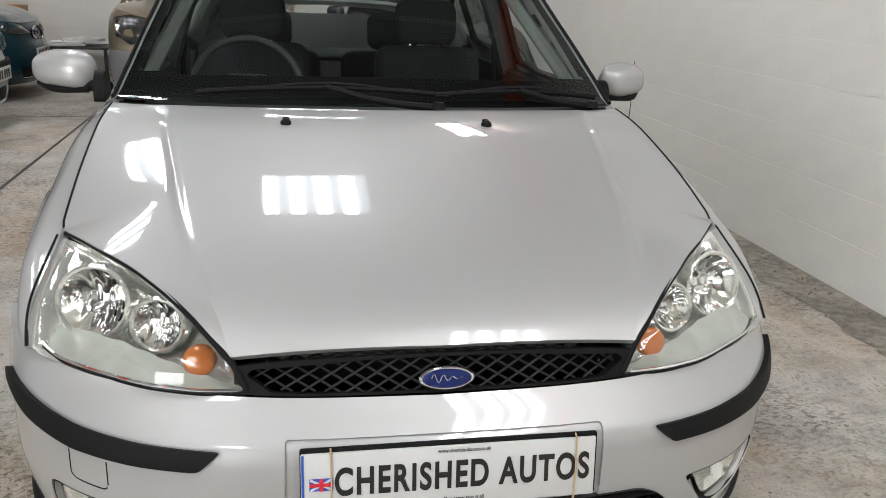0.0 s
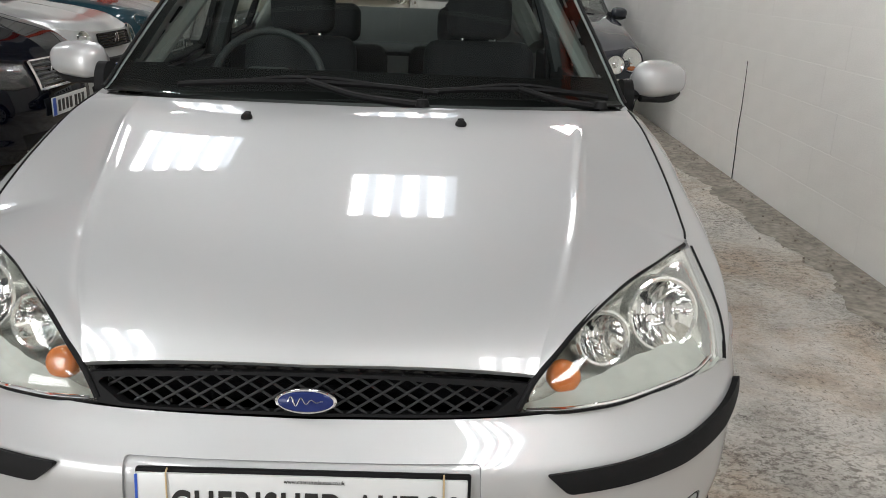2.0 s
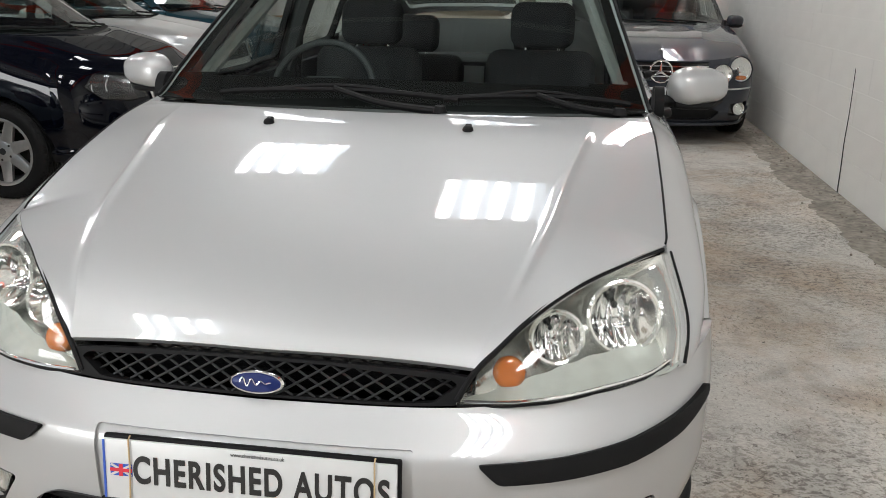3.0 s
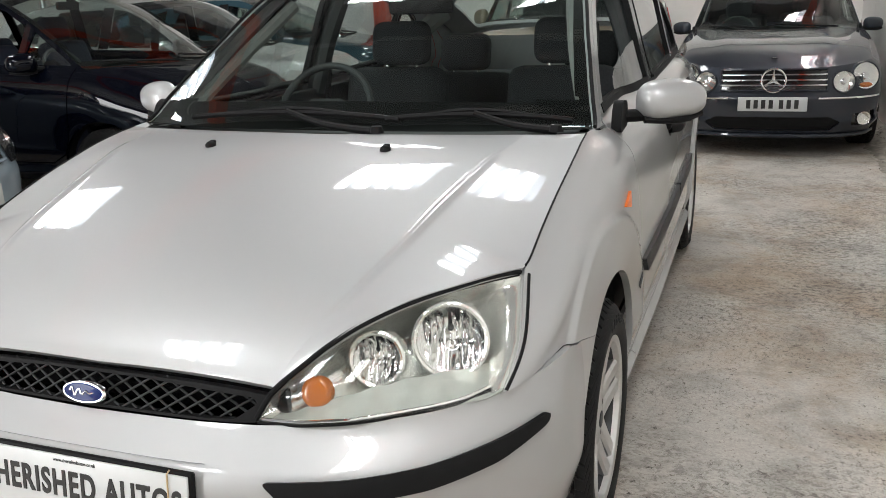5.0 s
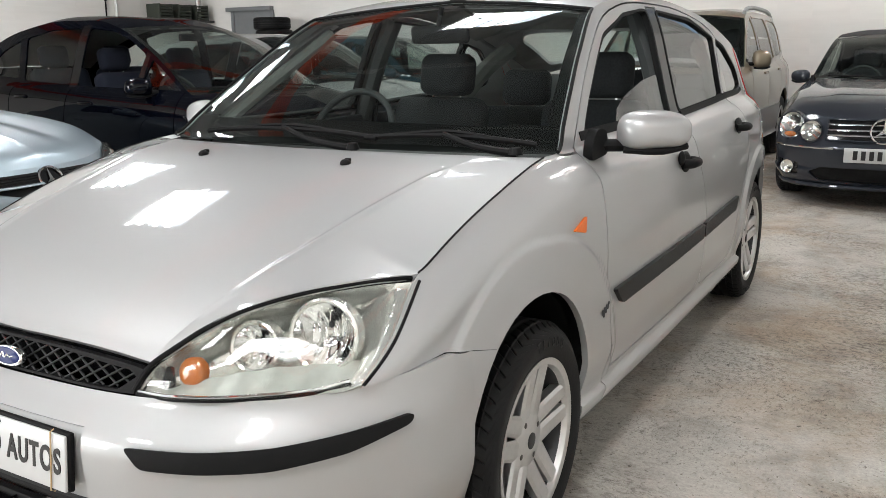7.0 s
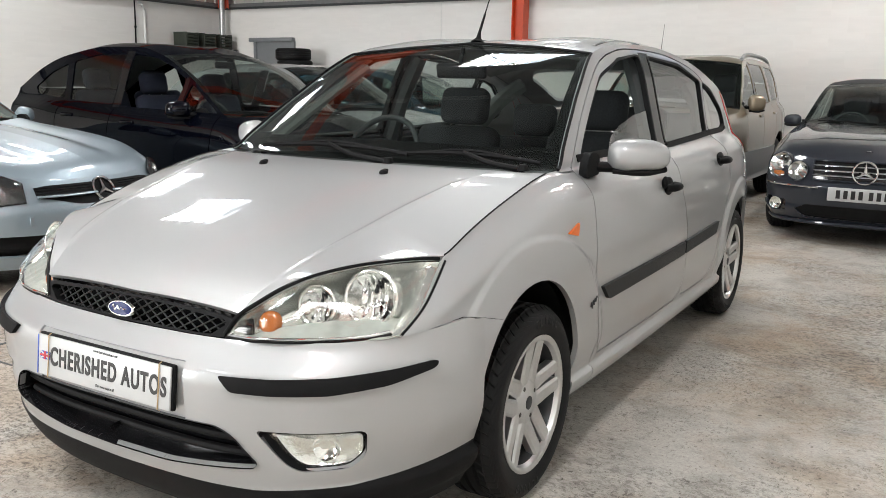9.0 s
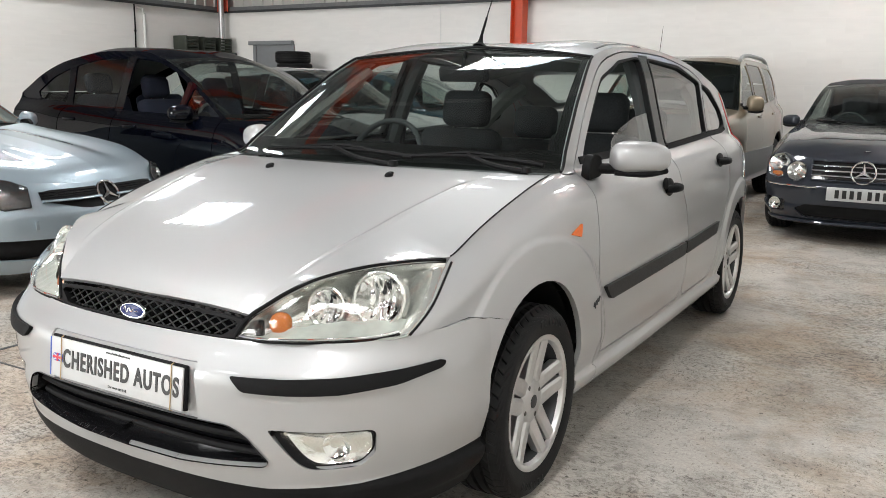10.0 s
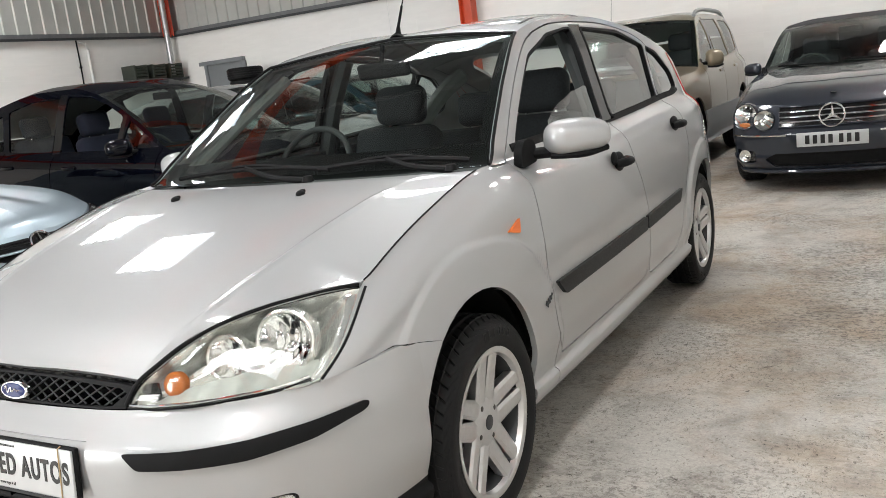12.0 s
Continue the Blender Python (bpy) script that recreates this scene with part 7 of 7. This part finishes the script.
    part("badge_field", lathe([(0, 0.0), (0.084, 0.0), (0.094, -0.03)], 32, sm @ pose(0, 0.008, 0, 90)), GLOSSBLACK, g)
    star(sm, 0.078, g)
    lamp_unit(car, [(0.5, on(0.5, 0.63), 0.655), (0.515, on(0.515, 0.54) - 0.006, 0.545), (0.64, on(0.64, 0.53) - 0.006, 0.535), (0.735, on(0.735, 0.6), 0.6), (0.78, on(0.78, 0.68) + 0.03, 0.70), (0.66, on(0.66, 0.68) + 0.02, 0.715), (0.57, on(0.57, 0.66) + 0.01, 0.695)], (-0.35, 0.85, -0.3),
              [((-0.08, 0.0, -0.01), 0.05, REFLECTOR), ((0.06, 0.07, 0.01), 0.06, REFLECTOR)])
    number_plate(pose(0, on(0, 0.42) - 0.012, 0.42), bp, None)
    part("tow_cover", block(0.06, 0.004, 0.05, pose(-0.5, on(0.5, 0.44) - 0.002, 0.44, 0, 0, 22), 0.001), ICE, bp)


def small_hatch(at, label, mat, grille_mat, clear_nose=0.0):
    spec = dict(
        shell=dict(width=[(0.05, 0.68), (0.25, 0.765), (0.5, 0.805), (1.0, 0.825), (2.0, 0.83), (3.0, 0.82), (3.75, 0.72)],
                   shoulder=[(0.05, 0.73), (0.3, 0.81), (0.7, 0.89), (1.15, 0.955), (2.5, 1.0), (3.75, 1.02)],
                   top=[(0.05, 0.73), (0.3, 0.81), (0.7, 0.89), (1.15, 0.955), (1.5, 1.19), (1.8, 1.36), (1.95, 1.405), (2.2, 1.42), (2.8, 1.4), (3.4, 1.3), (3.75, 1.1)],
                   y0=0.05, y1=3.75, y_screen=1.15, y_roof=1.95, nose=[(0.15, 0.06), (0.25, 0.01), (0.5, 0.0), (0.6, 0.03), (0.76, 0.07)], y_join=0.42, nose_top=None,
                   tail=[(0.2, 3.85), (0.6, 3.9), (1.1, 3.8)], roof_mid=[(1.85, 1.43), (2.2, 1.455), (2.8, 1.44), (3.4, 1.33), (3.78, 1.14)],
                   screen_base=[(0, 0.9, 0.975), (0.4, 0.97, 0.975), (0.725, 1.15, 0.955)], lean=1.0, power=2.8),
        arches=((0.78, 0.3, 0.33), (3.2, 0.3, 0.33)), nose_z=lambda s: 0.755 + 0.05 * s ** 3, nose_low=0.17, nu=70, nv=36,
        panes=[[(1.35, 1.0), (1.65, 1.2), (1.85, 1.32), (2.1, 1.36), (2.14, 1.01)], [(2.26, 1.02), (2.22, 1.36), (2.75, 1.345), (2.9, 1.05)], [(3.0, 1.06), (2.96, 1.33), (3.3, 1.25), (3.45, 1.1)]],
        dark=[[(2.14, 1.0), (2.1, 1.375), (2.22, 1.375), (2.26, 1.0)]],
        lines=[[(1.2, 0.96), (1.18, 0.6), (1.25, 0.36), (2.1, 0.36), (2.22, 0.5), (2.2, 1.0)]],
        nose_cuts={"lower_intake": [(-0.2, 0.34), (0.52, 0.34), (0.5, 0.22), (-0.2, 0.2)]}, nose_mats={"lower_intake": (BLACK, -0.02)}, nose_twice={},
        bonnet_mid=[(0, 0.2, 0.83), (0, 0.5, 0.91), (0, 0.85, 0.965)], mirror=(1.33, 0.98), handles=((2.0, 0.86), (2.8, 0.88)), handle_mat=BLACK,
        wheel=(0.29, 0.19, 0.175), spokes=(6, False), seats=(1.72, 0.08), rear_seats=2.6, rear_glass=[(-0.3, 3.25), (0.42, 3.3), (0.42, 3.7), (-0.3, 3.74)], group="row of parked cars")
    return parked_car(at, label, mat, spec)


def silver_supermini():
    car, S, made, bp, bon = small_hatch(pose(-2.5, 6.2, 0, 0, 0, 90), "silver supermini with a black grille", PALE, BLACK)
    g, on = slatted_grille(car, S, -0.33, 0.33, 0.63, 0.735, 4, BLACK, BLACK)
    part("badge", lathe([(0.04, -0.004), (0.05, 0.0), (0.04, 0.004), (0.037, 0)], 28, pose(0, on(0, 0.68) - 0.016, 0.685, 90)), CHROME, g, "round chrome badge")
    for a in (60, 120):
        part("badge_arm", block(0.006, 0.004, 0.07, pose((1 if a > 90 else -1) * 0.014, on(0, 0.68) - 0.016, 0.69, 0, 90 - a, 0)), CHROME, g)
    for sg in (1, -1):
        c = Vector((sg * 0.52, on(0.52, 0.68) - 0.012, 0.685))
        at = look(c, c + Vector((sg * 0.3, -1, 0.2))) @ pose(0, 0, 0, 180)
        lamp = part("headlamp", lathe([(0, 0.04), (0.06, 0.03), (0.095, 0.0), (0.098, -0.03)], 28, at), CLEAR, car, "round clear headlamp")
        part("reflector", lathe([(0, -0.03), (0.05, -0.02), (0.09, 0.0)], 28, at), REFLECTOR, lamp)
    part("bumper_band", tube([(x, on(abs(x), 0.52) - 0.004, 0.52) for x in np.linspace(-0.72, 0.72, 24)], 0.03, 8), BLACK, bp)
    number_plate(pose(0, on(0, 0.46) - 0.03, 0.45), bp, None, blue=True)


def teal_hatch():
    car, S, made, bp, bon = small_hatch(pose(-2.67, 8.35, 0, 0, 0, 90), "dark teal hatchback with a small oval grille", TEAL, BLACK)
    g = part("grille", lathe([(0, 0.0), (0.16, 0.0), (0.185, 0.012), (0.2, 0.0), (0.2, -0.02)], 40, pose(0, 0.035, 0.645, 80) @ Matrix.Diagonal((1, 0.34, 1, 1))), GLOSSBLACK, car, "black oval grille with bright rim")
    part("grille_rim", lathe([(0.18, 0.004), (0.19, 0.016), (0.2, 0.004)], 40, pose(0, 0.03, 0.645, 80) @ Matrix.Diagonal((1, 0.36, 1, 1))), CHROME, g)
    part("badge", lathe([(0, 0.012), (0.04, 0.01), (0.05, 0.0)], 24, pose(0, 0.02, 0.65, 80) @ Matrix.Diagonal((1, 0.45, 1, 1))), OVALBLUE, g)
    lamp_unit(car, [(0.24, 0.03, 0.66), (0.42, 0.06, 0.645), (0.6, 0.14, 0.66), (0.7, 0.25, 0.73), (0.66, 0.3, 0.79), (0.5, 0.2, 0.785), (0.36, 0.1, 0.74)], (-0.3, 0.85, -0.4), [((-0.02, 0.0, 0.0), 0.055, REFLECTOR), ((0.1, 0.06, 0.02), 0.055, REFLECTOR)])
    number_plate(pose(0, -0.015, 0.45), bp, None)


def blue_estate():
    car, S, made, bp, bon = small_hatch(pose(-4.3, 10.1, 0.0, 0, 0, 90), "mid-blue car with black roof bars by the back wall", BLUE, BLACK)
    for sg in (1, -1):
        part("roof_bar", tube([(sg * 0.52, 2.0, 1.45), (sg * 0.52, 2.1, 1.5), (sg * 0.52, 3.1, 1.46), (sg * 0.52, 3.2, 1.4)], 0.016, 8), BLACK, car)
    part("roof_bag", block(0.5, 0.35, 0.07, pose(0, 2.6, 1.48), 0.025, 3), BLACK, car)


navy_hatch()
cabriolet()
off_roader()
roadster()
silver_supermini()
teal_hatch()
blue_estate()


# ---- things along the far walls ----
def steel_door():
    d = part("door_back", box(-9.86, -8.98, NORTH - 0.03, NORTH + 0.002, FLOOR, 2.03, 0.004), DOORGREY, None, "grey steel door in the back wall", kind="structure", category="door")
    part("door_lintel", box(-10.02, -8.94, NORTH - 0.09, NORTH, 2.03, 2.1, 0.004), DOORGREY, d)
    for x in (-9.9, -8.96):
        part("door_jamb", box(x - 0.035, x + 0.035, NORTH - 0.05, NORTH, FLOOR, 2.03, 0.003), DOORGREY, d)
    part("door_handle", tube([(-9.1, NORTH - 0.03, 1.05), (-9.1, NORTH - 0.08, 1.05), (-9.22, NORTH - 0.08, 1.05)], 0.01, 8), STEEL, d)


def louvred_crate(y):
    c = thing("louvred_crate", pose(WEST + 0.22, y, 1.88), "dark slatted plastic crate on a wall shelf", "crate", "crates on the wall shelf")
    part("crate_back", box(-0.19, -0.17, -0.14, 0.14, 0, 0.27, 0.004), CRATE, c)
    for s in (-1, 1):
        part("crate_side", box(-0.17, 0.16, s * 0.14 - 0.012, s * 0.14 + 0.012, 0, 0.27, 0.004), CRATE, c)
    for k in range(5):
        part("slat", box(0.15, 0.172, -0.13, 0.13, 0.016 + k * 0.053, 0.046 + k * 0.053, 0.004), CRATE, c)
    part("crate_base", box(-0.17, 0.16, -0.128, 0.128, 0.002, 0.018), CRATE, c)
    return c


def tyre_stack(x, y, n):
    for k in range(n):
        t = thing("spare_tyre", pose(x + 0.02 * math.sin(k * 2.1), y + 0.02 * math.cos(k * 1.7), FLOOR + 0.105 + k * 0.205), "black car tyre lying in a stack beside the back door", "tyre", "stack of tyres")
        part("tread", tyre_mesh(0.315, 0.2, 0.205, 30), RUBBER, t)


steel_door()
shelf = thing("wall_shelf", pose(WEST, 10.35, 1.86), "narrow steel shelf on brackets under the crates", "shelf")
part("shelf_board", box(0, 0.42, -0.68, 0.68, -0.02, 0.02, 0.003), DARKSTEEL, shelf)
for y in (-0.5, 0.5):
    part("shelf_bracket", box(0, 0.36, y - 0.015, y + 0.015, -0.2, -0.02, 0.003), DARKSTEEL, shelf)
for y in (9.93, 10.36, 10.78):
    louvred_crate(y)
pipe = thing("downpipe", pose(WEST + 0.16, NORTH - 0.2, FLOOR), "galvanised pipe running up the corner of the unit", "pipe")
part("pipe_run", tube([(0, 0, 0), (0, 0, 4.4)], 0.055, 16), GALV, pipe)
for z in (1.2, 2.1, 3.2):
    part("pipe_collar", tube([(0, 0, z), (0, 0, z + 0.05)], 0.064, 16), GALV, pipe)
tyre_stack(-8.46, 10.5, 9)
conduit = thing("conduit", pose(WEST, 9.15, FLOOR), "white plastic conduit with a bend at the wall head", "conduit")
part("conduit_run", tube(along([(0.03, 0, 0), (0.03, 0, 2.3), (0.03, 0, 2.48), (0.03, -0.04, 2.56), (0.03, -0.16, 2.58)], 24), 0.024, 10), WHITEPIPE, conduit)
cable = thing("cable", pose(WEST, 8.95, FLOOR), "black cable clipped down the white side wall", "cable")
part("cable_run", tube(along([(0.018, 0, 0.6), (0.018, 0.008, 1.2), (0.018, -0.006, 1.8), (0.018, 0.004, 2.3), (0.018, 0.0, 2.62)], 20), 0.013, 8), BLACK, cable)
for z in (1.0, 1.6, 2.15):
    part("cable_clip", box(0.0, 0.034, -0.02, 0.02, z, z + 0.03, 0.004), BLACK, cable)
wire = thing("hanging_wire", pose(-5.75, NORTH, FLOOR), "thin pale wire hanging down the back wall", "wire")
part("wire_run", tube(along([(0, -0.02, 2.6), (0.01, -0.02, 2.0), (0.005, -0.02, 1.0), (0.02, -0.02, 0.2)], 16), 0.004, 6), WHITEPIPE, wire)

bench = thing("low_table", pose(-2.78, 10.62, FLOOR), "low dark table against the back wall", "table")
part("tabletop", box(-0.42, 0.42, -0.3, 0.3, 0.31, 0.34, 0.006), DARKSTEEL, bench)
for x in (-0.38, 0.38):
    for y in (-0.26, 0.26):
        part("leg", box(x - 0.02, x + 0.02, y - 0.02, y + 0.02, 0, 0.31), DARKSTEEL, bench)
for x, y, z, a, b, t, turn in ((-0.12, -0.05, 0.34, 0.42, 0.3, 0.05, 8), (0.14, 0.02, 0.39, 0.34, 0.24, 0.045, -14), (-0.08, 0.05, 0.39, 0.26, 0.2, 0.03, 25)):
    pile = thing("paper_pile", pose(-2.78 + x, 10.62 + y, FLOOR + z + 0.001, 0, 0, turn), "loose pile of white papers on the low table", "paper", "papers on the low table")
    for k in range(3):
        part("sheet_stack", block(a - 0.012 * k, b, t / 3 - 0.0006, pose(0.006 * (-1) ** k, 0.004 * k, t / 3 * (k + 0.5), 0, 0, 3 * (-1) ** k), 0.001), PAPER, pile)
for k in range(2):
    bx = thing("cardboard_box", pose(-3.66 + 0.03 * k, 10.66, FLOOR + 0.41 * k, 0, 0, 4 - 9 * k), "brown cardboard box stacked against the back wall", "box", "stacked cardboard boxes")
    part("carton", block(0.5 - 0.06 * k, 0.4, 0.405, pose(0, 0, 0.2035), 0.004), CARD, bx)
    part("tape", block(0.502 - 0.06 * k, 0.05, 0.003, pose(0, 0, 0.4075), 0.001), material("parcel_tape", (0.5, 0.36, 0.2), 0.3), bx)
